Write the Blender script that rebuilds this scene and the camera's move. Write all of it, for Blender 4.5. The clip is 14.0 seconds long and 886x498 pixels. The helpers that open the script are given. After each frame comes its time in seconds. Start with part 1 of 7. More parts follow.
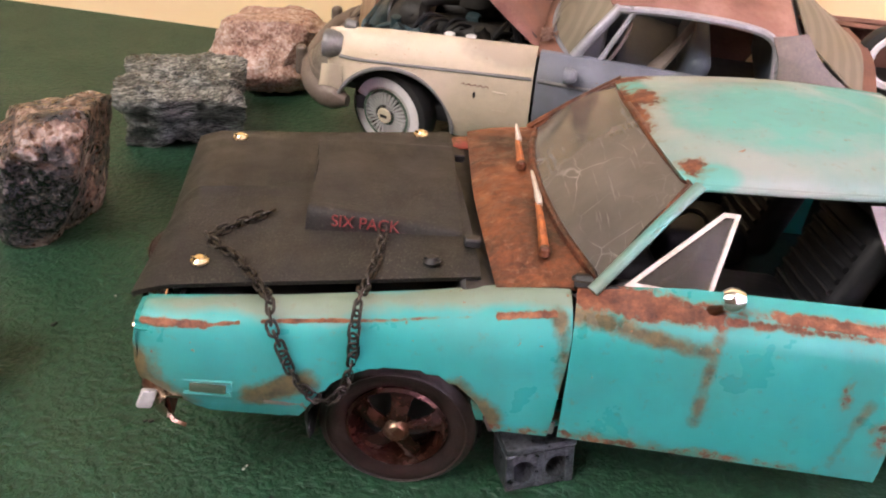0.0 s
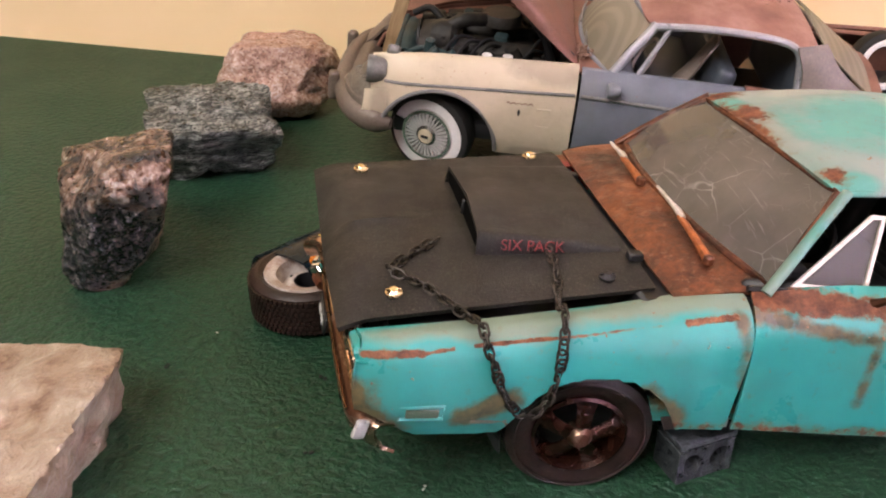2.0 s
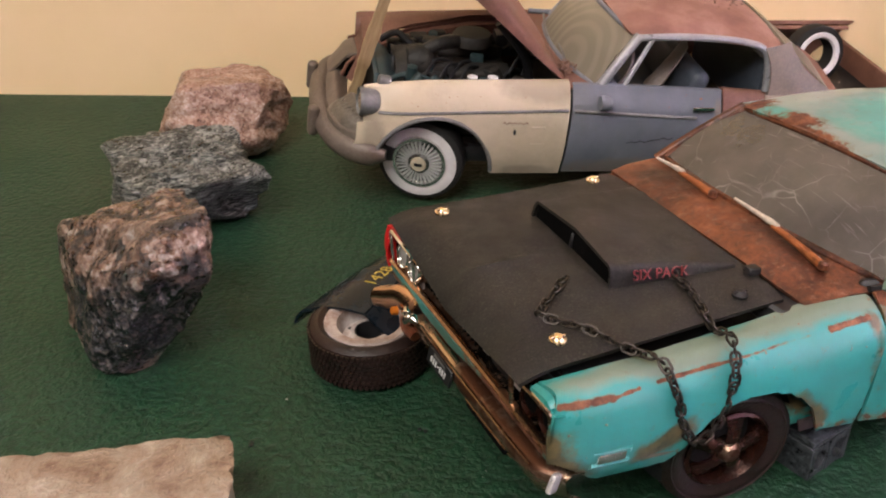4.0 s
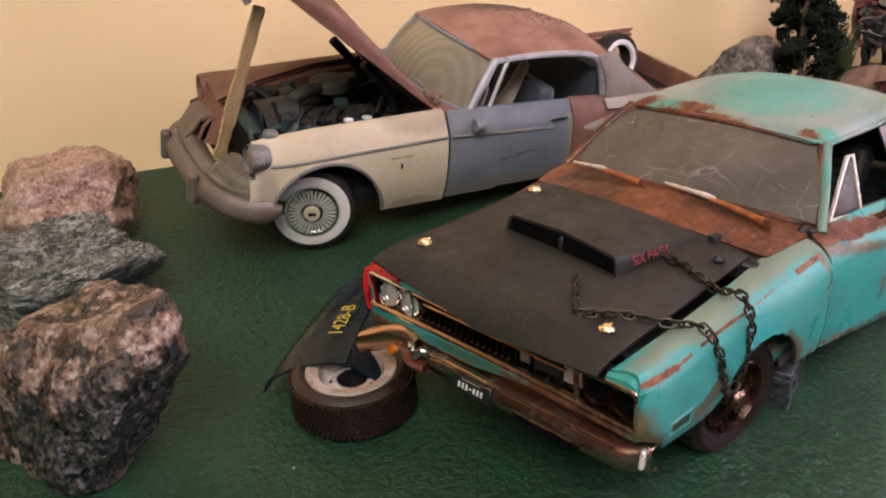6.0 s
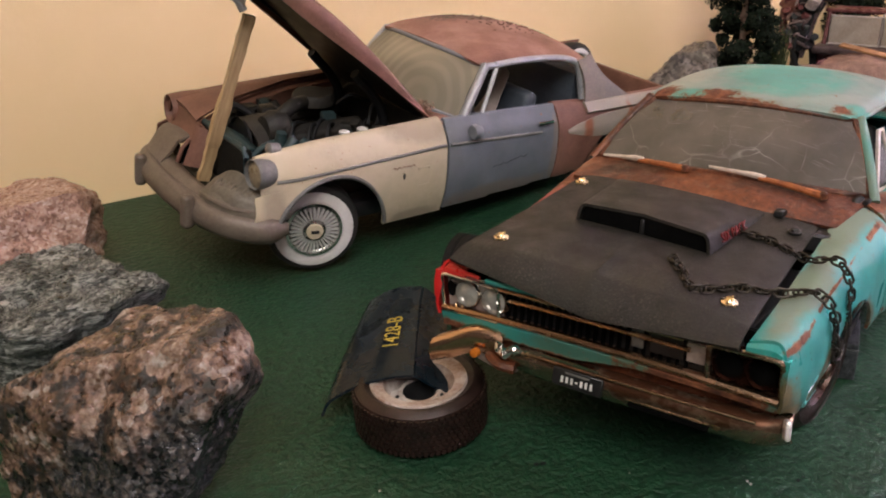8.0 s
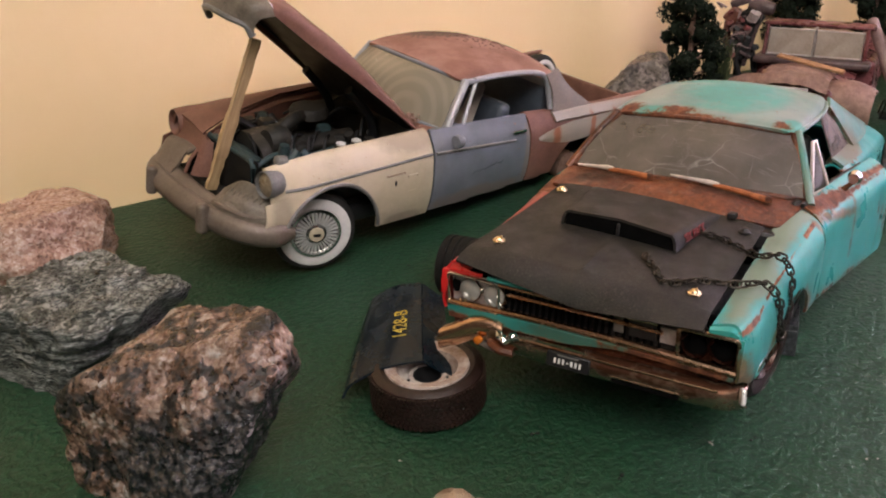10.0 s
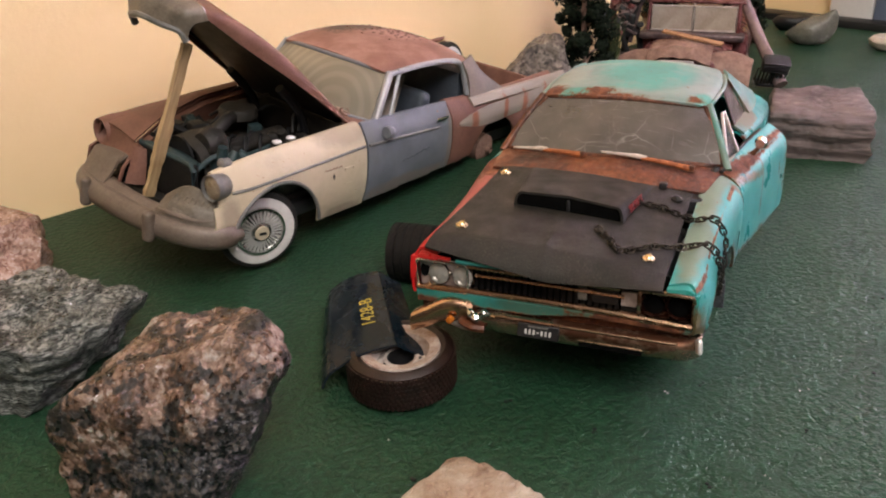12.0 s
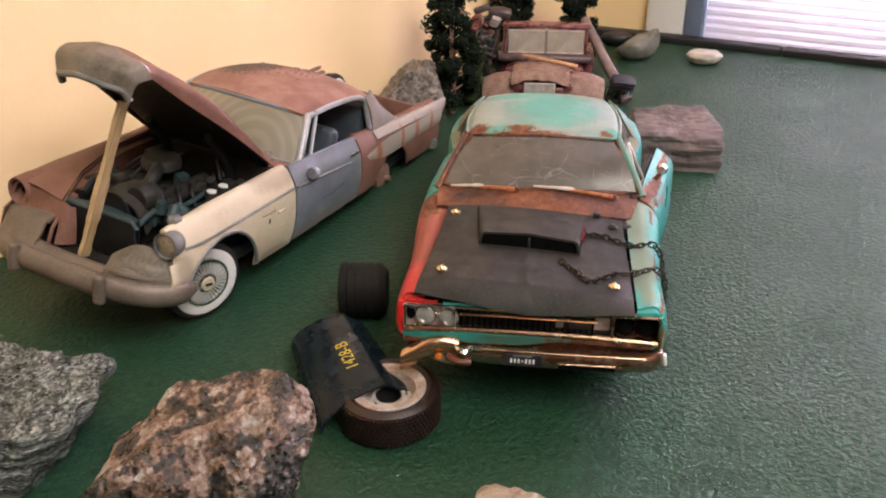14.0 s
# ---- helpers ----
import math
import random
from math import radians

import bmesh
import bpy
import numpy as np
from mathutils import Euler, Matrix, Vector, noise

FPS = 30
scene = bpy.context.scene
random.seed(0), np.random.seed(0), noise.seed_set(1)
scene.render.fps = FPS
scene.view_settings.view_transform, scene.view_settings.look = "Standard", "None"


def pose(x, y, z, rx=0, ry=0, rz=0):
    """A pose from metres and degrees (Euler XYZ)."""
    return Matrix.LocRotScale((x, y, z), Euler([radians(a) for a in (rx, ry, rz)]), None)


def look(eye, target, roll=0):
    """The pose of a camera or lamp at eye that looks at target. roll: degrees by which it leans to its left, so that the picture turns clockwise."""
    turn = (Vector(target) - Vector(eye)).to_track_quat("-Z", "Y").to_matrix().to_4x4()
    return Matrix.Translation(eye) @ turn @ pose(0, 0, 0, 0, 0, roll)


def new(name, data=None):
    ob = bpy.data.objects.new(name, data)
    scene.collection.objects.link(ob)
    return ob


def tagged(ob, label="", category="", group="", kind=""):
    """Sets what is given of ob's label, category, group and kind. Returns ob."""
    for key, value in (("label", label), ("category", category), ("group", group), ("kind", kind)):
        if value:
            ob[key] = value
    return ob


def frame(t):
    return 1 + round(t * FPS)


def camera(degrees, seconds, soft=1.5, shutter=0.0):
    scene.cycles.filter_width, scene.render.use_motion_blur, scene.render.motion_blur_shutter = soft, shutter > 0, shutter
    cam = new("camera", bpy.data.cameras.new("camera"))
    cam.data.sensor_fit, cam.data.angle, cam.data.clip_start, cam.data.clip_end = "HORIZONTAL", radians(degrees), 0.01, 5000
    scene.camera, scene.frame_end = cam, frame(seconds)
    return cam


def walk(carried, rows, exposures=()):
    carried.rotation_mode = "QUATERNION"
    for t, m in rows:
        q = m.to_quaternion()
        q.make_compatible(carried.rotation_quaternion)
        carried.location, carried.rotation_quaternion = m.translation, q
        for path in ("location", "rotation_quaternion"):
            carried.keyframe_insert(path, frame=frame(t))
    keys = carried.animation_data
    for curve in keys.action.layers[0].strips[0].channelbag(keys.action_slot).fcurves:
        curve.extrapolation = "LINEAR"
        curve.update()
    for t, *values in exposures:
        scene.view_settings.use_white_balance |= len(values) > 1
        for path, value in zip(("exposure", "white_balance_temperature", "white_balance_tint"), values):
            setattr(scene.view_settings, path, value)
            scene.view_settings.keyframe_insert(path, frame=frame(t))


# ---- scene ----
cam = camera(54.8, 14.0, 2.0)
PATH = [
    (0, (-0.07799, -0.20188, 0.15313), (0.0042, 1.5346, -0.8357), -0.96),
    (0.5, (-0.09779, -0.20268, 0.15472), (0.0087, 1.5303, -0.8379), -1.02),
    (1, (-0.10963, -0.20552, 0.15705), (0.0191, 1.5286, -0.8310), -1.41),
    (1.5, (-0.12430, -0.20491, 0.16425), (0.0866, 1.5223, -0.8218), -1.21),
    (2, (-0.14641, -0.20157, 0.16352), (0.1855, 1.5092, -0.8178), -0.84),
    (2.5, (-0.17233, -0.19779, 0.16762), (0.2966, 1.4885, -0.8001), -0.12),
    (3, (-0.18751, -0.19168, 0.17226), (0.4012, 1.4614, -0.7873), 0.69),
    (3.2, (-0.18957, -0.18711, 0.16892), (0.4169, 1.4575, -0.7942), 0.65),
    (5.3, (-0.26008, -0.14901, 0.18075), (0.7683, 1.2547, -0.8052), -4.38),
    (5.5, (-0.26143, -0.14639, 0.17725), (0.8385, 1.2127, -0.7938), -3.97),
    (6, (-0.27840, -0.13416, 0.17347), (0.9487, 1.1534, -0.7412), -3.64),
    (6.5, (-0.29444, -0.11958, 0.16849), (1.0279, 1.0893, -0.7203), -3.18),
    (7, (-0.30519, -0.10206, 0.16651), (1.0918, 1.0425, -0.6928), -3.34),
    (7.5, (-0.31143, -0.08761, 0.16014), (1.1326, 1.0143, -0.6769), -3.61),
    (8, (-0.31301, -0.08366, 0.15980), (1.1443, 0.9922, -0.6880), -3.47),
    (8.2, (-0.31270, -0.08843, 0.15921), (1.1408, 0.9895, -0.6926), -3.59),
    (10.3, (-0.36131, -0.08740, 0.18152), (1.1842, 0.8435, -0.6815), -2.75),
    (10.5, (-0.36626, -0.08490, 0.17945), (1.2002, 0.8187, -0.6748), -2.87),
    (11, (-0.36012, -0.07552, 0.18424), (1.2158, 0.7999, -0.6819), -2.78),
    (11.5, (-0.35862, -0.07723, 0.18313), (1.2173, 0.7628, -0.7173), -3.38),
    (12, (-0.37684, -0.06713, 0.19058), (1.2518, 0.6386, -0.7310), -3.39),
    (12.5, (-0.38249, -0.04886, 0.19822), (1.2900, 0.5175, -0.7409), -2.58),
    (13, (-0.38702, -0.03565, 0.20300), (1.3121, 0.4062, -0.7551), -2.10),
    (13.5, (-0.39907, -0.02619, 0.20488), (1.3295, 0.2881, -0.7508), -1.69),
    (14, (-0.40676, -0.00581, 0.22052), (1.3371, 0.2384, -0.7278), -0.68),
]
EXPOSURES = [(0.0, 0.52, 6500, 14), (1.5, 0.44, 6500, 14), (3.0, 0.18, 6500, 14), (6.5, 0.0, 6500, 12), (8.0, -0.1, 6500, 12), (10.5, 0.0, 6500, 12), (11.5, -0.1, 6500, 12), (12.0, 0.15, 6500, 12), (12.5, 0.36, 6500, 10), (13.0, 0.48, 6500, 10), (13.5, 0.43, 6500, 10), (14.0, 0.34, 6500, 10)]
walk(cam, [(t, look(eye, target, roll)) for t, eye, target, roll in PATH], EXPOSURES)

# ---- light ----
world = bpy.data.worlds.new("world")
scene.world = world
world.use_nodes = True
wn = world.node_tree
sky = wn.nodes.new("ShaderNodeTexSky")
sky.sky_type, sky.sun_disc = "NISHITA", False
sky.sun_elevation, sky.sun_rotation = radians(40), radians(250)
wn.links.new(sky.outputs[0], wn.nodes["Background"].inputs["Color"])
wn.nodes["Background"].inputs["Strength"].default_value = 0.12


def area(name, m, w, h, power, colour):
    d = bpy.data.lights.new(name, "AREA")
    d.shape, d.size, d.size_y, d.energy, d.color = "RECTANGLE", w, h, power, colour
    o = new(name, d)
    o.matrix_world = m
    return o


# added key lamp before an unseen, invented opening behind the walk; daylight through the slatted blind at the far end
area("added_key_light", look((-0.80, -0.55, 1.14), (-0.36, -0.22, 0.42)), 0.85, 0.70, 17.0, (1.0, 0.93, 0.85))
area("blind_light", Matrix.Rotation(radians(-29.6), 4, "Z") @ pose(0.458, 0, 0, 0, 0, 9.2) @ pose(-0.478, 0, 0) @ look((0.550, -0.40, 0.66), (-0.5, -0.40, 0.62)), 0.95, 1.45, 108.0, (1.0, 0.95, 0.89))



# ---- materials ----
class Mat:
    """A small builder for node materials."""

    def __init__(self, name, rough=0.5, metal=0.0, spec=0.5):
        self.m = bpy.data.materials.new(name)
        self.m.use_nodes = True
        self.t = self.m.node_tree
        self.b = self.t.nodes["Principled BSDF"]
        self.b.inputs["Roughness"].default_value = rough
        self.b.inputs["Metallic"].default_value = metal
        self.b.inputs["Specular IOR Level"].default_value = spec
        self.co = self.t.nodes.new("ShaderNodeTexCoord").outputs["Object"]

    def put(self, socket, v):
        if isinstance(v, bpy.types.NodeSocket):
            self.t.links.new(v, socket)
        elif isinstance(v, (tuple, list)) and len(v) == 3 and socket.type == "RGBA":
            socket.default_value = (*v, 1)
        else:
            socket.default_value = v

    def noise(self, scale, detail=5.0, rough=0.6, vec=None, warp=0.0):
        n = self.t.nodes.new("ShaderNodeTexNoise")
        self.put(n.inputs["Vector"], vec or self.co)
        n.inputs["Scale"].default_value, n.inputs["Detail"].default_value = scale, detail
        n.inputs["Roughness"].default_value, n.inputs["Distortion"].default_value = rough, warp
        return n.outputs["Fac"]

    def voronoi(self, scale, out="Distance", vec=None, feature="F1"):
        n = self.t.nodes.new("ShaderNodeTexVoronoi")
        n.feature = feature
        self.put(n.inputs["Vector"], vec or self.co)
        n.inputs["Scale"].default_value = scale
        return n.outputs[out]

    def scaled(self, x, y, z, rot=(0, 0, 0)):
        n = self.t.nodes.new("ShaderNodeMapping")
        self.put(n.inputs["Vector"], self.co)
        n.inputs["Scale"].default_value = (x, y, z)
        n.inputs["Rotation"].default_value = [radians(a) for a in rot]
        return n.outputs[0]

    def ramp(self, fac, *stops):
        n = self.t.nodes.new("ShaderNodeValToRGB")
        self.put(n.inputs[0], fac)
        e = n.color_ramp.elements
        while len(e) < len(stops):
            e.new(0.5)
        for k, (p, c) in zip(e, stops):
            k.position = p
            k.color = (*c, 1) if isinstance(c, tuple) else (c, c, c, 1)
        return n.outputs[0]

    def math(self, op, a, b=0.0, clamp=False):
        n = self.t.nodes.new("ShaderNodeMath")
        n.operation, n.use_clamp = op, clamp
        self.put(n.inputs[0], a), self.put(n.inputs[1], b)
        return n.outputs[0]

    def mix(self, fac, a, b):
        n = self.t.nodes.new("ShaderNodeMix")
        n.data_type = "RGBA"
        self.put(n.inputs["Factor"], fac), self.put(n.inputs["A"], a), self.put(n.inputs["B"], b)
        return n.outputs["Result"]

    def spots(self, *items):
        """1 at the centre of each spot (x, y, z, rx, ry, rz), 0 at its rim and beyond."""
        total = None
        for x, y, z, rx, ry, rz in items:
            s = self.t.nodes.new("ShaderNodeVectorMath")
            s.operation = "SUBTRACT"
            self.put(s.inputs[0], self.co)
            s.inputs[1].default_value = (x, y, z)
            d = self.t.nodes.new("ShaderNodeVectorMath")
            d.operation = "DIVIDE"
            self.put(d.inputs[0], s.outputs[0])
            d.inputs[1].default_value = (rx, ry, rz)
            l = self.t.nodes.new("ShaderNodeVectorMath")
            l.operation = "LENGTH"
            self.put(l.inputs[0], d.outputs[0])
            v = self.math("SUBTRACT", 1.0, l.outputs["Value"], True)
            total = v if total is None else self.math("MAXIMUM", total, v)
        return total

    def seams(self, *items):
        """1 along each line (ax, ay, az, bx, by, bz, radius), 0 at its radius and beyond."""
        total = None
        for ax, ay, az, bx, by, bz, r in items:
            a, ab = Vector((ax, ay * 0.3, az)), Vector((bx - ax, (by - ay) * 0.3, bz - az))
            s = self.t.nodes.new("ShaderNodeVectorMath")
            s.operation = "SUBTRACT"
            self.put(s.inputs[0], self.scaled(1, 0.3, 1))
            s.inputs[1].default_value = a
            d = self.t.nodes.new("ShaderNodeVectorMath")
            d.operation = "DOT_PRODUCT"
            self.put(d.inputs[0], s.outputs[0])
            d.inputs[1].default_value = ab / ab.length_squared
            h = self.math("MAXIMUM", self.math("MINIMUM", d.outputs["Value"], 1.0), 0.0)
            k = self.t.nodes.new("ShaderNodeVectorMath")
            k.operation = "SCALE"
            k.inputs[0].default_value = ab
            self.put(k.inputs["Scale"], h)
            l = self.t.nodes.new("ShaderNodeVectorMath")
            l.operation = "DISTANCE"
            self.put(l.inputs[0], s.outputs[0]), self.put(l.inputs[1], k.outputs[0])
            v = self.math("SUBTRACT", 1.0, self.math("DIVIDE", l.outputs["Value"], r), True)
            total = v if total is None else self.math("MAXIMUM", total, v)
        return total

    def up(self):
        g = self.t.nodes.new("ShaderNodeNewGeometry")
        s = self.t.nodes.new("ShaderNodeSeparateXYZ")
        self.put(s.inputs[0], g.outputs["Normal"])
        return s.outputs["Z"]

    def color(self, v):
        self.put(self.b.inputs["Base Color"], v)
        return self

    def rough(self, v):
        self.put(self.b.inputs["Roughness"], v)
        return self

    def metal(self, v):
        self.put(self.b.inputs["Metallic"], v)
        return self

    def tilted(self, colour, amount):
        """The surface normal, tilted at random from grain to grain."""
        a = self.t.nodes.new("ShaderNodeVectorMath")
        a.operation = "SUBTRACT"
        self.put(a.inputs[0], colour)
        a.inputs[1].default_value = (0.5, 0.5, 0.5)
        k = self.t.nodes.new("ShaderNodeVectorMath")
        k.operation = "MULTIPLY_ADD"
        self.put(k.inputs[0], a.outputs[0])
        k.inputs[1].default_value = (amount, amount, amount)
        self.put(k.inputs[2], self.t.nodes.new("ShaderNodeNewGeometry").outputs["Normal"])
        z = self.t.nodes.new("ShaderNodeVectorMath")
        z.operation = "NORMALIZE"
        self.put(z.inputs[0], k.outputs[0])
        return z.outputs[0]

    def bump(self, height, strength=0.3, distance=0.0005, normal=None):
        n = self.t.nodes.new("ShaderNodeBump")
        if normal is not None:
            self.put(n.inputs["Normal"], normal)
        n.inputs["Strength"].default_value, n.inputs["Distance"].default_value = strength, distance
        self.put(n.inputs["Height"], height)
        self.put(self.b.inputs["Normal"], n.outputs[0])
        return self


def worn(name, c1, c2, scale=120, rough=0.5, metal=0.0, fine=900, bump=0.2, spec=0.5):
    """Two tones in broad blotches with a fine grain over them."""
    m = Mat(name, rough, metal, spec)
    a = m.noise(scale, 6)
    g = m.noise(fine, 3)
    f = m.math("ADD", m.math("MULTIPLY", a, 0.7), m.math("MULTIPLY", g, 0.3))
    m.color(m.ramp(f, (0.36, c1), (0.64, c2)))
    m.rough(m.ramp(a, (0.3, max(0.02, rough - 0.1)), (0.7, min(1, rough + 0.12))))
    m.bump(g, bump, 0.0004)
    return m.m


RUST_D, RUST_M, RUST_L = (0.045, 0.017, 0.010), (0.15, 0.052, 0.024), (0.30, 0.12, 0.052)


def rust_colour(m, scale=260):
    n = m.noise(scale, 6, 0.65)
    return m.ramp(n, (0.3, RUST_D), (0.5, RUST_M), (0.7, RUST_L))


def rusting_paint(name, paint, paint2, dust, spots, dusty, amount=0.55, rough=0.3, seams=(), stains=()):
    """Gloss paint, dulled by dust at the dusty spots and eaten by rust at the rust spots."""
    m = Mat(name, rough)
    base = m.mix(m.ramp(m.noise(45, 4), (0.35, 0.0), (0.65, 1.0)), paint, paint2)
    if dusty:
        d = m.math("ADD", m.spots(*dusty), m.math("MULTIPLY", m.math("SUBTRACT", m.noise(70, 5), 0.5), 0.9))
        base = m.mix(m.ramp(d, (0.2, 0.0), (0.5, 0.85)), base, dust)
    n = m.noise(330, 6, 0.7)
    hot = m.spots(*spots)
    if seams:
        hot = m.math("MAXIMUM", hot, m.seams(*seams))
    s = m.math("ADD", hot, m.math("MULTIPLY", m.math("SUBTRACT", n, 0.5), 1.5))
    if stains:
        st = m.math("ADD", m.seams(*stains), m.math("MULTIPLY", m.math("SUBTRACT", m.noise(190, 5, 0.7), 0.5), 1.2))
        base = m.mix(m.ramp(st, (0.18, 0.0), (0.6, 0.92)), base, m.ramp(n, (0.35, (0.055, 0.034, 0.012)), (0.65, (0.17, 0.105, 0.035))))
    mask = m.ramp(s, (amount - 0.2, 0.0), (amount - 0.05, 1.0))
    fringe = m.ramp(s, (amount - 0.42, 0.0), (amount - 0.12, 1.0))
    grime = m.ramp(m.noise(28, 6, 0.7), (0.5, 0.0), (0.75, 0.3))
    base = m.mix(grime, base, (0.12, 0.12, 0.08))
    base = m.mix(fringe, base, m.mix(0.62, base, (0.16, 0.10, 0.035)))
    specks = m.ramp(m.noise(520, 2, 0.5), (0.73, 0.0), (0.75, 1.0))
    mask = m.math("MAXIMUM", mask, m.math("MULTIPLY", specks, 0.8))
    m.color(m.mix(mask, base, rust_colour(m)))
    dull = m.math("MULTIPLY", m.ramp(d, (0.1, 0.0), (0.5, 1.0)), 0.35) if dusty else 0.0
    m.rough(m.math("ADD", m.math("ADD", m.math("MULTIPLY", mask, 0.4), dull, True), m.ramp(m.noise(60, 4), (0.3, rough - 0.06), (0.7, rough + 0.12)), True))
    m.bump(m.math("ADD", m.math("MULTIPLY", mask, m.noise(1500, 4)), m.math("MULTIPLY", m.noise(500, 3), 0.08)), 0.5, 0.0006)
    return m.m


m = Mat("green_mat", 0.42, 0, 0.6)
v = m.noise(360, 2, 0.5, warp=0.4)
v2 = m.noise(700, 2, 0.5, warp=0.5)
m.color(m.mix(m.ramp(m.noise(9, 4), (0.35, 0.0), (0.7, 1.0)), m.ramp(v, (0.3, (0.004, 0.025, 0.011)), (0.7, (0.009, 0.053, 0.024))), m.ramp(v, (0.3, (0.006, 0.031, 0.014)), (0.7, (0.012, 0.063, 0.028)))))
m.rough(m.ramp(m.noise(14, 5), (0.3, 0.50), (0.7, 0.62)))
m.bump(m.math("ADD", v, m.math("MULTIPLY", v2, 0.5)), 0.55, 0.0024)
m.b.inputs["Specular IOR Level"].default_value = 0.45
MAT_GREEN = m.m

m = Mat("yellow_wall", 0.75, 0, 0.3)
m.color(m.ramp(m.noise(3, 5), (0.3, (0.91, 0.67, 0.37)), (0.7, (0.94, 0.72, 0.41)))).bump(m.noise(260, 4), 0.12, 0.001)
MAT_WALL = m.m
MAT_WHITE = worn("white_paint", (0.74, 0.73, 0.72), (0.82, 0.81, 0.8), 6, 0.6, 0, 300, 0.05)
# Dark colour for the unseen walls, chosen to keep their bounce low.
MAT_ROOM = worn("unseen_wall_dark", (0.10, 0.085, 0.07), (0.14, 0.12, 0.10), 4, 0.8, 0, 200, 0.05)
MAT_CEIL = worn("ceiling_paint", (0.7, 0.69, 0.66), (0.78, 0.77, 0.74), 3, 0.8, 0, 200, 0.05)
MAT_FLOOR = worn("brown_floor", (0.16, 0.11, 0.08), (0.24, 0.17, 0.12), 5, 0.5, 0, 60, 0.1)
MAT_BLUE = worn("slate_blue_frame", (0.12, 0.16, 0.24), (0.16, 0.2, 0.3), 20, 0.5)
m = Mat("blind_vinyl", 0.5)
m.color(m.ramp(m.noise(14, 4), (0.3, (0.62, 0.58, 0.66)), (0.7, (0.68, 0.64, 0.72))))
tl = m.t.nodes.new("ShaderNodeBsdfTranslucent")
tl.inputs[0].default_value = (0.7, 0.66, 0.74, 1)
ms = m.t.nodes.new("ShaderNodeMixShader")
ms.inputs[0].default_value = 0.45
m.put(ms.inputs[1], m.b.outputs[0]), m.put(ms.inputs[2], tl.outputs[0])
m.put(m.t.nodes["Material Output"].inputs[0], ms.outputs[0])
MAT_BLIND = m.m
MAT_BLACKRAIL = worn("black_rail", (0.006, 0.006, 0.007), (0.014, 0.014, 0.015), 60, 0.5)

TEAL, TEAL2 = (0.022, 0.272, 0.250), (0.032, 0.310, 0.284)
MAT_TEAL = rusting_paint(
    "teal_paint", TEAL, TEAL2, (0.185, 0.215, 0.155),
    [(0.0325, -0.05, 0.036, 0.0022, 0.006, 0.018),
     (0.05, -0.05, 0.0590, 0.026, 0.009, 0.0036), (0.092, -0.05, 0.0605, 0.03, 0.007, 0.0016), 
     (0.0945, -0.052, 0.047, 0.003, 0.006, 0.007), (0.104, -0.052, 0.043, 0.006, 0.006, 0.02), (0.05, -0.052, 0.026, 0.07, 0.006, 0.003),
     (0.053, 0.0, 0.083, 0.007, 0.05, 0.004), (0.056, 0.008, 0.085, 0.010, 0.014, 0.004), (0.056, -0.03, 0.083, 0.012, 0.008, 0.006),
     (0.056, 0.031, 0.083, 0.012, 0.009, 0.008), (0.085, -0.036, 0.083, 0.05, 0.006, 0.0025), (0.13, -0.045, 0.066, 0.02, 0.01, 0.012)],
    [(-0.03, -0.0435, 0.0475, 0.06, 0.0075, 0.009), (0.01, -0.0435, 0.054, 0.05, 0.0075, 0.009), (0.05, 0, 0.088, 0.02, 0.05, 0.01), (0.065, 0.02, 0.088, 0.03, 0.03, 0.01), (0.07, -0.035, 0.086, 0.05, 0.014, 0.01),
     (0.12, 0.0, 0.088, 0.02, 0.05, 0.015), (0.02, -0.046, 0.058, 0.03, 0.012, 0.006), (0.13, -0.04, 0.07, 0.03, 0.02, 0.012)],
    seams=[(-0.0600, -0.0480, 0.0418, -0.0470, -0.0485, 0.0428, 0.0012), (-0.0470, -0.0485, 0.0428, -0.0400, -0.0485, 0.0440, 0.0007), (-0.0350, -0.0485, 0.0448, -0.0100, -0.0486, 0.0482, 0.0006), (-0.0100, -0.0486, 0.0482, 0.0150, -0.0490, 0.0528, 0.0005), (0.0150, -0.0490, 0.0528, 0.0267, -0.0505, 0.0552, 0.0010), (0.0345, -0.05, 0.0600, 0.066, -0.05, 0.0590, 0.0030), (0.066, -0.05, 0.0590, 0.1, -0.05, 0.0590, 0.0014), (0.0350, -0.05, 0.0570, 0.0352, -0.05, 0.0265, 0.0013), (0.0932, -0.051, 0.0510, 0.0925, -0.051, 0.0470, 0.0014), (0.1008, -0.051, 0.0500, 0.0995, -0.051, 0.0450, 0.0014)],
    stains=[(-0.0620, -0.050, 0.0320, -0.0600, -0.050, 0.0270, 0.0085), (-0.0600, -0.050, 0.0270, -0.0520, -0.050, 0.0205, 0.0075), (-0.0355, -0.051, 0.0270, -0.0250, -0.051, 0.0320, 0.0050), (0.0080, -0.051, 0.0350, 0.0170, -0.051, 0.0290, 0.0050),
            (0.0280, -0.050, 0.0540, 0.0335, -0.051, 0.0300, 0.0032), (0.0664, -0.052, 0.0560, 0.0650, -0.052, 0.0345, 0.0026), (0.0995, -0.051, 0.0460, 0.0950, -0.051, 0.0280, 0.0024), (0.036, -0.05, 0.0560, 0.066, -0.052, 0.0530, 0.0030)])
MAT_VALANCE = rusting_paint(
    "stained_teal_valance", TEAL, TEAL2, (0.06, 0.16, 0.12),
    [(-0.06, -0.030, 0.025, 0.03, 0.030, 0.02), (-0.06, 0.046, 0.0235, 0.02, 0.014, 0.003), (-0.06, 0.012, 0.0232, 0.02, 0.03, 0.0022)],
    [(-0.06, 0.0, 0.026, 0.02, 0.03, 0.01)], 0.5, 0.4)
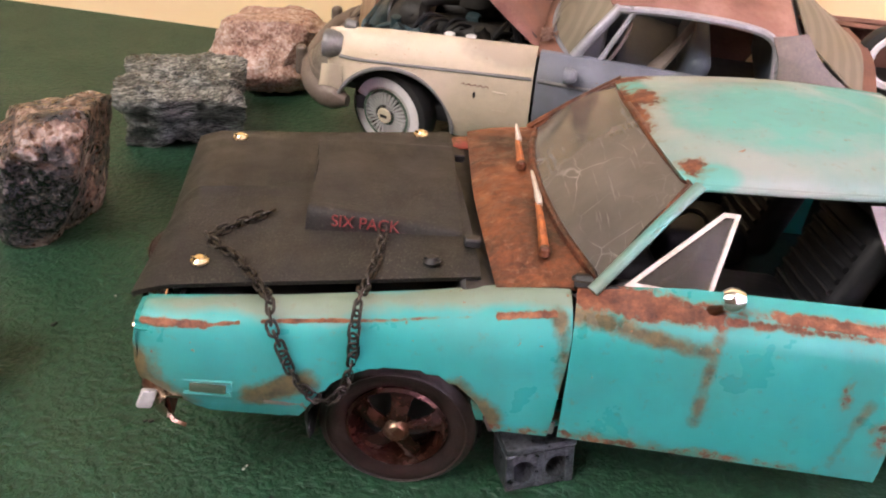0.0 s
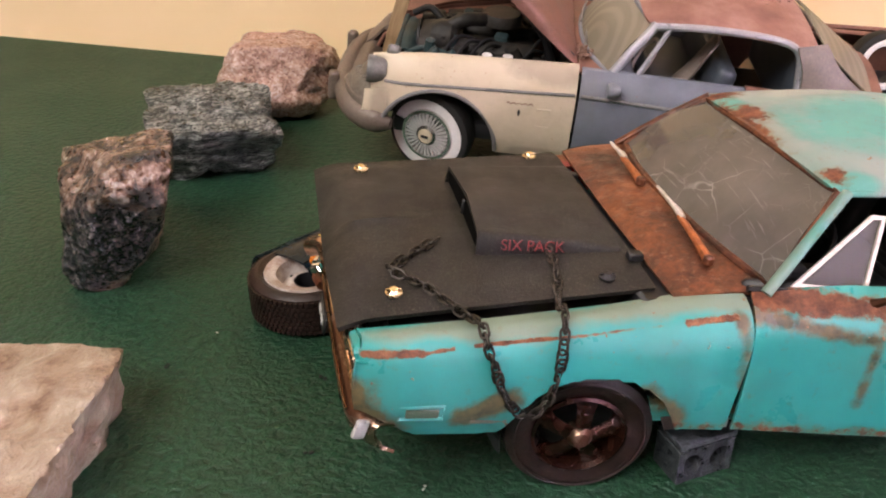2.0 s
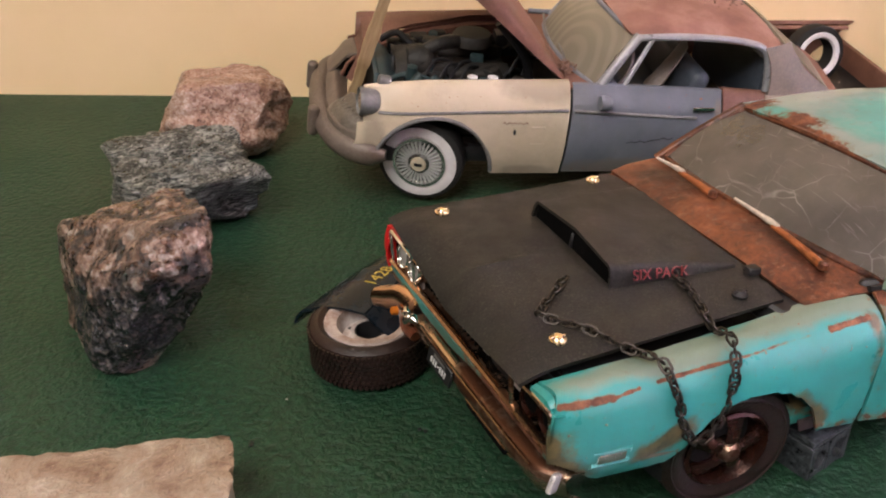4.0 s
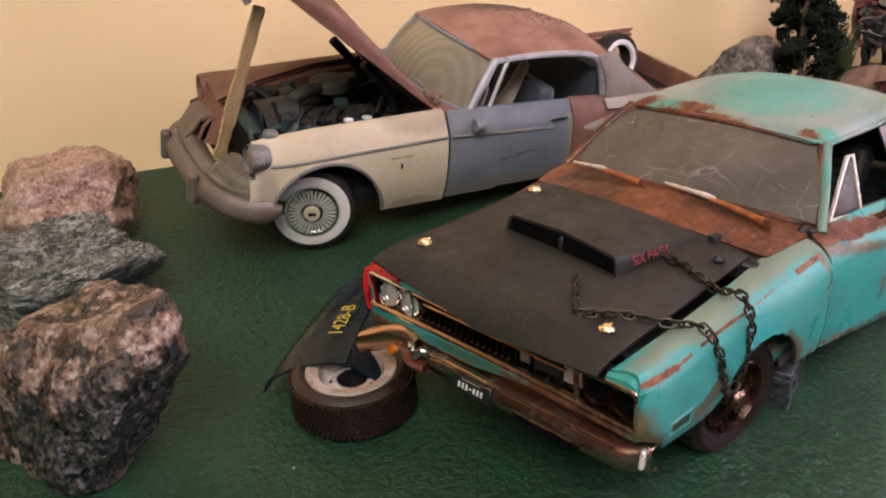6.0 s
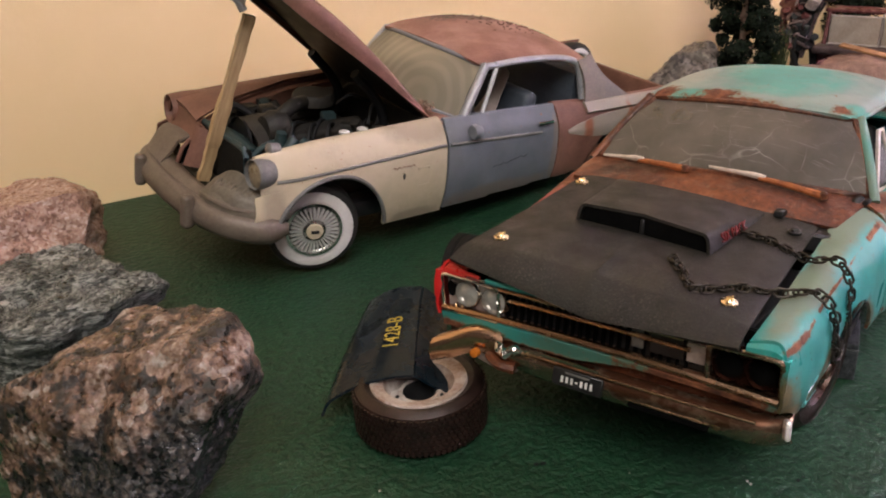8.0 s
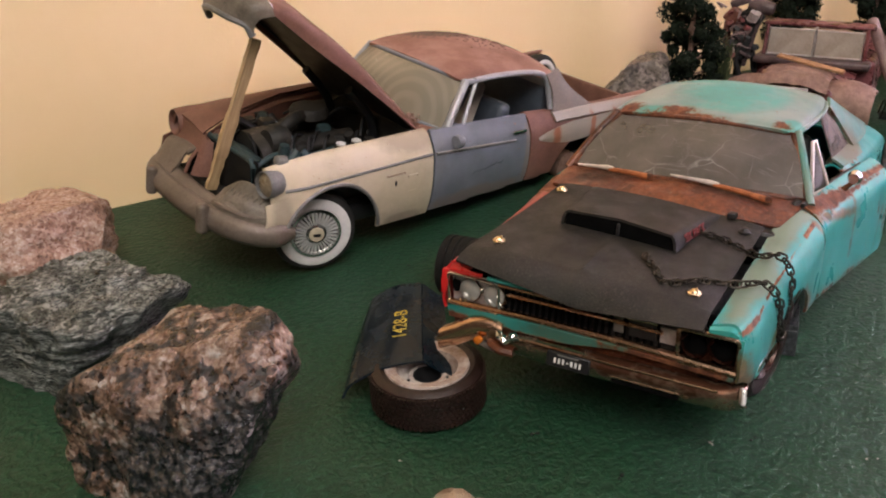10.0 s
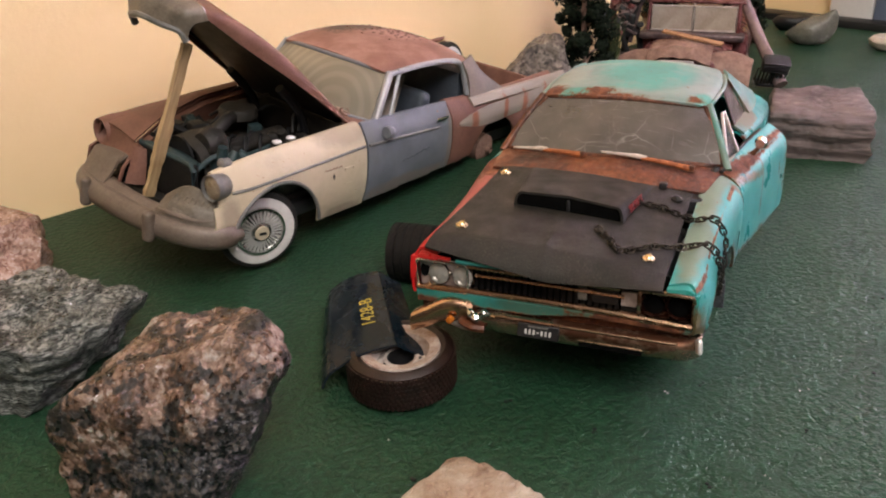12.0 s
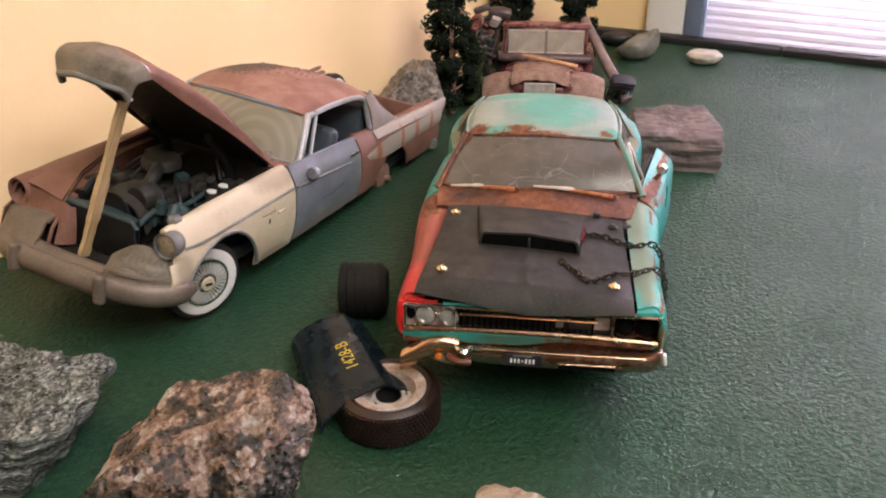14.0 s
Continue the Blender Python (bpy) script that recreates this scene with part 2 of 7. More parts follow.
MAT_TEALROOF = rusting_paint(
    "bleached_teal_roof", (0.155, 0.265, 0.235), (0.225, 0.275, 0.25), (0.085, 0.32, 0.265),
    [(0.051, 0.006, 0.084, 0.0055, 0.026, 0.0035), (0.054, 0.010, 0.0865, 0.007, 0.012, 0.0035), (0.056, -0.03, 0.083, 0.006, 0.005, 0.005), (0.056, 0.031, 0.083, 0.012, 0.009, 0.008)],
    [(0.088, -0.004, 0.089, 0.045, 0.030, 0.012), (0.054, 0.02, 0.085, 0.006, 0.02, 0.006), (0.115, 0.01, 0.088, 0.02, 0.03, 0.012), (0.058, -0.034, 0.084, 0.012, 0.006, 0.006)], 0.55, 0.4)
# Stained, rusty teal whose base is lightened to carry light on the pillars.
MAT_SAIL = rusting_paint(
    "stained_teal", (0.17, 0.21, 0.165), (0.07, 0.245, 0.21), (0.19, 0.165, 0.115),
    [(0.115, -0.042, 0.078, 0.006, 0.012, 0.012), (0.115, 0.042, 0.076, 0.008, 0.012, 0.012)],
    [(0.125, 0.045, 0.073, 0.03, 0.02, 0.014), (0.12, -0.045, 0.07, 0.02, 0.02, 0.014)], 0.55, 0.42)
MAT_RED = rusting_paint(
    "red_paint", (0.55, 0.012, 0.014), (0.45, 0.015, 0.014), (0.27, 0.085, 0.065),
    [(0.03, 0.048, 0.056, 0.035, 0.012, 0.012), (0.05, 0.048, 0.05, 0.03, 0.012, 0.02)],
    [(-0.005, 0.046, 0.05, 0.05, 0.02, 0.014), (0.03, 0.046, 0.056, 0.03, 0.02, 0.014)])
m = Mat("rust_sheet", 0.6, 0.1)
m.color(m.mix(m.ramp(m.noise(420, 6, 0.75), (0.56, 0.0), (0.66, 0.5)), m.ramp(m.math("ADD", m.math("MULTIPLY", m.noise(45, 6, 0.7), 0.75), m.math("MULTIPLY", m.noise(500, 4), 0.25)), (0.38, (0.022, 0.010, 0.007)), (0.48, (0.085, 0.025, 0.012)), (0.57, (0.17, 0.052, 0.020)), (0.68, (0.28, 0.11, 0.05))), (0.26, 0.16, 0.11))).rough(m.ramp(m.noise(200, 4), (0.3, 0.28), (0.7, 0.65))).bump(m.noise(900, 4), 0.5, 0.0005)
MAT_RUST = m.m
m = Mat("hood_black", 0.62, 0, 0.35)
hb = m.ramp(m.math("ADD", m.math("MULTIPLY", m.noise(60, 5), 0.6), m.math("MULTIPLY", m.noise(1300, 2), 0.4)), (0.3, (0.007, 0.0068, 0.006)), (0.7, (0.024, 0.0225, 0.019)))
dust = m.math("MULTIPLY", m.ramp(m.noise(1900, 2, 0.5), (0.56, 0.0), (0.68, 1.0)), m.ramp(m.noise(40, 5), (0.35, 0.15), (0.65, 0.75)))
m.color(m.mix(dust, hb, (0.075, 0.068, 0.055)))
m.rough(m.ramp(m.noise(90, 5), (0.3, 0.46), (0.7, 0.75))).bump(m.noise(1600, 3), 0.5, 0.0004)
MAT_HOOD = m.m
MAT_ORANGERUST = worn("orange_rust", (0.2, 0.06, 0.02), (0.5, 0.16, 0.05), 300, 0.5, 0.2)
m = Mat("rusted_chrome", 0.2, 1.0)
k = m.ramp(m.noise(1, 5, 0.6, m.scaled(70, 45, 90)), (0.47, 0.0), (0.60, 1.0))
fleck = m.ramp(m.noise(600, 4, 0.7), (0.58, 0.0), (0.64, 0.7))
k = m.math("MAXIMUM", k, fleck)
m.color(m.mix(k, (0.50, 0.37, 0.27), (0.10, 0.042, 0.022))).rough(m.ramp(k, (0.0, 0.14), (1.0, 0.42))).metal(m.ramp(k, (0.0, 1.0), (1.0, 0.75)))
m.bump(m.noise(500, 4), 0.15, 0.0003)
MAT_OLDCHROME = m.m
MAT_CHROME = worn("chrome", (0.75, 0.74, 0.72), (0.85, 0.84, 0.82), 200, 0.14, 1.0, 900, 0.05)
# Two copies of chrome, one coloured as if lit, the other as shaded.
MAT_LITCHROME = worn("lit_chrome", (0.70, 0.69, 0.67), (0.85, 0.84, 0.82), 300, 0.32, 0.55, 900, 0.1)
MAT_SHADECHROME = worn("shadowed_chrome", (0.30, 0.29, 0.28), (0.5, 0.49, 0.47), 200, 0.25, 0.9, 900, 0.05)
MAT_GOLD = worn("gold_pin", (0.65, 0.5, 0.28), (0.85, 0.72, 0.48), 300, 0.25, 1.0)
m = Mat("copper_stained_chrome", 0.2, 1.0)
k = m.ramp(m.noise(1, 5, 0.6, m.scaled(60, 60, 120)), (0.50, 0.0), (0.66, 1.0))
m.color(m.mix(k, (0.64, 0.42, 0.28), (0.20, 0.085, 0.045))).rough(m.ramp(k, (0.0, 0.24), (1.0, 0.46)))
m.bump(m.noise(500, 4), 0.15, 0.0003)
MAT_COPPER = m.m
# Near-black put where shade fills the scoop, grille, lamp holes and slots.
MAT_SHADEBLACK = worn("opening_shade_black", (0.0015, 0.0015, 0.0016), (0.004, 0.004, 0.004), 150, 0.9, 0, 900, 0.1, 0.05)
MAT_VENT = worn("weathered_white_trim", (0.42, 0.36, 0.30), (0.70, 0.66, 0.60), 150, 0.35, 0.2, 700, 0.3)
MAT_BLACK = worn("black_plastic", (0.006, 0.006, 0.007), (0.016, 0.016, 0.018), 150, 0.5)
MAT_VINYL = worn("black_vinyl", (0.006, 0.006, 0.008), (0.015, 0.015, 0.018), 150, 0.58)
MAT_RUBBER = worn("rubber", (0.008, 0.008, 0.008), (0.019, 0.017, 0.016), 160, 0.68)
# Darker and duller than the plain rubber.
MAT_MATTEBLACK = worn("matte_black", (0.003, 0.003, 0.003), (0.010, 0.009, 0.008), 160, 0.75, 0, 900, 0.3, 0.25)
MAT_RUSTRUBBER = worn("rusty_rubber", (0.007, 0.0042, 0.0035), (0.030, 0.013, 0.010), 160, 0.42, 0, 900, 0.4)
MAT_BROWNRIM = worn("rusty_rim", (0.014, 0.006, 0.0045), (0.060, 0.019, 0.011), 260, 0.24, 0.55)
MAT_WHITERIM = worn("chalky_rim", (0.26, 0.155, 0.11), (0.60, 0.55, 0.52), 120, 0.55, 0.0, 700, 0.3)
MAT_WHITEWALL = worn("whitewall", (0.62, 0.6, 0.58), (0.75, 0.73, 0.71), 150, 0.5)
MAT_CHAIN = worn("blackened_chain", (0.02, 0.018, 0.016), (0.07, 0.06, 0.05), 500, 0.45, 0.7)
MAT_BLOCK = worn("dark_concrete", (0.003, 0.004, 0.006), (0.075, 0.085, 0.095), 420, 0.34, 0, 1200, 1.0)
m = Mat("navy_panel", 0.13, 0.0)
m.color(m.ramp(m.noise(60, 4), (0.3, (0.003, 0.008, 0.014)), (0.7, (0.006, 0.014, 0.022)))).rough(m.ramp(m.noise(120, 5), (0.3, 0.16), (0.7, 0.36)))
m.b.inputs["Specular IOR Level"].default_value = 0.3
MAT_NAVY = m.m
MAT_YELLOWPAINT = worn("yellow_chalk", (0.34, 0.25, 0.03), (0.62, 0.46, 0.06), 400, 0.7)
MAT_REDLETTER = worn("red_letter", (0.10, 0.012, 0.012), (0.23, 0.026, 0.026), 700, 0.5)
MAT_AMBER = worn("amber_lens", (0.38, 0.10, 0.01), (0.55, 0.17, 0.02), 300, 0.15)

m = Mat("cracked_glass", 0.12, 0, 0.5)
wv = m.t.nodes.new("ShaderNodeVectorMath")
wv.operation = "ADD"
wn2 = m.t.nodes.new("ShaderNodeTexNoise")
wn2.inputs["Scale"].default_value = 90
m.put(wn2.inputs["Vector"], m.co)
wsc = m.t.nodes.new("ShaderNodeVectorMath")
wsc.operation = "SCALE"
wsc.inputs["Scale"].default_value = 0.005
m.put(wsc.inputs[0], wn2.outputs["Color"]), m.put(wv.inputs[0], m.co), m.put(wv.inputs[1], wsc.outputs[0])
cr = m.ramp(m.voronoi(70, "Distance", wv.outputs[0], "DISTANCE_TO_EDGE"), (0.0, 0.8), (0.014, 0.0))
cr2 = m.ramp(m.voronoi(190, "Distance", wv.outputs[0], "DISTANCE_TO_EDGE"), (0.0, 0.42), (0.012, 0.0))
web = m.math("MAXIMUM", m.math("MULTIPLY", cr, m.ramp(m.noise(60, 4), (0.42, 0.0), (0.66, 0.40))), m.math("MULTIPLY", cr2, m.ramp(m.noise(70, 3), (0.50, 0.0), (0.66, 0.55))))
for rot in (35, -50, 80):
    web = m.math("MAXIMUM", web, m.ramp(m.noise(1, 3, 0.6, m.scaled(900, 40, 40, (0, 0, rot))), (0.66, 0.0), (0.76, 0.22)))
dirt = m.ramp(m.noise(55, 6), (0.3, 0.1), (0.7, 0.45))
m.color(m.mix(web, m.mix(dirt, (0.075, 0.067, 0.060), (0.23, 0.205, 0.18)), (0.66, 0.63, 0.6)))
m.rough(m.ramp(dirt, (0.0, 0.06), (0.5, 0.3)))
m.put(m.b.inputs["Alpha"], m.math("MAXIMUM", m.ramp(m.noise(60, 5), (0.3, 0.82), (0.7, 0.93)), web))
MAT_CRACK = m.m
m = Mat("dusty_glass", 0.2, 0, 0.5)
rings = m.t.nodes.new("ShaderNodeTexWave")
rings.wave_type, rings.rings_direction = "RINGS", "SPHERICAL"
mp = m.t.nodes.new("ShaderNodeMapping")
mp.inputs["Location"].default_value = (-0.075, 0.018, -0.056)
m.put(mp.inputs[0], m.co), m.put(rings.inputs["Vector"], mp.outputs[0])
rings.inputs["Scale"].default_value, rings.inputs["Distortion"].default_value = 62, 1.2
rk = m.ramp(rings.outputs["Fac"], (0.3, 0.0), (0.9, 1.0))
m.color(m.mix(m.math("MULTIPLY", m.math("MULTIPLY", rk, m.noise(40, 4)), 0.2), (0.3, 0.27, 0.2), (0.5, 0.46, 0.38)))
m.rough(0.45)
m.put(m.b.inputs["Alpha"], m.math("ADD", 0.6, m.math("MULTIPLY", rk, 0.06)))
MAT_DUSTGLASS = m.m
m = Mat("clear_pane", 0.05, 0, 0.5)
m.color((0.2, 0.19, 0.17))
m.put(m.b.inputs["Alpha"], m.ramp(m.noise(120, 5), (0.3, 0.25), (0.7, 0.5)))
MAT_PANE = m.m
m = Mat("vent_glass", 0.08, 0, 0.5)
m.color((0.10, 0.085, 0.075))
m.put(m.b.inputs["Alpha"], m.ramp(m.noise(120, 5), (0.3, 0.45), (0.7, 0.65)))
MAT_CLEAR = m.m
# The wall's pinkish reflection is put into this pane's colour and opacity.
m = Mat("reflection_tinted_glass", 0.22, 0, 0.6)
m.color(m.ramp(m.noise(90, 5), (0.3, (0.17, 0.135, 0.13)), (0.7, (0.32, 0.265, 0.25))))
m.put(m.b.inputs["Alpha"], m.ramp(m.noise(120, 5), (0.3, 0.8), (0.7, 0.95)))
MAT_QUARTERGLASS = m.m
m = Mat("lamp_glass", 0.08, 0.3)
m.color((0.38, 0.365, 0.34)).bump(m.voronoi(900), 0.3, 0.0003)
MAT_LENS = m.m

MAT_CREAM = rusting_paint("cream_paint", (0.52, 0.445, 0.305), (0.58, 0.50, 0.36), (0.36, 0.30, 0.22),
                          [(0.055, -0.03, 0.057, 0.02, 0.012, 0.004)], [(0.05, -0.04, 0.056, 0.03, 0.02, 0.01), (0.02, -0.036, 0.056, 0.05, 0.006, 0.01), (0.045, -0.05, 0.018, 0.02, 0.02, 0.006), (-0.022, -0.046, 0.03, 0.008, 0.02, 0.02)], 0.85, 0.42)
MAT_BROWN = worn("brown_primer", (0.135, 0.058, 0.040), (0.235, 0.112, 0.080), 70, 0.6, 0, 900, 0.25)
m = Mat("dusty_roof", 0.65)
up = m.math("MULTIPLY", m.noise(520, 4, 0.7), m.spots((0.125, 0.02, 0.083, 0.055, 0.035, 0.03)))
m.color(m.mix(m.ramp(up, (0.27, 0.0), (0.31, 0.9)), m.ramp(m.noise(45, 6), (0.32, (0.17, 0.075, 0.052)), (0.5, (0.25, 0.12, 0.088)), (0.68, (0.36, 0.205, 0.16))), (0.06, 0.04, 0.028)))
m.bump(m.math("ADD", m.noise(700, 4), up), 0.4, 0.0008)
MAT_ROOF = m.m
MAT_GREYDOOR = rusting_paint("grey_door", (0.12, 0.135, 0.162), (0.175, 0.19, 0.218), (0.20, 0.17, 0.15), [(0.10, -0.05, 0.0165, 0.05, 0.01, 0.0030)], [(0.095, -0.05, 0.020, 0.05, 0.01, 0.008), (0.128, -0.05, 0.036, 0.004, 0.01, 0.03)], 0.7, 0.45)
MAT_PILLAR = worn("dusty_grey_pillar", (0.15, 0.13, 0.12), (0.28, 0.225, 0.185), 30, 0.55, 0, 900, 0.2)
MAT_FRAME = worn("pale_grey_trim", (0.24, 0.245, 0.26), (0.40, 0.405, 0.42), 60, 0.32, 0.2, 900, 0.2)
MAT_NOSE = worn("dusty_nose", (0.10, 0.084, 0.066), (0.215, 0.18, 0.142), 90, 0.5, 0.1, 700, 0.6)
MAT_DUSTBUMPER = worn("dusty_bumper", (0.105, 0.078, 0.060), (0.20, 0.160, 0.130), 40, 0.45, 0.15, 700, 0.3)
MAT_LAMPGLASS = worn("clouded_lens", (0.14, 0.10, 0.06), (0.3, 0.24, 0.17), 120, 0.3)
MAT_SEATBLUE = worn("blue_grey_vinyl", (0.045, 0.056, 0.074), (0.085, 0.102, 0.128), 60, 0.5, 0, 900, 0.2)
MAT_GREY = worn("grey_primer", (0.14, 0.155, 0.185), (0.22, 0.23, 0.255), 50, 0.5, 0, 900, 0.2)
MAT_DULLTRIM = worn("dull_trim", (0.13, 0.13, 0.13), (0.25, 0.245, 0.235), 120, 0.5, 0.3, 900, 0.2)
m = Mat("tail_flank", 0.55)
st = m.spots((0.15, -0.048, 0.042, 0.006, 0.02, 0.014), (0.18, -0.048, 0.043, 0.004, 0.02, 0.014), (0.2, -0.048, 0.043, 0.005, 0.02, 0.014), (0.222, -0.048, 0.045, 0.005, 0.02, 0.012))
m.color(m.mix(m.ramp(m.math("ADD", st, m.math("MULTIPLY", m.math("SUBTRACT", m.noise(300, 4), 0.5), 0.8)), (0.25, 0.0), (0.6, 1.0)), (0.29, 0.25, 0.205), (0.28, 0.10, 0.05)))
MAT_FLANK = m.m
m = Mat("grimy_engine", 0.6)
m.color(m.ramp(m.noise(110, 5), (0.3, (0.008, 0.008, 0.008)), (0.55, (0.022, 0.019, 0.016)), (0.75, (0.055, 0.043, 0.034)))).bump(m.noise(700, 4), 0.5, 0.0006)
MAT_ENGINE = m.m
MAT_GRIME = worn("dusty_engine_grime", (0.015, 0.013, 0.011), (0.042, 0.036, 0.030), 110, 0.65, 0, 800, 0.5)
MAT_ENGBLUE = worn("faded_blue_metal", (0.016, 0.027, 0.030), (0.036, 0.070, 0.075), 170, 0.5, 0, 900, 0.3)
m = Mat("pine_stick", 0.6)
w = m.noise(1, 4, 0.6, m.scaled(700, 700, 60))
m.color(m.ramp(w, (0.3, (0.36, 0.23, 0.11)), (0.7, (0.55, 0.40, 0.22)))).bump(w, 0.3, 0.0003)
MAT_STICK = m.m


def stone(name, stops, scale, rough=0.5, glint=0.0, bump=0.6, bands=None, cells=True, grain=7):
    m = Mat(name, rough)
    vec = m.scaled(*bands) if bands else m.co
    f = m.noise(scale, 7, 0.68, vec, 0.4)
    base = m.ramp(f, *stops)
    if cells:
        c = m.t.nodes.new("ShaderNodeTexVoronoi")
        c.inputs["Scale"].default_value = scale * grain
        m.put(c.inputs["Vector"], vec)
        s = m.t.nodes.new("ShaderNodeSeparateColor")
        m.put(s.inputs[0], c.outputs["Color"])
        g = m.math("ADD", m.math("MULTIPLY", s.outputs[0], 0.28), m.math("MULTIPLY", f, 0.9))
        base = m.ramp(m.math("SUBTRACT", g, 0.06), *stops)
        if glint:
            m.rough(m.ramp(s.outputs[1], (0.0, 0.12), (0.25, rough), (1.0, rough)))
    m.color(base)
    m.bump(m.math("ADD", f, m.math("MULTIPLY", m.noise(scale * 9, 4), 0.35)), bump, 0.0022)
    return m, base, f


m = Mat("pink_granite", 0.5, 0.0, 0.8)
big = m.noise(70, 5, 0.6, warp=0.1)
cell = m.t.nodes.new("ShaderNodeTexVoronoi")
cell.inputs["Scale"].default_value = 620
m.put(cell.inputs["Vector"], m.co)
cs = m.t.nodes.new("ShaderNodeSeparateColor")
m.put(cs.inputs[0], cell.outputs["Color"])
fine = m.noise(380, 5, 0.65, warp=0.15)
g = m.math("ADD", m.math("ADD", m.math("MULTIPLY", big, 0.55), m.math("MULTIPLY", fine, 0.5)), m.math("MULTIPLY", m.math("SUBTRACT", cs.outputs[0], 0.5), 0.10))
wob = m.t.nodes.new("ShaderNodeVectorMath")
wob.operation = "MULTIPLY_ADD"
wnz = m.t.nodes.new("ShaderNodeTexNoise")
wnz.inputs["Scale"].default_value = 160
m.put(wnz.inputs["Vector"], m.co), m.put(wob.inputs[0], wnz.outputs["Color"]), m.put(wob.inputs[2], m.co)
wob.inputs[1].default_value = (0.012, 0.012, 0.012)
patch = m.t.nodes.new("ShaderNodeTexVoronoi")
patch.inputs["Scale"].default_value = 190
m.put(patch.inputs["Vector"], wob.outputs[0])
ps = m.t.nodes.new("ShaderNodeSeparateColor")
m.put(ps.inputs[0], patch.outputs["Color"])
tone = m.math("ADD", m.math("ADD", m.math("MULTIPLY", ps.outputs[0], 0.30), m.math("SUBTRACT", m.math("MULTIPLY", big, 0.9), 0.095)), m.math("MULTIPLY", m.math("SUBTRACT", fine, 0.5), 0.65))
pinkish = m.ramp(tone, (0.36, (0.014, 0.013, 0.014)), (0.44, (0.050, 0.030, 0.024)), (0.52, (0.145, 0.080, 0.054)), (0.62, (0.275, 0.185, 0.142)), (0.74, (0.40, 0.355, 0.325)))
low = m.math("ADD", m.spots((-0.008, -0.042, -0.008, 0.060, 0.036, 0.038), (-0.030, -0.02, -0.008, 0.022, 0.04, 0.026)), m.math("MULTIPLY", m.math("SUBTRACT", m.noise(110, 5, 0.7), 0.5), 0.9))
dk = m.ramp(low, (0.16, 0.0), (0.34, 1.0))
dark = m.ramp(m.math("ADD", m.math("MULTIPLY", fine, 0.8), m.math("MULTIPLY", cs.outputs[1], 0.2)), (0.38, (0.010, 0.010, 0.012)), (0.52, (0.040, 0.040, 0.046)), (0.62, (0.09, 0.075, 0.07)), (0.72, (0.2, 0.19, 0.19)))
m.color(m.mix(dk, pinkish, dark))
flake = m.ramp(cs.outputs[2], (0.0, 0.08), (0.22, 0.12), (0.25, 1.0))
m.rough(m.math("MULTIPLY", flake, m.math("SUBTRACT", 0.42, m.math("MULTIPLY", dk, 0.15))))
m.bump(m.math("ADD", m.math("ADD", fine, m.math("MULTIPLY", cs.outputs[0], 0.5)), m.noise(900, 3)), 0.6, 0.0014, m.tilted(cell.outputs["Color"], 1.1))
MAT_GRANITE = m.m
MAT_SCHIST = stone("grey_schist", [(0.36, (0.012, 0.014, 0.014)), (0.47, (0.042, 0.049, 0.046)), (0.56, (0.12, 0.135, 0.125)), (0.68, (0.36, 0.375, 0.355))], 85, 0.38, 1.0, 1.3, (0.8, 0.8, 5.5, (14, 10, 0)), True, 9)[0].m
MAT_PINK = stone("pink_feldspar", [(0.28, (0.10, 0.05, 0.035)), (0.42, (0.26, 0.14, 0.10)), (0.55, (0.40, 0.25, 0.185)), (0.74, (0.58, 0.46, 0.39))], 75, 0.42, 1.0, 0.9, None, True, 12)[0].m
m, base, f = stone("white_quartz", [(0.34, (0.15, 0.085, 0.055)), (0.44, (0.29, 0.215, 0.15)), (0.56, (0.36, 0.30, 0.23)), (0.70, (0.47, 0.42, 0.35))], 75, 0.32, 0.0, 1.0, cells=False)
dk = m.math("ADD", m.spots((-0.030, -0.022, 0.0, 0.046, 0.036, 0.03)), m.math("MULTIPLY", m.math("SUBTRACT", m.noise(90, 4), 0.5), 0.9))
m.color(m.mix(m.ramp(dk, (0.2, 0.0), (0.4, 1.0)), base, m.ramp(m.noise(260, 4), (0.4, (0.03, 0.03, 0.035)), (0.6, (0.14, 0.11, 0.1)))))
MAT_QUARTZ = m.m
MAT_WHITESTONE = worn("chalky_stone", (0.42, 0.36, 0.31), (0.58, 0.53, 0.47), 160, 0.6, 0, 900, 0.5)
MAT_GREYROCK = stone("mottled_rock", [(0.3, (0.035, 0.030, 0.028)), (0.5, (0.14, 0.115, 0.10)), (0.75, (0.32, 0.275, 0.24))], 70, 0.6, 0.0, 0.8)[0].m
MAT_PEBBLE = worn("polished_stone", (0.1, 0.1, 0.085), (0.24, 0.23, 0.2), 30, 0.25)
m = Mat("petrified_wood", 0.6)
w = m.noise(1, 5, 0.65, m.scaled(40, 40, 420))
m.color(m.ramp(w, (0.3, (0.050, 0.037, 0.037)), (0.6, (0.165, 0.122, 0.118)), (0.75, (0.27, 0.215, 0.205)))).bump(w, 0.8, 0.002)
MAT_LOG = m.m
m = Mat("dark_foliage", 0.8, 0, 0.2)
m.color(m.ramp(m.noise(420, 3), (0.3, (0.004, 0.008, 0.005)), (0.7, (0.016, 0.026, 0.014))))
MAT_LEAF = m.m
MAT_GRASS = worn("dry_moss", (0.03, 0.045, 0.015), (0.07, 0.09, 0.03), 300, 0.8)
MAT_MAROON = worn("maroon_rust", (0.075, 0.020, 0.024), (0.24, 0.085, 0.085), 130, 0.28, 0.1, 800, 0.4)
MAT_DUSTPANE = worn("dust_coated_pane", (0.26, 0.21, 0.17), (0.40, 0.34, 0.29), 90, 0.5)
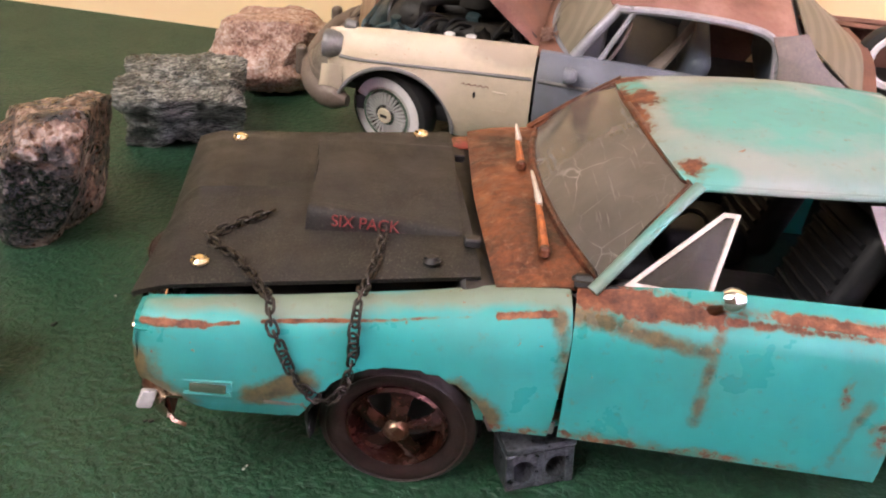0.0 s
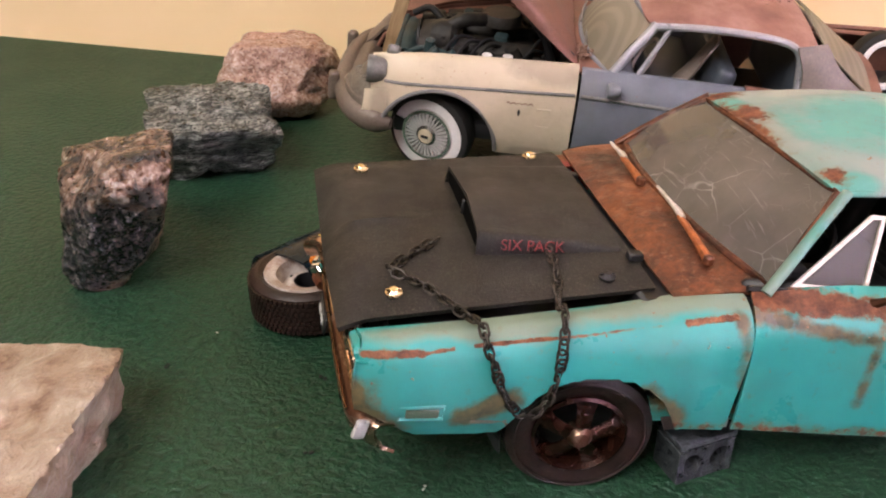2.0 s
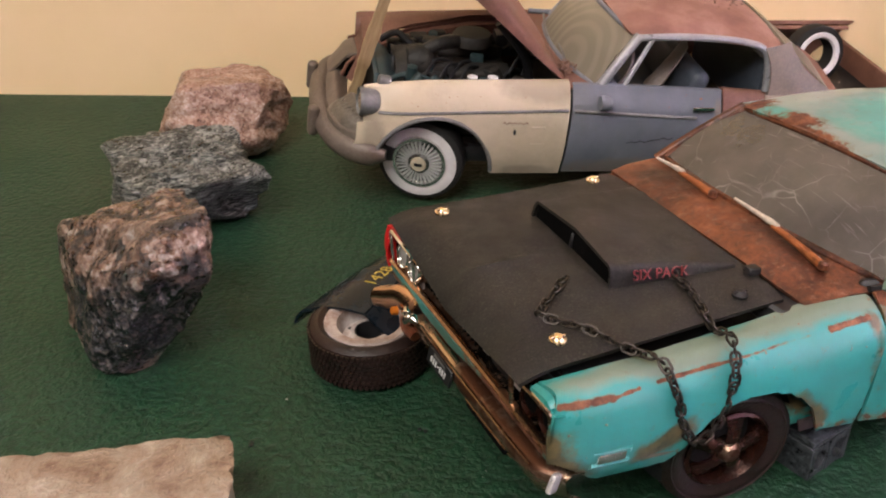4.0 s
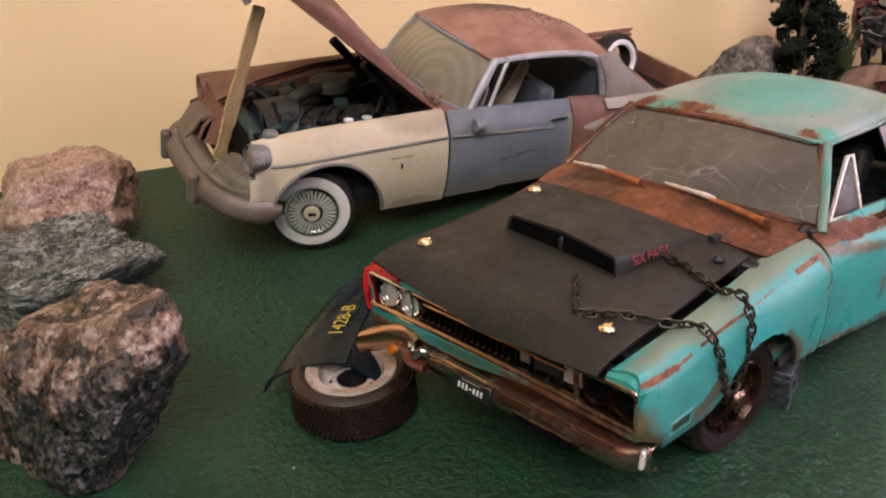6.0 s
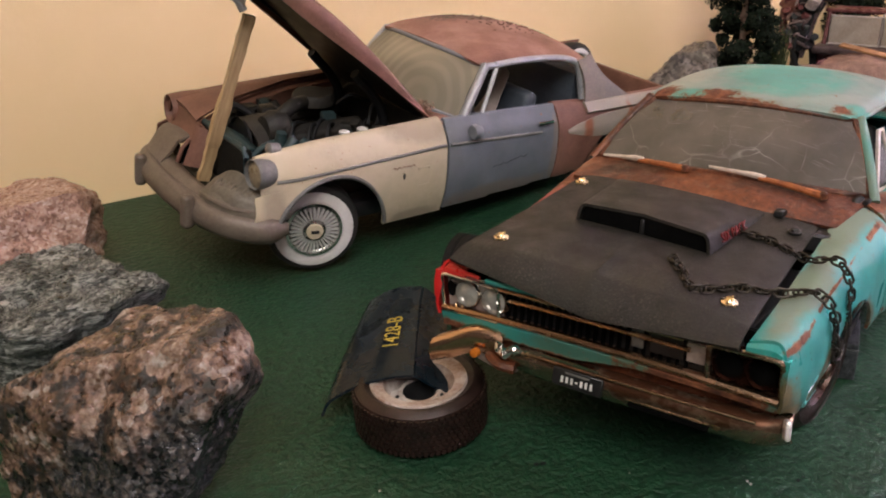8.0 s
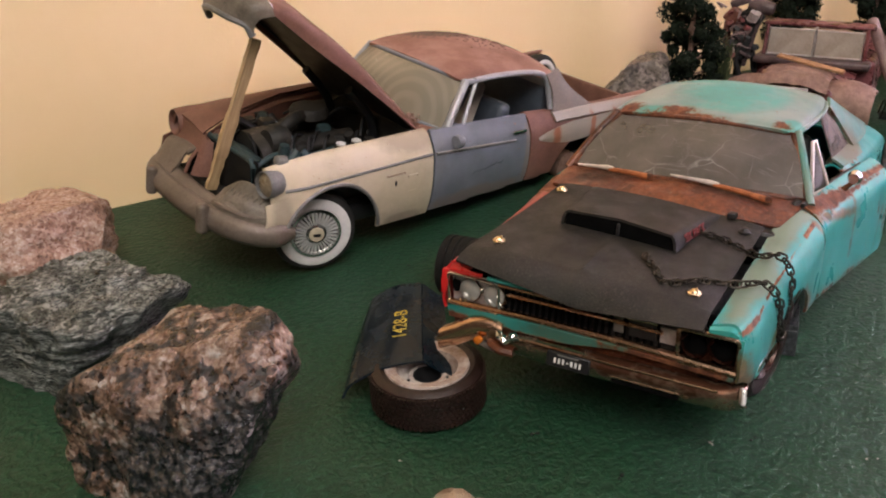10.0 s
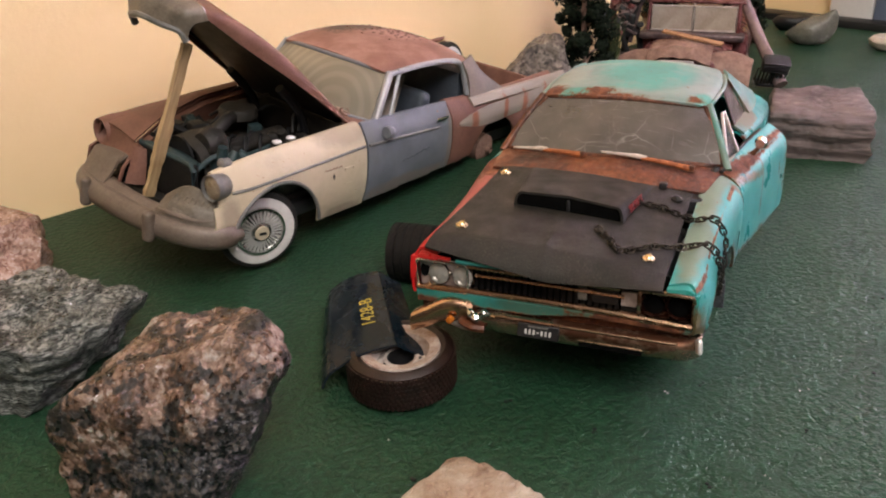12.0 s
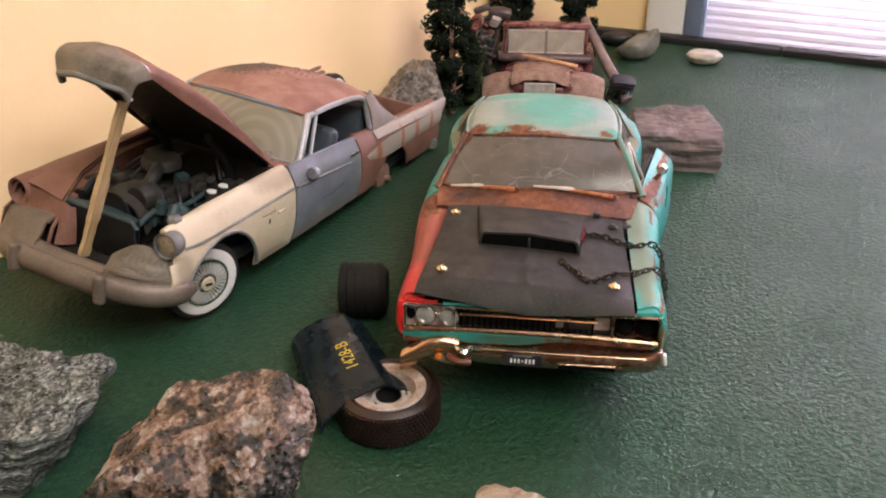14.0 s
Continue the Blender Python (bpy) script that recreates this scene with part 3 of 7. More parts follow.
MAT_TAN = worn("rusty_tan", (0.15, 0.08, 0.06), (0.32, 0.20, 0.155), 160, 0.65, 0, 800, 0.5)
MAT_PURPLE = worn("purple_grey_metal", (0.055, 0.036, 0.040), (0.15, 0.11, 0.11), 180, 0.4, 0.3)
MAT_ORANGE = worn("faded_orange", (0.11, 0.035, 0.026), (0.25, 0.105, 0.075), 250, 0.5)
MAT_PLANK = worn("weathered_plank", (0.22, 0.11, 0.05), (0.48, 0.26, 0.13), 200, 0.6, 0, 900, 0.4)
MAT_PIPE = worn("mauve_pipe", (0.17, 0.11, 0.11), (0.27, 0.19, 0.18), 160, 0.5)
MAT_PLATE = worn("plate_black", (0.008, 0.008, 0.009), (0.018, 0.018, 0.02), 300, 0.4)
MAT_PLATEWHITE = worn("plate_white", (0.6, 0.6, 0.6), (0.75, 0.75, 0.74), 300, 0.5)
MAT_TIN = worn("tin", (0.38, 0.32, 0.3), (0.62, 0.56, 0.54), 200, 0.4, 0.2)


# ---- mesh helpers ----
def as_mesh(name, data, material, sharp=40, smooth=True):
    me = bpy.data.meshes.new(name)
    if isinstance(data, bmesh.types.BMesh):
        bmesh.ops.recalc_face_normals(data, faces=data.faces)
        data.to_mesh(me)
        data.free()
    else:
        me.from_pydata([tuple(map(float, p)) for p in data[0]], [], data[1])
        bm = bmesh.new()
        bm.from_mesh(me)
        bmesh.ops.recalc_face_normals(bm, faces=bm.faces)
        bm.to_mesh(me)
        bm.free()
    me.materials.append(material)
    if smooth:
        me.shade_smooth()
        me.set_sharp_from_angle(angle=radians(sharp))
    return me


def part(name, data, material, parent, label="", m=None, sharp=40, smooth=True):
    ob = new(name, as_mesh(name, data, material, sharp, smooth))
    ob.parent = parent
    if m is not None:
        ob.matrix_basis = m
    if label:
        tagged(ob, label)
    return ob


def share(name, me, parent, m):
    ob = new(name, me)
    ob.parent = parent
    ob.matrix_basis = m
    return ob


def thing(name, label, category, m=None, group="", kind=""):
    ob = new(name)
    ob.empty_display_size = 0.01
    if m is not None:
        ob.matrix_basis = m
    return tagged(ob, label, category, group, kind)


def solo(name, data, material, label, category, m=None, group="", kind="", sharp=40, smooth=True):
    ob = new(name, as_mesh(name, data, material, sharp, smooth))
    if m is not None:
        ob.matrix_basis = m
    return tagged(ob, label, category, group, kind)


def catmull(ctrl, n):
    """n points on a smooth curve through ctrl, even in the parameter."""
    c = np.array(ctrl, float)
    c = np.vstack([2 * c[0] - c[1], c, 2 * c[-1] - c[-2]])
    k = len(c) - 3
    out = []
    for s in np.linspace(0, k, n):
        i = min(int(s), k - 1)
        t = s - i
        a, b, d, e = c[i:i + 4]
        out.append(0.5 * (2 * b + (d - a) * t + (2 * a - 5 * b + 4 * d - e) * t * t + (3 * b - a - 3 * d + e) * t ** 3))
    return np.array(out)


def sheet(P, thick=0.0008):
    """A bent sheet with thickness through a grid of points."""
    P = np.array(P, float)
    nu, nv = P.shape[:2]
    n = np.cross(np.gradient(P, axis=0), np.gradient(P, axis=1))
    n /= np.linalg.norm(n, axis=2, keepdims=True) + 1e-12
    V = np.concatenate([P.reshape(-1, 3), (P - n * thick).reshape(-1, 3)])
    o = nu * nv
    F = []
    for i in range(nu - 1):
        for j in range(nv - 1):
            a, b, c, d = i * nv + j, i * nv + j + 1, (i + 1) * nv + j + 1, (i + 1) * nv + j
            F += [(a, b, c, d), (o + d, o + c, o + b, o + a)]
    for i in range(nu - 1):
        for j in (0, nv - 1):
            a, b = i * nv + j, (i + 1) * nv + j
            F.append((a, b, o + b, o + a))
    for j in range(nv - 1):
        for i in (0, nu - 1):
            a, b = i * nv + j, i * nv + j + 1
            F.append((a, b, o + b, o + a))
    return V, F


def ruled(curves, n=24, m=16, thick=0.0008):
    """A sheet lofted through control curves, smooth both ways."""
    rows = [catmull(c, m) for c in curves]
    P = np.array([catmull([r[j] for r in rows], n) for j in range(m)]).transpose(1, 0, 2)
    return sheet(P, thick)


def tube(path, radius, sides=10, closed=False, flat=1.0, cap=True):
    """A round (or flattened) bar along a path; radius is a number or one per point."""
    p = np.array(path, float)
    n = len(p)
    r = np.full(n, radius) if np.isscalar(radius) else np.array(radius)
    V, F = [], []
    up = np.array([0.0, 0.0, 1.0])
    for i in range(n):
        t = p[(i + 1) % n] - p[i - 1] if closed else p[min(i + 1, n - 1)] - p[max(i - 1, 0)]
        t /= np.linalg.norm(t)
        s = np.cross(t, up)
        if np.linalg.norm(s) < 1e-3:
            s = np.cross(t, [1.0, 0, 0])
        s /= np.linalg.norm(s)
        u = np.cross(s, t)
        for k in range(sides):
            a = 2 * math.pi * k / sides
            V.append(p[i] + r[i] * (math.cos(a) * s + flat * math.sin(a) * u))
    for i in range(n if closed else n - 1):
        for k in range(sides):
            j = (i + 1) % n
            F.append((i * sides + k, i * sides + (k + 1) % sides, j * sides + (k + 1) % sides, j * sides + k))
    if cap and not closed:
        F += [tuple(range(sides)), tuple(range((n - 1) * sides, n * sides))]
    return V, F


def sheet_frame(corners, width, thick):
    """A flat mitred frame inside a four-cornered outline."""
    P = [Vector(c) for c in corners]
    n = (P[1] - P[0]).cross(P[3] - P[0]).normalized()
    mid = sum(P, Vector()) / len(P)
    inner = []
    for i, p in enumerate(P):
        a, b = (P[i - 1] - p).normalized(), (P[(i + 1) % len(P)] - p).normalized()
        h = (a + b).normalized()
        inner.append(p + h * min(width / max(0.25, math.sin(a.angle(b) / 2)), (mid - p).length * 0.75))
    V, F, k = [], [], len(P)
    for d in (-thick / 2, thick / 2):
        V += [tuple(p + n * d) for p in P] + [tuple(p + n * d) for p in inner]
    for i in range(k):
        j = (i + 1) % k
        F += [(i, j, k + j, k + i), (2 * k + i, 3 * k + i, 3 * k + j, 2 * k + j), (i, 2 * k + i, 2 * k + j, j), (k + i, k + j, 3 * k + j, 3 * k + i)]
    return V, F


def lathe(profile, n=48, axis="y"):
    """A body of revolution: profile of (radius, along)."""
    V, F = [], []
    k = len(profile)
    for i in range(n):
        a = 2 * math.pi * i / n
        for r, h in profile:
            c, s = r * math.cos(a), r * math.sin(a)
            V.append((c, h, s) if axis == "y" else (c, s, h) if axis == "z" else (h, c, s))
    for i in range(n):
        for j in range(k - 1):
            a, b = i * k + j, ((i + 1) % n) * k + j
            F.append((a, a + 1, b + 1, b))
    return V, F


def block(w, d, h, bevel=0.0, seg=2, at=(0, 0, 0)):
    bm = bmesh.new()
    bmesh.ops.create_cube(bm, size=1)
    for v in bm.verts:
        v.co = Vector((v.co.x * w + at[0], v.co.y * d + at[1], v.co.z * h + at[2]))
    if bevel:
        bmesh.ops.bevel(bm, geom=list(bm.edges), offset=bevel, segments=seg, affect="EDGES", profile=0.5)
    return bm


def joined(*many):
    V, F = [], []
    for v, f in many:
        o = len(V)
        V += [tuple(p) for p in v]
        F += [tuple(i + o for i in q) for q in f]
    return V, F


def boxvf(w, d, h, at=(0, 0, 0)):
    x, y, z = w / 2, d / 2, h / 2
    V = [(at[0] + sx * x, at[1] + sy * y, at[2] + sz * z) for sx in (-1, 1) for sy in (-1, 1) for sz in (-1, 1)]
    return V, [(0, 1, 3, 2), (4, 6, 7, 5), (0, 4, 5, 1), (2, 3, 7, 6), (0, 2, 6, 4), (1, 5, 7, 3)]


def lettering(name, text, size, material, parent, m, label="", extrude=0.00015, squeeze=1.0):
    cu = bpy.data.curves.new(name, "FONT")
    cu.body, cu.size, cu.extrude, cu.align_x, cu.align_y = text, size, extrude, "CENTER", "CENTER"
    tmp = bpy.data.objects.new(name, cu)
    scene.collection.objects.link(tmp)
    dg = bpy.context.evaluated_depsgraph_get()
    me = bpy.data.meshes.new_from_object(tmp.evaluated_get(dg))
    bpy.data.objects.remove(tmp)
    me.materials.clear()
    me.materials.append(material)
    ob = new(name, me)
    ob.parent = parent
    ob.matrix_basis = m @ Matrix.Diagonal((squeeze, 1, 1, 1))
    if label:
        tagged(ob, label)
    return ob


def hewn(planes, seed, rough=0.0012, sub=6, sharp=26.0, chips=0.0020):
    """A broken stone: half-spaces (point, outward normal) round an inner point, the edges worn, the faces roughened."""
    bm = bmesh.new()
    bmesh.ops.create_icosphere(bm, subdivisions=sub, radius=1)
    off = Vector((seed * 3.7, seed * 1.3, seed * 2.1))
    P = [(Vector(n).normalized(), Vector(p)) for p, n in planes]
    P = [(n, p.dot(n)) for n, p in P]
    for v in bm.verts:
        u = v.co.normalized()
        total = 0.0
        for n, d in P:
            k = u.dot(n)
            if k > 1e-4:
                total += (k / d) ** sharp
        q = u * total ** (-1 / sharp)
        h = noise.fractal(q * 55 + off, 0.9, 2.1, 6) * rough
        c = noise.voronoi(q * 70 + off)[0]
        h += (c[1] - c[0]) * chips - chips * 0.5
        v.co = q + u * h
    return bm


def rock(size, planes, seed, rough=0.06, sub=5, grain=0.02):
    """A broken stone: a ball cut by planes (nx, ny, nz, distance), then roughened. Its base lies on z = 0."""
    bm = bmesh.new()
    bmesh.ops.create_icosphere(bm, subdivisions=sub, radius=1)
    off = Vector((seed * 3.7, seed * 1.3, seed * 2.1))
    P = [(Vector(p[:3]).normalized(), p[3]) for p in planes]
    for v in bm.verts:
        c = v.co.copy()
        for n, d in P * 4:
            k = c.dot(n) - d
            if k > 0:
                c -= n * k
        q = c * 1.0
        c += v.co * rough * (noise.fractal(q * 1.9 + off, 0.8, 2.1, 5))
        c += v.co * grain * noise.noise(q * 9 + off) + v.co * grain * 0.6 * noise.noise(q * 21 + off)
        v.co = Vector((c.x * size[0], c.y * size[1], c.z * size[2]))
    low = min(v.co.z for v in bm.verts)
    for v in bm.verts:
        v.co.z = max(v.co.z - low, (0.12 * size[2])) - 0.12 * size[2]
    return bm


# ---- the room ----
ROOM = Matrix.Rotation(radians(-29.6), 4, "Z")


END = ROOM @ pose(0.458, 0, 0, 0, 0, 9.2) @ pose(-0.478, 0, 0)


def slab(name, s0, s1, n0, n1, z0, z1, material, label, category, kind="structure", bevel=0.0, place=ROOM):
    bm = block(s1 - s0, n1 - n0, z1 - z0, bevel, 2, ((s0 + s1) / 2, (n0 + n1) / 2, (z0 + z1) / 2))
    return solo(name, bm, material, label, category, place, "", kind, 30, bevel > 0)


def wall_with_opening(name, along, at, lo, hi, u0, u1, z0, z1, thick, material, label):
    """A wall on the plane s = at or n = at from lo to hi, with one opening u0..u1, z0..z1."""
    many = []
    for a, b, c, d in ((lo, u0, -0.75, 1.7), (u1, hi, -0.75, 1.7), (u0, u1, -0.75, z0), (u0, u1, z1, 1.7)):
        w, h = b - a, d - c
        c1, c2 = (a + b) / 2, (c + d) / 2
        many.append(boxvf(thick, w, h, (at, c1, c2)) if along == "s" else boxvf(w, thick, h, (c1, at, c2)))
    return solo(name, joined(*many), material, label, "wall", ROOM, "", "structure", 30, False)


slab("floor", -2.0, 0.80, -2.0, 0.35, -0.80, -0.75, MAT_FLOOR, "brown floor below the display table", "floor")
slab("ceiling", -2.0, 0.80, -2.0, 0.35, 1.70, 1.76, MAT_CEIL, "plain off-white ceiling", "ceiling")
slab("wall_north", -2.0, 0.62, 0.231, 0.33, -0.75, 1.70, MAT_WALL, "warm yellow painted wall behind the display", "wall")
# West, south and south-east walls are unseen, added dark to hold back bounce.
slab("wall_west", -2.0, -1.9, -2.0, 0.231, -0.75, 1.70, MAT_ROOM, "unseen dark taupe wall, added to cut bounced light", "wall")
wall_with_opening("wall_south", "n", -0.99, -1.9, 0.66, -0.98, -0.02, 0.65, 1.62, 0.1, MAT_ROOM, "unseen dark taupe wall with an opening added for the lamp")
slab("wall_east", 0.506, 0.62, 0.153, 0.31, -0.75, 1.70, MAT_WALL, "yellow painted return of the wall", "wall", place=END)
slab("wall_south_east", 0.52, 0.62, -1.10, -0.9, -0.75, 1.70, MAT_ROOM, "unseen dark taupe wall beside the blind, added to cut bounced light", "wall", place=END)
slab("trim", 0.497, 0.60, 0.1155, 0.1530, -0.75, 1.70, MAT_WHITE, "white painted window casing", "trim", "structure", 0.003, END)

window = thing("window_1", "wide window covered by a pale lavender slatted blind", "window", END, "", "structure")
part("window_frame", block(0.05, 0.0165, 2.4, 0.002, 2, (0.523, 0.1070, 0.48)), MAT_BLUE, window, "slate-blue window frame")
part("pane", block(0.004, 1.0, 2.4, 0, 1, (0.575, -0.4, 0.48)), MAT_WHITE, window)
slat = as_mesh("slat", sheet([[(0.0045 - abs(a) * 0.0022, y, a * 0.0044) for y in (-0.5, 0.5)] for a in (-1, -0.5, 0, 0.5, 1)], 0.0004), MAT_BLIND)
# Slats and their lamp are carried on unseen above, to add light.
for i in range(190):
    share("slat", slat, window, pose(0.512, -0.402, -0.03 + i * 0.0082, 0, 0, 0))

slab("table", -1.25, 0.59, -0.75, 0.231, -0.045, -0.004, MAT_FLOOR, "wooden table under the green mat", "table")
bm = bmesh.new()
bmesh.ops.create_grid(bm, x_segments=2, y_segments=2, size=0.5)
for v in bm.verts:
    v.co = Vector((v.co.x * 1.810 - 0.345, v.co.y * 0.981 - 0.2595, 0))
r = bmesh.ops.extrude_face_region(bm, geom=bm.faces[:])
for g in r["geom"]:
    if isinstance(g, bmesh.types.BMVert):
        g.co.z = -0.004
solo("ground", bm, MAT_GREEN, "dark green embossed vinyl mat covering the table", "mat", ROOM, "", "structure", 30, False)
for a, b in ((0.30, 0.0200), (0.0185, -0.75)):
    slab("rail", 0.478, 0.4945, b, a, -0.003, 0.0065, MAT_BLACKRAIL, "black edging rail along the end of the mat", "rail", "structure", 0.002, END)


# ---- wheels ----
def tyre_profile(R, W, inner, sag=0.0):
    h = W / 2
    return [(inner, -h * 0.8), (inner + (R - inner) * 0.45, -h), (R - 0.0022, -h * 0.96), (R - 0.0005, -h * 0.8), (R, -h * 0.5), (R, h * 0.5),
            (R - 0.0005, h * 0.8), (R - 0.0022, h * 0.96), (inner + (R - inner) * 0.45, h), (inner, h * 0.8), (inner - 0.0004, 0), (inner, -h * 0.8)]


def tread(R, W, rows=7, n=72):
    """Small raised blocks round the tyre."""
    many = []
    for j in range(rows):
        y = (j - (rows - 1) / 2) * W * 0.8 / rows
        for i in range(n):
            a = 2 * math.pi * (i + 0.5 * (j % 2)) / n
            c, s = math.cos(a), math.sin(a)
            w, d = math.pi * R / n * 0.62, W * 0.8 / rows * 0.33
            V = []
            for r in (R - 0.0002, R + 0.0005):
                for sw in (-w, w):
                    for sd in (-d, d):
                        V.append((r * c - sw * s, y + sd, r * s + sw * c))
            many.append((V, [(4, 5, 7, 6), (0, 4, 6, 2), (1, 3, 7, 5), (0, 1, 5, 4), (2, 6, 7, 3)]))
    return joined(*many)


def five_spoke(parent, m, out):
    """A brown five-spoke road wheel; its outer side looks along y times out."""
    wheel = new("wheel")
    wheel.parent, wheel.matrix_basis = parent, m
    part("tyre", joined(lathe(tyre_profile(0.0192, 0.0135, 0.0118)), lathe([(0.0163, out * 0.0069), (0.0167, out * 0.0072), (0.0171, out * 0.0069)])), MAT_RUSTRUBBER, wheel, "worn brown-black tyre")
    rim = part("rim", lathe([(0.0120, -0.005), (0.0122, out * 0.0062), (0.0114, out * 0.0068), (0.0104, out * 0.0045), (0.0098, out * 0.001), (0.0096, out * 0.0005)]), MAT_BROWNRIM, wheel, "rust-brown five-spoke rim")
    # Black disc stands in for the deep shade behind the spokes.
    part("drum", lathe([(0.0098, out * 0.0003), (0.0, out * 0.0003)]), MAT_BLACK, rim)
    for i in range(5):
        a = 2 * math.pi * i / 5 + 0.3
        c, s = math.cos(a), math.sin(a)
        part("spoke", sheet([[(r * c - w * s, out * (h - 0.0009 * abs(w) / 0.002), r * s + w * c) for w in (-v, -v * 0.5, 0, v * 0.5, v)] for r, h, v in ((0.0020, 0.0064, 0.0014), (0.0050, 0.0060, 0.0015), (0.0078, 0.0052, 0.0018), (0.0105, 0.0044, 0.0032))], 0.0012 * out), MAT_BROWNRIM, rim)
    part("hub_cap", lathe([(0.0034, out * 0.004), (0.0032, out * 0.0072), (0.0022, out * 0.0084), (0.0, out * 0.0088)], 24), MAT_OLDCHROME, rim, "dull chrome hub cap")
    return wheel


def whitewall(parent, m, out):
    """A whitewall wheel with a finned chrome cover."""
    wheel = new("wheel")
    wheel.parent, wheel.matrix_basis = parent, m
    part("tyre", lathe(tyre_profile(0.0194, 0.0115, 0.0115)), MAT_RUBBER, wheel, "black tyre")
    part("chrome_ring", lathe([(0.0119, out * 0.0052), (0.0118, out * 0.0068), (0.0106, out * 0.0069), (0.0102, out * 0.0060)]), MAT_CHROME, wheel)
    part("whitewall", lathe([(0.0115, out * 0.0052), (0.0125, out * 0.0062), (0.0150, out * 0.0064), (0.0166, out * 0.0060), (0.0160, out * 0.0050)]), MAT_WHITEWALL, wheel, "broad white sidewall band")
    cover = part("hub_cover", lathe([(0.0118, out * 0.0050), (0.0117, out * 0.0064), (0.0108, out * 0.0066), (0.0098, out * 0.0056), (0.0050, out * 0.0060), (0.0046, out * 0.0072), (0.0030, out * 0.0080), (0, out * 0.0082)]), MAT_SHADECHROME, wheel, "chrome finned wheel cover")
    fin = as_mesh("fin", boxvf(0.0052, 0.0014, 0.0006, (0.0075, out * 0.0066, 0)), MAT_LITCHROME)
    for i in range(32):
        share("fin", fin, cover, Matrix.Rotation(2 * math.pi * i / 32, 4, "Y"))
    part("medallion", lathe([(0.0036, out * 0.0079), (0.0032, out * 0.0085), (0, out * 0.0086)], 24), MAT_CREAM, cover, "cream medallion with a dark emblem")
    part("emblem", boxvf(0.0034, 0.0003, 0.0013, (0, out * 0.00875, 0)), MAT_BLACK, cover)
    return wheel


# ---- the teal muscle car ----
CAR = pose(-0.0825, 0, 0, 0, 9.5, 0)
car = thing("muscle_car", "rusted teal muscle car, loose black hood, one red fender", "car", CAR)
TOP = [(-0.060, 0.0432), (-0.045, 0.0448), (-0.03, 0.0465), (0.0, 0.0512), (0.016, 0.0545), (0.033, 0.0582), (0.06, 0.0612), (0.107, 0.0622), (0.13, 0.0658), (0.155, 0.0698), (0.19, 0.0702), (0.215, 0.0665), (0.23, 0.0625)]


def top_z(x):
    return float(np.interp(x, [a for a, _ in TOP], [b for _, b in TOP]))


def low_z(x, wide=0.0222):
    z = 0.0195 + (0.0245 - 0.0195) * min(max((x + 0.03) / 0.05, 0), 1) + 0.0075 * min(max((-0.046 - x) / 0.013, 0), 1)
    for ax in (-0.003, 0.166):
        d = wide ** 2 - (x - ax) ** 2
        if d > 0:
            z = max(z, 0.0165 + math.sqrt(d))
    return z


def side_profile(x, inner):
    """The body's section at x, from the top inwards to the sill, as (y, z)."""
    t = top_z(x)
    nose = min(max((-0.048 - x) / 0.013, 0), 1)
    k = 0.0030 * nose ** 3
    b = min(max((x - 0.112) / 0.040, 0), 1)
    k -= 0.0052 * b * b * (3 - 2 * b)
    u = min(max((x + 0.03) / 0.065, 0), 1)
    k -= 0.0038 * u * u * (3 - 2 * u) * (x < 0.107)
    return catmull([(inner, t - 0.0012 if inner < 0.0435 else t + 0.0004), (max(0.0455, inner + 0.001), t), (0.0492 - 0.6 * k, t - 0.0030), (0.0508 - k, t - 0.0085), (0.0512 - k, min(0.036, t - 0.0125)), (0.0509 - k, 0.0275), (0.0492 - k, 0.0225), (0.0470, 0.0180)], 60)


def side_panel(x0, x1, sign, inner=0.0396, n=70):
    rows = []
    for i in range(n):
        x = x0 + (x1 - x0) * i / (n - 1)
        p = side_profile(x, inner)
        keep = p[p[:, 1] >= low_z(x)]
        s = np.linspace(0, len(keep) - 1, 56)
        y = np.interp(s, range(len(keep)), keep[:, 0])
        z = np.interp(s, range(len(keep)), keep[:, 1])
        nose = min(max((-0.048 - x) / 0.013, 0), 1)
        rows.append([(x + 0.0022 * nose * ((c - 0.035) / 0.010) ** 2, sign * b, c) for b, c in zip(y, z)])
    P = np.array(rows)
    return sheet(P, 0.0009 * (1 if sign < 0 else -1))


DOOR = pose(0.0334, -0.0490, 0, 0, -5.0, -11.5) @ pose(-0.0334, 0.0490, 0)
part("fender", side_panel(-0.0618, 0.0306, -1), MAT_TEAL, car, "teal front fender with rust along its crease")
part("fender", side_panel(-0.0618, 0.0318, 1), MAT_RED, car, "red replacement front fender")
door = part("door", side_panel(0.0364, 0.1060, -1, 0.0460), MAT_TEAL, car, "teal door standing ajar, rust streaks below its mirror", DOOR)
part("door", side_panel(0.0334, 0.1060, 1, 0.0460), MAT_TEAL, car)
part("quarter_panel", side_panel(0.1072, 0.2300, -1, 0.0420), MAT_TEAL, car, "teal rear quarter panel")
part("quarter_panel", side_panel(0.1072, 0.2300, 1, 0.0420), MAT_TEAL, car)
for s in (-1, 1):
    part("door_jamb", block(0.0090, 0.0030, 0.0300, 0.0006, 1, (0.0345, s * 0.0440, 0.0420)), MAT_BLACK, car)
    part("sill", block(0.118, 0.006, 0.006, 0.0015, 2, (0.072, s * 0.0460, 0.0250)), MAT_TEAL, car)
    part("wheel_liner", tube([(0.0205 * math.cos(a) - 0.003, s * 0.0385, 0.0175 + 0.0215 * math.sin(a)) for a in np.linspace(-0.3, 3.44, 20)], 0.0085, 8, False, 0.15), MAT_BLACK, car)
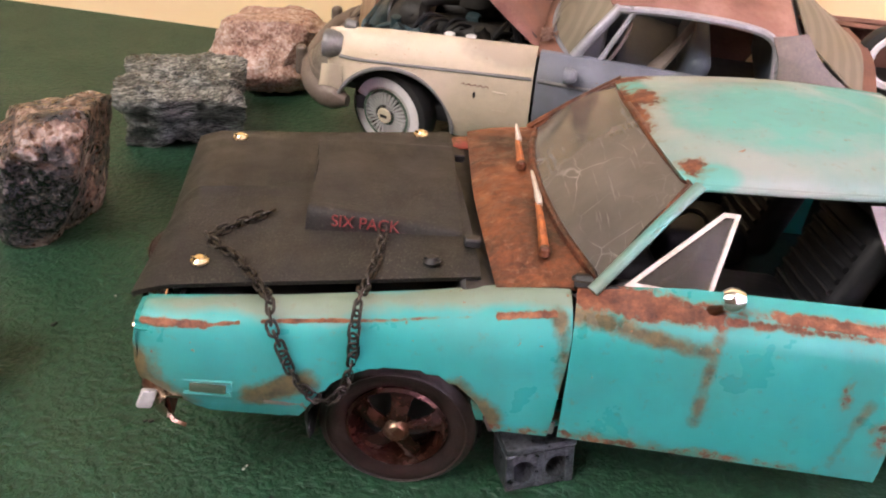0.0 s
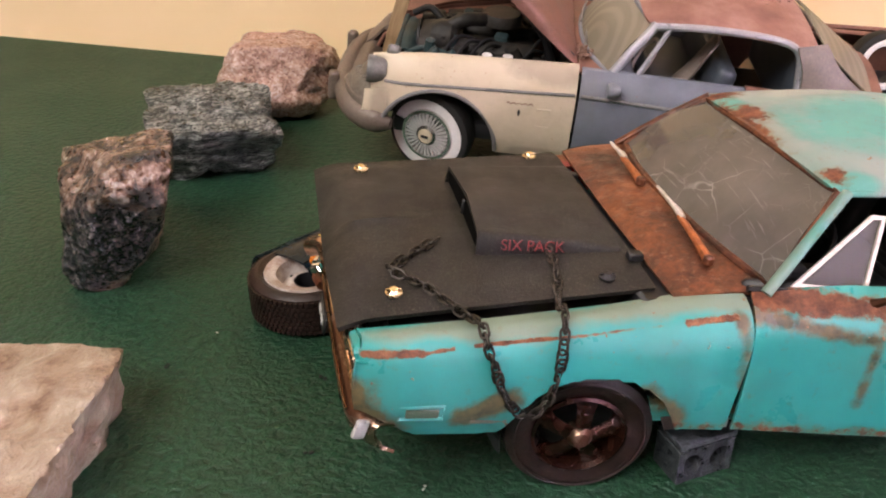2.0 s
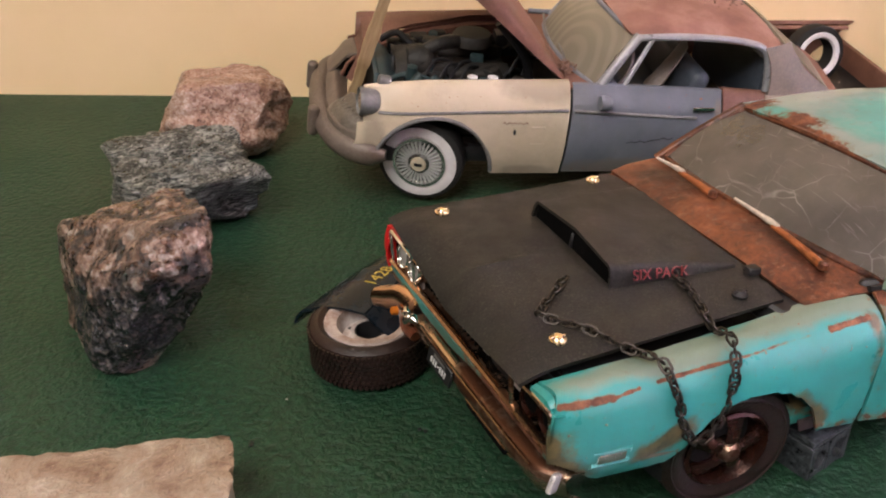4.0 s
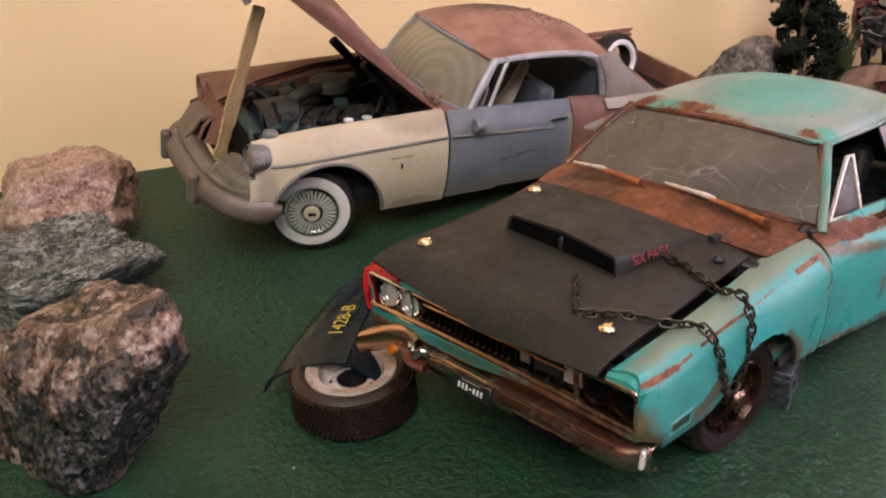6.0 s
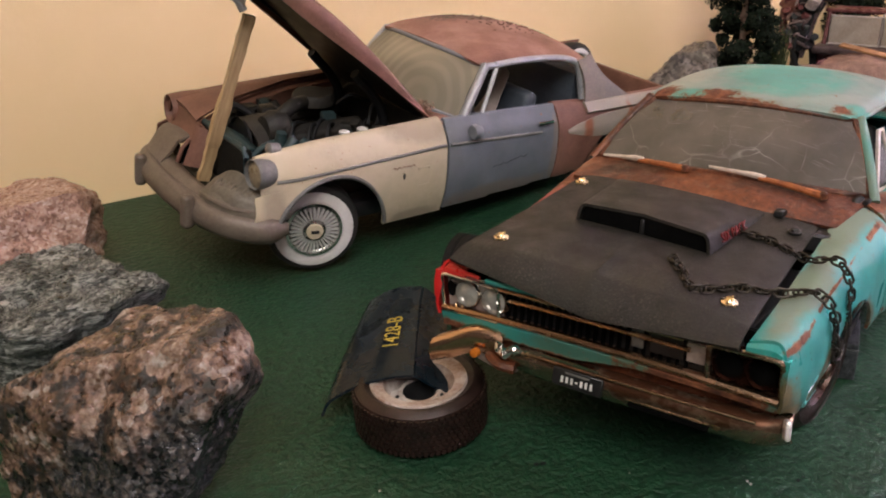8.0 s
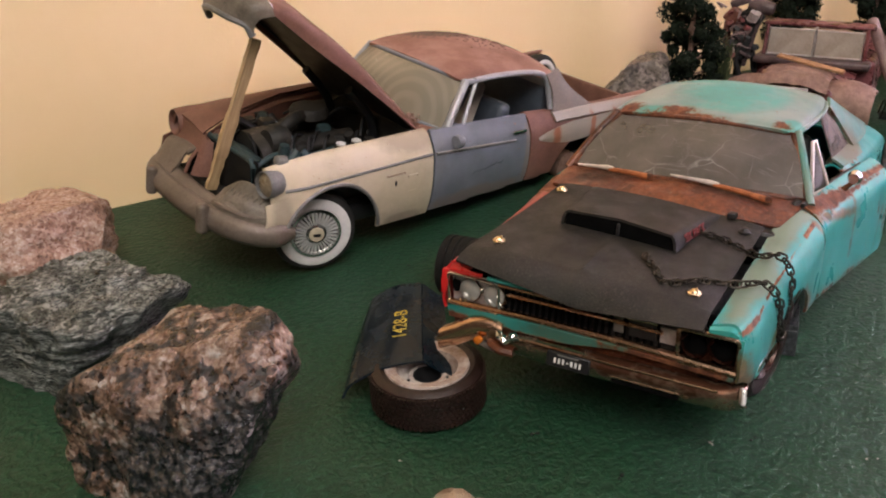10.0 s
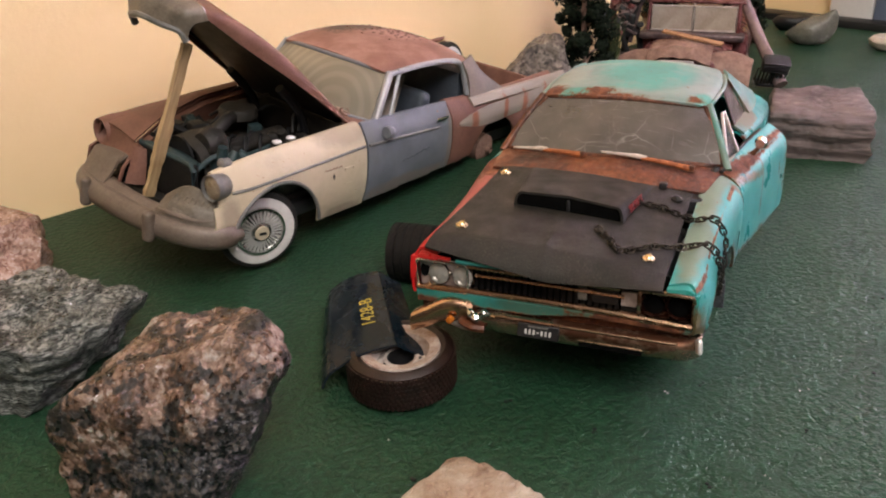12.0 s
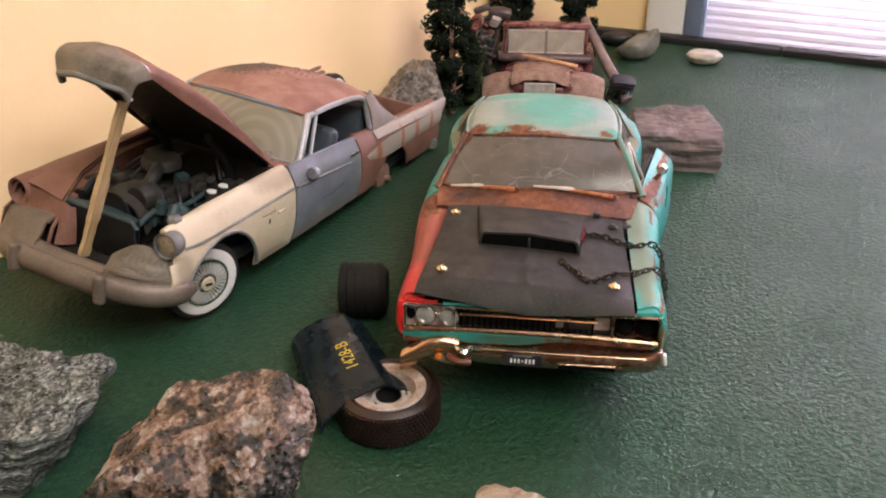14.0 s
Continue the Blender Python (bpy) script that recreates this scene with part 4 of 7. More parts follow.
part("underbody", block(0.275, 0.080, 0.010, 0.002, 2, (0.088, 0, 0.0285)), MAT_BLACK, car)
part("engine_bay", block(0.066, 0.074, 0.016, 0.002, 2, (-0.022, 0, 0.0330)), MAT_BLACK, car)
part("marker_frame", tube([(-0.0508, -0.0514, 0.0262), (-0.0405, -0.0516, 0.0264), (-0.0405, -0.0517, 0.0302), (-0.0508, -0.0515, 0.0300)], 0.0007, 6, True), MAT_TEAL, car)
part("marker_lamp", block(0.0080, 0.0016, 0.0026, 0.0004, 2, (-0.0456, -0.0516, 0.0282)), MAT_CHROME, car, "chrome-rimmed side marker lamp")
part("primer_patch", sheet([[(x, -0.0512 - 0.0002 + 0.0024 * ((0.026 - z) / 0.004) ** 2 * (z < 0.026), z) for z in np.linspace(0.0212, 0.0260, 6)] for x in np.linspace(-0.0335, -0.0245, 8)], 0.0004), MAT_PILLAR, car, "bare grey filler patch")
part("primer_patch", sheet([[(x, -0.0547, z) for z in np.linspace(0.0252, 0.0285, 5)] for x in np.linspace(0.0195, 0.032, 8)], 0.0004), MAT_DULLTRIM, car, "bare grey filler patch")

part("bare_patch", sheet([[(0.0164, -0.0502, 0.0245), (0.0326, -0.0502, 0.0256)], [(0.0183, -0.0502, 0.0207), (0.0278, -0.0502, 0.0219)]], 0.0006), MAT_PURPLE, car, "bare grey metal patch at the sill")
# cowl, windshield and roof
part("cowl", ruled([[(0.0150, -0.0415, 0.0545), (0.0138, -0.020, 0.0560), (0.0132, 0.0, 0.0568), (0.0138, 0.020, 0.0570), (0.0150, 0.0455, 0.0570)],
                    [(0.0245, -0.0440, 0.0575), (0.0200, -0.020, 0.0598), (0.0190, 0, 0.0600), (0.0200, 0.020, 0.0598), (0.0235, 0.0465, 0.0590)],
                    [(0.0365, -0.0472, 0.0606), (0.0310, -0.022, 0.0618), (0.0290, 0, 0.0622), (0.0310, 0.022, 0.0618), (0.0365, 0.0472, 0.0606)]], 16, 30, 0.001), MAT_RUST, car, "rusted bare cowl panel")
part("cowl_channel", block(0.010, 0.084, 0.006, 0.001, 1, (0.0125, 0, 0.0505)), MAT_BLACK, car)
for y in (-0.026, 0.024):
    part("hinge", block(0.004, 0.0030, 0.0022, 0.0004, 1, (0.0105, y, 0.0572)), MAT_BLACK, car)
WB = [(0.0365, -0.0462, 0.0608), (0.0315, -0.024, 0.0618), (0.0297, 0, 0.0622), (0.0315, 0.024, 0.0618), (0.0365, 0.0462, 0.0608)]
WT = [(0.0545, -0.0350, 0.0815), (0.0520, -0.018, 0.0830), (0.0512, 0, 0.0836), (0.0520, 0.018, 0.0830), (0.0545, 0.0340, 0.0818)]
WM = [tuple((np.array(a) + np.array(b)) / 2 + np.array((-0.0012, 0, 0.0012))) for a, b in zip(WB, WT)]
glass = part("windshield", ruled([WB, WM, WT], 14, 26, 0.0006), MAT_CRACK, car, "dirty windshield crazed with white cracks")
part("windshield_frame", tube(np.vstack([catmull(WB, 24), catmull(WT, 24)[::-1]]), 0.0011, 8, True), MAT_RUST, car, "rusty windshield surround")
for s in (-1, 1):
    part("pillar", tube(catmull([(0.0345, s * 0.0480, 0.0600), (0.0455, s * 0.0422, 0.0720), (0.0560, s * 0.0364, 0.0824)], 14), 0.0015, 10, False, 0.8), MAT_SAIL if s < 0 else MAT_RUST, car)
ROOFX = [(0.0525, 0.0352, 0.0822, 0.0842), (0.060, 0.0366, 0.0838, 0.0872), (0.085, 0.0376, 0.0858, 0.0916), (0.108, 0.0370, 0.0872, 0.0932), (0.131, 0.0346, 0.0878, 0.0922)]
rows = []
for x, w, e, c in ROOFX:
    rows.append([(x + 0.0025, -w, e - 0.0010), (x, -w * 0.9, e + (c - e) * 0.35), (x - 0.0015, -w * 0.5, e + (c - e) * 0.86), (x - 0.002, 0, c), (x - 0.0015, w * 0.5, e + (c - e) * 0.86), (x, w * 0.9, e + (c - e) * 0.35), (x + 0.0025, w, e - 0.0010)])
part("roof", ruled(rows, 30, 36, 0.0012), MAT_TEALROOF, car, "teal roof bleached grey with a rust patch")
for s in (-1, 1):
    part("drip_rail", tube(catmull([(0.056, s * 0.0366, 0.0822), (0.085, s * 0.0386, 0.0846), (0.108, s * 0.0380, 0.0860), (0.126, s * 0.0358, 0.0868)], 20), 0.0009, 8), MAT_TEALROOF, car)
    part("sail_panel", ruled([[(0.1125, s * 0.0380, 0.0862), (0.122, s * 0.0368, 0.0874), (0.134, s * 0.0345, 0.0880)],
                              [(0.1220, s * 0.0428, 0.0780), (0.140, s * 0.0432, 0.0800), (0.157, s * 0.0405, 0.0800)],
                              [(0.1290, s * 0.0490, 0.0680), (0.155, s * 0.0505, 0.0705), (0.185, s * 0.0470, 0.0715)]], 14, 14, 0.0012 * s), MAT_SAIL, car, "teal rear pillar stained with rust")
    part("quarter_panel_upper", ruled([[(0.1066, s * 0.0440, 0.0650), (0.118, s * 0.0450, 0.0672), (0.132, s * 0.0480, 0.0695)], [(0.1066, s * 0.0470, 0.0634), (0.118, s * 0.0485, 0.0650), (0.132, s * 0.0508, 0.0680)], [(0.1066, s * 0.0490, 0.0620), (0.118, s * 0.0508, 0.0632), (0.132, s * 0.0530, 0.0655)]], 8, 10, 0.0010 * s), MAT_SAIL, car)
    part("quarter_window", sheet([[(0.0945, s * 0.0388, 0.0835), (0.1130, s * 0.0384, 0.0850)], [(0.1000, s * 0.0420, 0.0745), (0.1215, s * 0.0425, 0.0780)], [(0.1060, s * 0.0445, 0.0660), (0.1285, s * 0.0475, 0.0695)]], 0.0006), MAT_QUARTERGLASS, car, "quarter window coloured grey-pink for the wall's reflection")
part("rear_window", ruled([[(0.133, -0.033, 0.0878), (0.131, 0, 0.0915), (0.133, 0.033, 0.0878)], [(0.170, -0.041, 0.0705), (0.172, 0, 0.0718), (0.170, 0.041, 0.0705)]], 8, 14, 0.0006), MAT_PANE, car)
part("trunk_lid", ruled([[(0.168, -0.042, 0.0702), (0.170, 0, 0.0716), (0.168, 0.042, 0.0702)], [(0.205, -0.042, 0.0682), (0.207, 0, 0.0694), (0.205, 0.042, 0.0682)], [(0.229, -0.042, 0.0622), (0.231, 0, 0.0632), (0.229, 0.042, 0.0622)]], 14, 14, 0.001), MAT_TEAL, car)
part("tail_panel", block(0.003, 0.096, 0.038, 0.001, 2, (0.2295, 0, 0.0430)), MAT_TEAL, car)
part("bumper", tube([(0.228, -0.050, 0.031), (0.234, -0.044, 0.031), (0.236, 0, 0.031), (0.234, 0.044, 0.031), (0.228, 0.050, 0.031)], 0.0032, 10), MAT_OLDCHROME, car)

# wipers
for pts in ([(0.0258, -0.0345, 0.0612), (0.0268, -0.018, 0.0632), (0.0275, 0.0025, 0.0640)], [(0.0262, 0.010, 0.0628), (0.0272, 0.024, 0.0632), (0.0288, 0.0410, 0.0622)]):
    c = catmull(pts, 21)
    wiper = part("wiper", tube(c[:13], np.linspace(0.0013, 0.0008, 13), 8), MAT_ORANGERUST, car, "rust-orange wiper arm")
    part("blade", tube(c[11:] + np.array((0.0002, 0, 0.0006)), [0.0007, 0.0009, 0.0010, 0.0008, 0.0007, 0.0007, 0.0006, 0.0006, 0.0005, 0.0004], 8), MAT_VENT, wiper, "pale bare-metal wiper end")
    part("pivot", lathe([(0.0014, -0.0008), (0.0014, 0.0008), (0.0008, 0.0014), (0, 0.0014)], 14, "z"), MAT_RUST, wiper, "", pose(*pts[0]))

# door furniture
vent = part("vent_window", sheet_frame([(0.0462, -0.0452, 0.0606), (0.0655, -0.0358, 0.0764), (0.0690, -0.0360, 0.0764), (0.0648, -0.0450, 0.0596)], 0.0010, 0.0010), MAT_VENT, door, "narrow off-white triangular vent window frame", None, 30, False)
part("pane", sheet([[(0.0472, -0.0450, 0.0607), (0.0656, -0.0360, 0.0758)], [(0.0642, -0.0449, 0.0599), (0.0684, -0.0362, 0.0758)]], 0.0004), MAT_CLEAR, vent)
part("sill_strip", tube([(0.0355, -0.0462, 0.0600), (0.0700, -0.0468, 0.0600), (0.1050, -0.0468, 0.0602)], 0.0009, 6), MAT_BLACK, door, "black window seal")
mirror = part("mirror", lathe([(0.0, -0.0022), (0.0026, -0.0022), (0.0036, -0.0004), (0.0034, 0.0012), (0.0022, 0.0030), (0, 0.0036)], 22, "x"), MAT_CHROME, door, "chrome door mirror", pose(0.0672, -0.0530, 0.0648, 0, -8, 0) @ Matrix.Diagonal((0.85, 0.75, 0.80, 1)))
part("stalk", tube([(-0.004, 0.0040, -0.0058), (-0.002, 0.0022, -0.0040), (0, 0.0, -0.0016)], [0.0018, 0.0012, 0.0012], 8), MAT_OLDCHROME, mirror)
# Small black discs stand in for the shade inside the handle holes.
for x in (0.0932, 0.1012):
    part("handle_hole", lathe([(0.0011, -0.0004), (0.0009, 0.0004), (0, 0.0004)], 14), MAT_BLACK, door, "", pose(x, -0.0516, 0.0526))
part("door_shell", block(0.070, 0.003, 0.030, 0.001, 1, (0.070, -0.0432, 0.0460)), MAT_BLACK, door)

# cabin
part("door_lining", block(0.070, 0.0030, 0.030, 0.001, 1, (0.070, 0.0432, 0.0470)), MAT_BLACK, car)
part("cabin_floor", block(0.125, 0.082, 0.006, 0.001, 1, (0.098, 0, 0.0345)), MAT_BLACK, car)
part("dashboard", block(0.012, 0.080, 0.012, 0.003, 3, (0.0470, 0, 0.0565)), MAT_BLACK, car)
part("steering_wheel", tube([(0.0105 * math.cos(a) * 0.5 + 0.0615, -0.0205 + 0.0105 * math.sin(a), 0.0590 + 0.0105 * math.cos(a) * 0.86) for a in np.linspace(0, 2 * math.pi, 28, endpoint=False)], 0.0007, 6, True), MAT_BLACK, car, "black steering wheel rim")


def bucket(y):
    seat = new("seat")
    seat.parent, seat.matrix_basis = car, pose(0.0900, y, 0.0380)
    tagged(seat, "ribbed black vinyl bucket seat")
    part("cushion", block(0.028, 0.027, 0.010, 0.004, 3, (-0.006, 0, 0.006)), MAT_VINYL, seat)
    back = part("backrest", block(0.009, 0.028, 0.032, 0.004, 4), MAT_VINYL, seat, "", pose(0.0135, 0, 0.0210, 0, 14, 0))
    for i in range(7):
        part("rib", tube([(-0.0048, -0.011, -0.010 + i * 0.0034), (-0.0052, 0, -0.010 + i * 0.0034), (-0.0048, 0.011, -0.010 + i * 0.0034)], 0.0009, 8), MAT_VINYL, back)
    part("headrest", block(0.007, 0.016, 0.009, 0.003, 3), MAT_VINYL, seat, "", pose(0.0185, 0, 0.0400, 0, 12, 0))


bucket(-0.0215)
bucket(0.0215)
part("rear_seat", block(0.016, 0.076, 0.026, 0.004, 3, (0.1350, 0, 0.0500)), MAT_VINYL, car)

# hood, lying loose and slightly askew
hood = new("hood")
hood.parent = car
tagged(hood, "matte black loose hood with a scoop")


def hood_z(x, y):
    u = (x + 0.066) / 0.0765
    z = 0.0465 + u * (0.0573 - 0.0465) + 0.0600 * y
    z += 0.0012 * (1 - (y / 0.04) ** 2) + 0.0011 * math.exp(-((y - 0.002) / 0.0011) ** 2) * max(0, 1 - max(0, u - 0.35) * 6)
    z -= 0.0009 * math.exp(-((abs(y) - 0.040) / 0.004) ** 2)
    return z


rows = []
for x in np.concatenate([np.linspace(0.0090, -0.052, 28), np.linspace(-0.053, -0.0675, 24)]):
    k = max(0.0, (-0.052 - x) / 0.0155)
    u = (x + 0.0675) / 0.0765
    fx = x if k == 0 else -0.052 - 0.0155 * k * (1 - 0.12 * k) + 0.0006 * k ** 8
    row = []
    for y in np.linspace(-0.0382 + 0.0010 * u, 0.0394 + 0.0034 * (1 - u) ** 2, 41):
        back = 0.0031 * u ** 2 * min(max((0.012 - y) / 0.05, 0), 1)
        lip = 0.0392 + (0.160 * y if y > 0 else -0.072 * y)
        w = 0.06 * k + 0.94 * max(0.0, (k - 0.34) / 0.66) ** 1.7
        row.append((fx + back, y, (1 - w) * hood_z(fx, y) + w * lip))
    rows.append(row)
part("hood_skin", sheet(rows, -0.0013), MAT_HOOD, hood, "", None, 50)
SC0, SC1 = -0.0290, 0.0085
rows = []
for x in np.linspace(SC0, SC1, 16):
    u = (x - SC0) / (SC1 - SC0)
    h, y0, y1 = 0.0050 * (1 - u) ** 0.9 + 0.0006, -0.0172 - 0.004 * u, 0.0212 + 0.004 * u
    prof = [(y0 - 0.0012, -0.0006), (y0 - 0.0006, h * 0.6), (y0 + 0.0008, h * 0.95), (y0 + 0.004, h), ((y0 + y1) / 2, h + 0.0004), (y1 - 0.004, h), (y1 - 0.0008, h * 0.95), (y1 + 0.0006, h * 0.6), (y1 + 0.0012, -0.0006)]
    c = catmull(prof, 33)
    if u == 0:
        c0 = c
    rows.append([(x + (0.0012 if u == 0 else 0) * (1 - abs(y - 0.002) / 0.02), y, hood_z(x, min(max(y, -0.04), 0.04)) + z) for y, z in c])
mouth = [(SC0 + 0.0016, y * 0.95 + 0.0001, hood_z(SC0, y) + max(z * 0.86, 0.0)) for y, z in c0]
scoop = part("scoop", sheet(rows, 0.0009), MAT_HOOD, hood, "raised black hood scoop with an open mouth", None, 50)
# A flat dark sheet closes the mouth in place of its inner shade.
part("mouth", sheet([mouth, [(x + 0.0002, y, hood_z(SC0, y) - 0.0002) for x, y, z in mouth]], 0.0008), MAT_SHADEBLACK, scoop, "black sheet for the scoop mouth's inner shade")
part("divider", block(0.0022, 0.0011, 0.0044, 0.0003, 1, (SC0 + 0.0014, 0.002, hood_z(SC0, 0.002) + 0.0022)), MAT_BLACK, scoop)
ang = math.degrees(math.atan2(0.0573 - 0.0462, 0.0765))
lettering("lettering", "SIX PACK", 0.0040, MAT_REDLETTER, scoop, pose(-0.0148, -0.0201, hood_z(-0.0148, -0.0185) + 0.0020, 0, -ang + 5, -6.1) @ pose(0, 0, 0, 72, 0, 0), "faded red capital lettering", 0.0002, 0.98)
for i, (x, y) in enumerate(((-0.052, 0.0341), (0.0002, 0.0352), (-0.0514, -0.0311), (0.0009, -0.0328))):
    pin = part("hood_pin", lathe([(0.0021, 0), (0.0021, 0.0005), (0.0013, 0.0009), (0.0010, 0.0014), (0, 0.0016)], 20, "z"), MAT_GOLD if i < 3 else MAT_BLACK, hood,
               "brass hood pin" if i < 3 else "black hood pin", pose(x, y, hood_z(x, y) + 0.0002, 3.4, -ang, 0))
    part("clip", tube([(-0.0018, 0.0002, 0.0011), (0.0018, -0.0002, 0.0011)], 0.0003, 6), MAT_GOLD if i < 3 else MAT_BLACK, pin)

# grille and nose
grille = new("grille")
grille.parent = car
tagged(grille, "recessed black grille in a rusty chrome surround")


def nose_x(y, z=0.036):
    return -0.0618 - 0.0010 * (1 - (abs(y) / 0.05) ** 2) + (0.040 - z) * 0.20


def band(z, r, y0=-0.0478, y1=0.0475, dx=0.0, n=24, flat=1.0, lift=0.0):
    return tube([(nose_x(y, z) + dx, y, z + lift * (1 - (y / 0.048) ** 2)) for y in np.linspace(y0, y1, n)], r, 8, False, flat)


def face(y0, y1, z0, z1, dx, n=16, thick=0.0008):
    return sheet([[(nose_x(y, z) + dx, y, z) for y in np.linspace(y0, y1, n)] for z in np.linspace(z0, z1, 4)], thick)


def box_ring(y0, y1, z0, z1, dx, r):
    """A rounded rectangular trim ring on the nose."""
    c, pts = 0.0016, []
    for cy, cz, a0 in ((y1 - c, z1 - c, 0), (y0 + c, z1 - c, 90), (y0 + c, z0 + c, 180), (y1 - c, z0 + c, 270)):
        for a in np.linspace(a0, a0 + 90, 5):
            y, z = cy + c * math.cos(radians(a)), cz + c * math.sin(radians(a))
            pts.append((nose_x(y, z) + dx, y, z))
    return tube(pts, r, 8, True)


# Backing and bars are coloured near-black to carry the recess shade.
part("backing", face(-0.0475, 0.0475, 0.0275, 0.0430, 0.0085, 20, 0.0012), MAT_SHADEBLACK, grille)
part("floor_plate", sheet([[(nose_x(y, 0.0288) + d, y, 0.0288 + d * 0.15) for y in np.linspace(-0.0475, 0.0475, 20)] for d in (0.0004, 0.004, 0.0085)], 0.0006), MAT_OLDCHROME, grille)
part("upper_trim", band(0.0396, 0.0006, -0.0245, 0.0285, 0.0004), MAT_COPPER, grille)
part("teal_lip", band(0.0412, 0.0007, 0.004, 0.032, 0.0002), MAT_TEAL, grille)
part("middle_bar", band(0.0350, 0.0007, -0.0255, 0.0280, 0.0030, 24, 1.0, 0.0010), MAT_COPPER, grille)
part("lower_trim", band(0.0292, 0.0013, -0.0478, 0.0475, 0.0, 30, 0.8, 0.0016), MAT_COPPER, grille, "copper-stained chrome lower trim")
for i in range(24):
    y = -0.0240 + i * 0.052 / 23
    part("grille_bar", block(0.0016, 0.0005, 0.0100, 0, 1, (nose_x(y) + 0.0060, y, 0.0345)), MAT_SHADEBLACK, grille)
for y0, y1, mm in ((-0.0130, -0.0100, MAT_DULLTRIM), (-0.0300, -0.0245, MAT_TIN)):
    part("grille_insert", face(y0, y1, 0.0322, 0.0375, 0.0034, 4), mm, grille, "scuffed grille insert")
part("insert_gap", face(-0.0235, -0.0150, 0.0320, 0.0376, 0.0032, 4), MAT_BLACK, grille)
# Pale tin colour stands in for bright reflections on this silver surround.
bez = part("headlight_bezel", face(0.0283, 0.0470, 0.0292, 0.0396, 0.0024, 8), MAT_TIN, grille, "scuffed silver headlight surround")
part("bezel_ring", box_ring(0.0280, 0.0474, 0.0288, 0.0400, 0.0, 0.0006), MAT_CHROME, bez)
part("empty_hole", lathe([(0.0021, -0.0006), (0.0018, 0.0), (0, 0.0)], 18, "x"), MAT_SHADEBLACK, bez, "", pose(nose_x(0.0447) + 0.0022, 0.0449, 0.0356) @ Matrix.Diagonal((1, 0.8, 1.3, 1)))
for y in (0.0432, 0.0412):
    part("clip", block(0.0012, 0.0009, 0.0012, 0.0003, 1, (nose_x(y) + 0.0016, y, 0.0306)), MAT_GOLD, bez)
box = part("lamp_box", face(-0.0474, -0.0310, 0.0294, 0.0396, 0.0040, 8), MAT_BROWNRIM, grille, "rusty empty lamp box")
part("bezel_ring", box_ring(-0.0480, -0.0308, 0.0288, 0.0402, 0.0, 0.0007), MAT_OLDCHROME, box)
# Empty sockets take a dark rusty brown for the shade under the hood lip.
for y, lit in ((0.0390, 1), (0.0300, 1), (-0.0350, 0), (-0.0430, 0)):
    lamp = part("headlight", lathe([(0.0043, 0.003), (0.0043, -0.0004), (0.0038, -0.0012), (0.0034, -0.0002), (0.0033, 0.002), (0, 0.0024)], 26, "x"), MAT_CHROME if lit else MAT_BROWNRIM, grille,
                "round silver headlight" if lit else "empty rusty headlight socket", pose(nose_x(y) + (0.0016 if lit else 0.0036), y, 0.0352 if lit else 0.0346))
    part("lens" if lit else "hole", lathe([(0.0037, 0.0), (0.0028, -0.0006), (0.0014, -0.0010), (0, -0.0011)], 22, "x"), MAT_LENS if lit else MAT_SHADEBLACK, lamp)
part("fender_lip", tube([(nose_x(y, z) + 0.0010, y, z) for y, z in ((0.0345, 0.0412), (0.0400, 0.0414), (0.0455, 0.0414), (0.0476, 0.0402), (0.0481, 0.036), (0.0481, 0.031), (0.0478, 0.0262))], 0.0007, 8), MAT_RED, car, "red rolled edge round the headlights")
for s, mm in ((-1, MAT_TEAL), (1, MAT_RED)):
    rows = []
    for y in np.linspace(0.0392, 0.0492, 10):
        p = side_profile(-0.0618, 0.0396)
        zt = float(np.interp(y, p[:30, 0], p[:30, 1])) - 0.0002
        xt = -0.0618 + 0.0022 * ((zt - 0.035) / 0.010) ** 2 + 0.0001
        rows.append([(xt, s * y, zt), ((xt + nose_x(y, 0.0408)) / 2 - 0.0003, s * y, (zt + 0.0408) / 2), (nose_x(y, 0.0404) + 0.0002, s * y, 0.0404), (nose_x(y, 0.0404) + 0.003, s * y, 0.0402)])
    part("fender_cap", sheet(rows, 0.0006), mm, car)
rows = []
for y in np.linspace(-0.0478, 0.0480, 36):
    up = 0.0280 + 0.0014 * (1 - (y / 0.048) ** 2)
    lo = up - 0.0048 + 0.0032 * min(max((0.006 - y) / 0.018, 0), 1)
    rows.append([(nose_x(y, z) + 0.0002 + 0.0008 * (up - z) / 0.005, y, z) for z in np.linspace(up, lo, 5)])
part("valance", sheet(rows, -0.0008), MAT_VALANCE, car, "teal valance strip under the grille")
part("lower_valance", face(-0.0470, 0.0470, 0.0150, 0.0272, 0.0022, 24), MAT_RUST, car, "rusted lower valance")
# front bumper: one end torn loose, bent forward and down
SECT = ((0.0042, 0.0046), (0.0008, 0.0043), (-0.0008, 0.0028), (-0.0012, 0.0004), (-0.0004, -0.0016), (0.0004, -0.0034), (0.0030, -0.0046))
rows = []
for y in np.linspace(-0.0508, 0.0250, 40):
    end = min(max(0.0, (-y - 0.0435) / 0.0073), 1)
    z = 0.0193 - 0.0006 * (1 - (y / 0.05) ** 2)
    k = 0.97 - 0.25 * min(max((y - 0.015) / 0.010, 0), 1)
    rows.append([(nose_x(y, z + dz) + dx - 0.0024 + 0.0056 * end ** 2, y, z + 0.0006 + dz * k) for dx, dz in SECT])
bumper = part("bumper", sheet(rows, 0.0009), MAT_OLDCHROME, car, "rust-stained chrome bumper torn at one end", None, 60)
rows = []
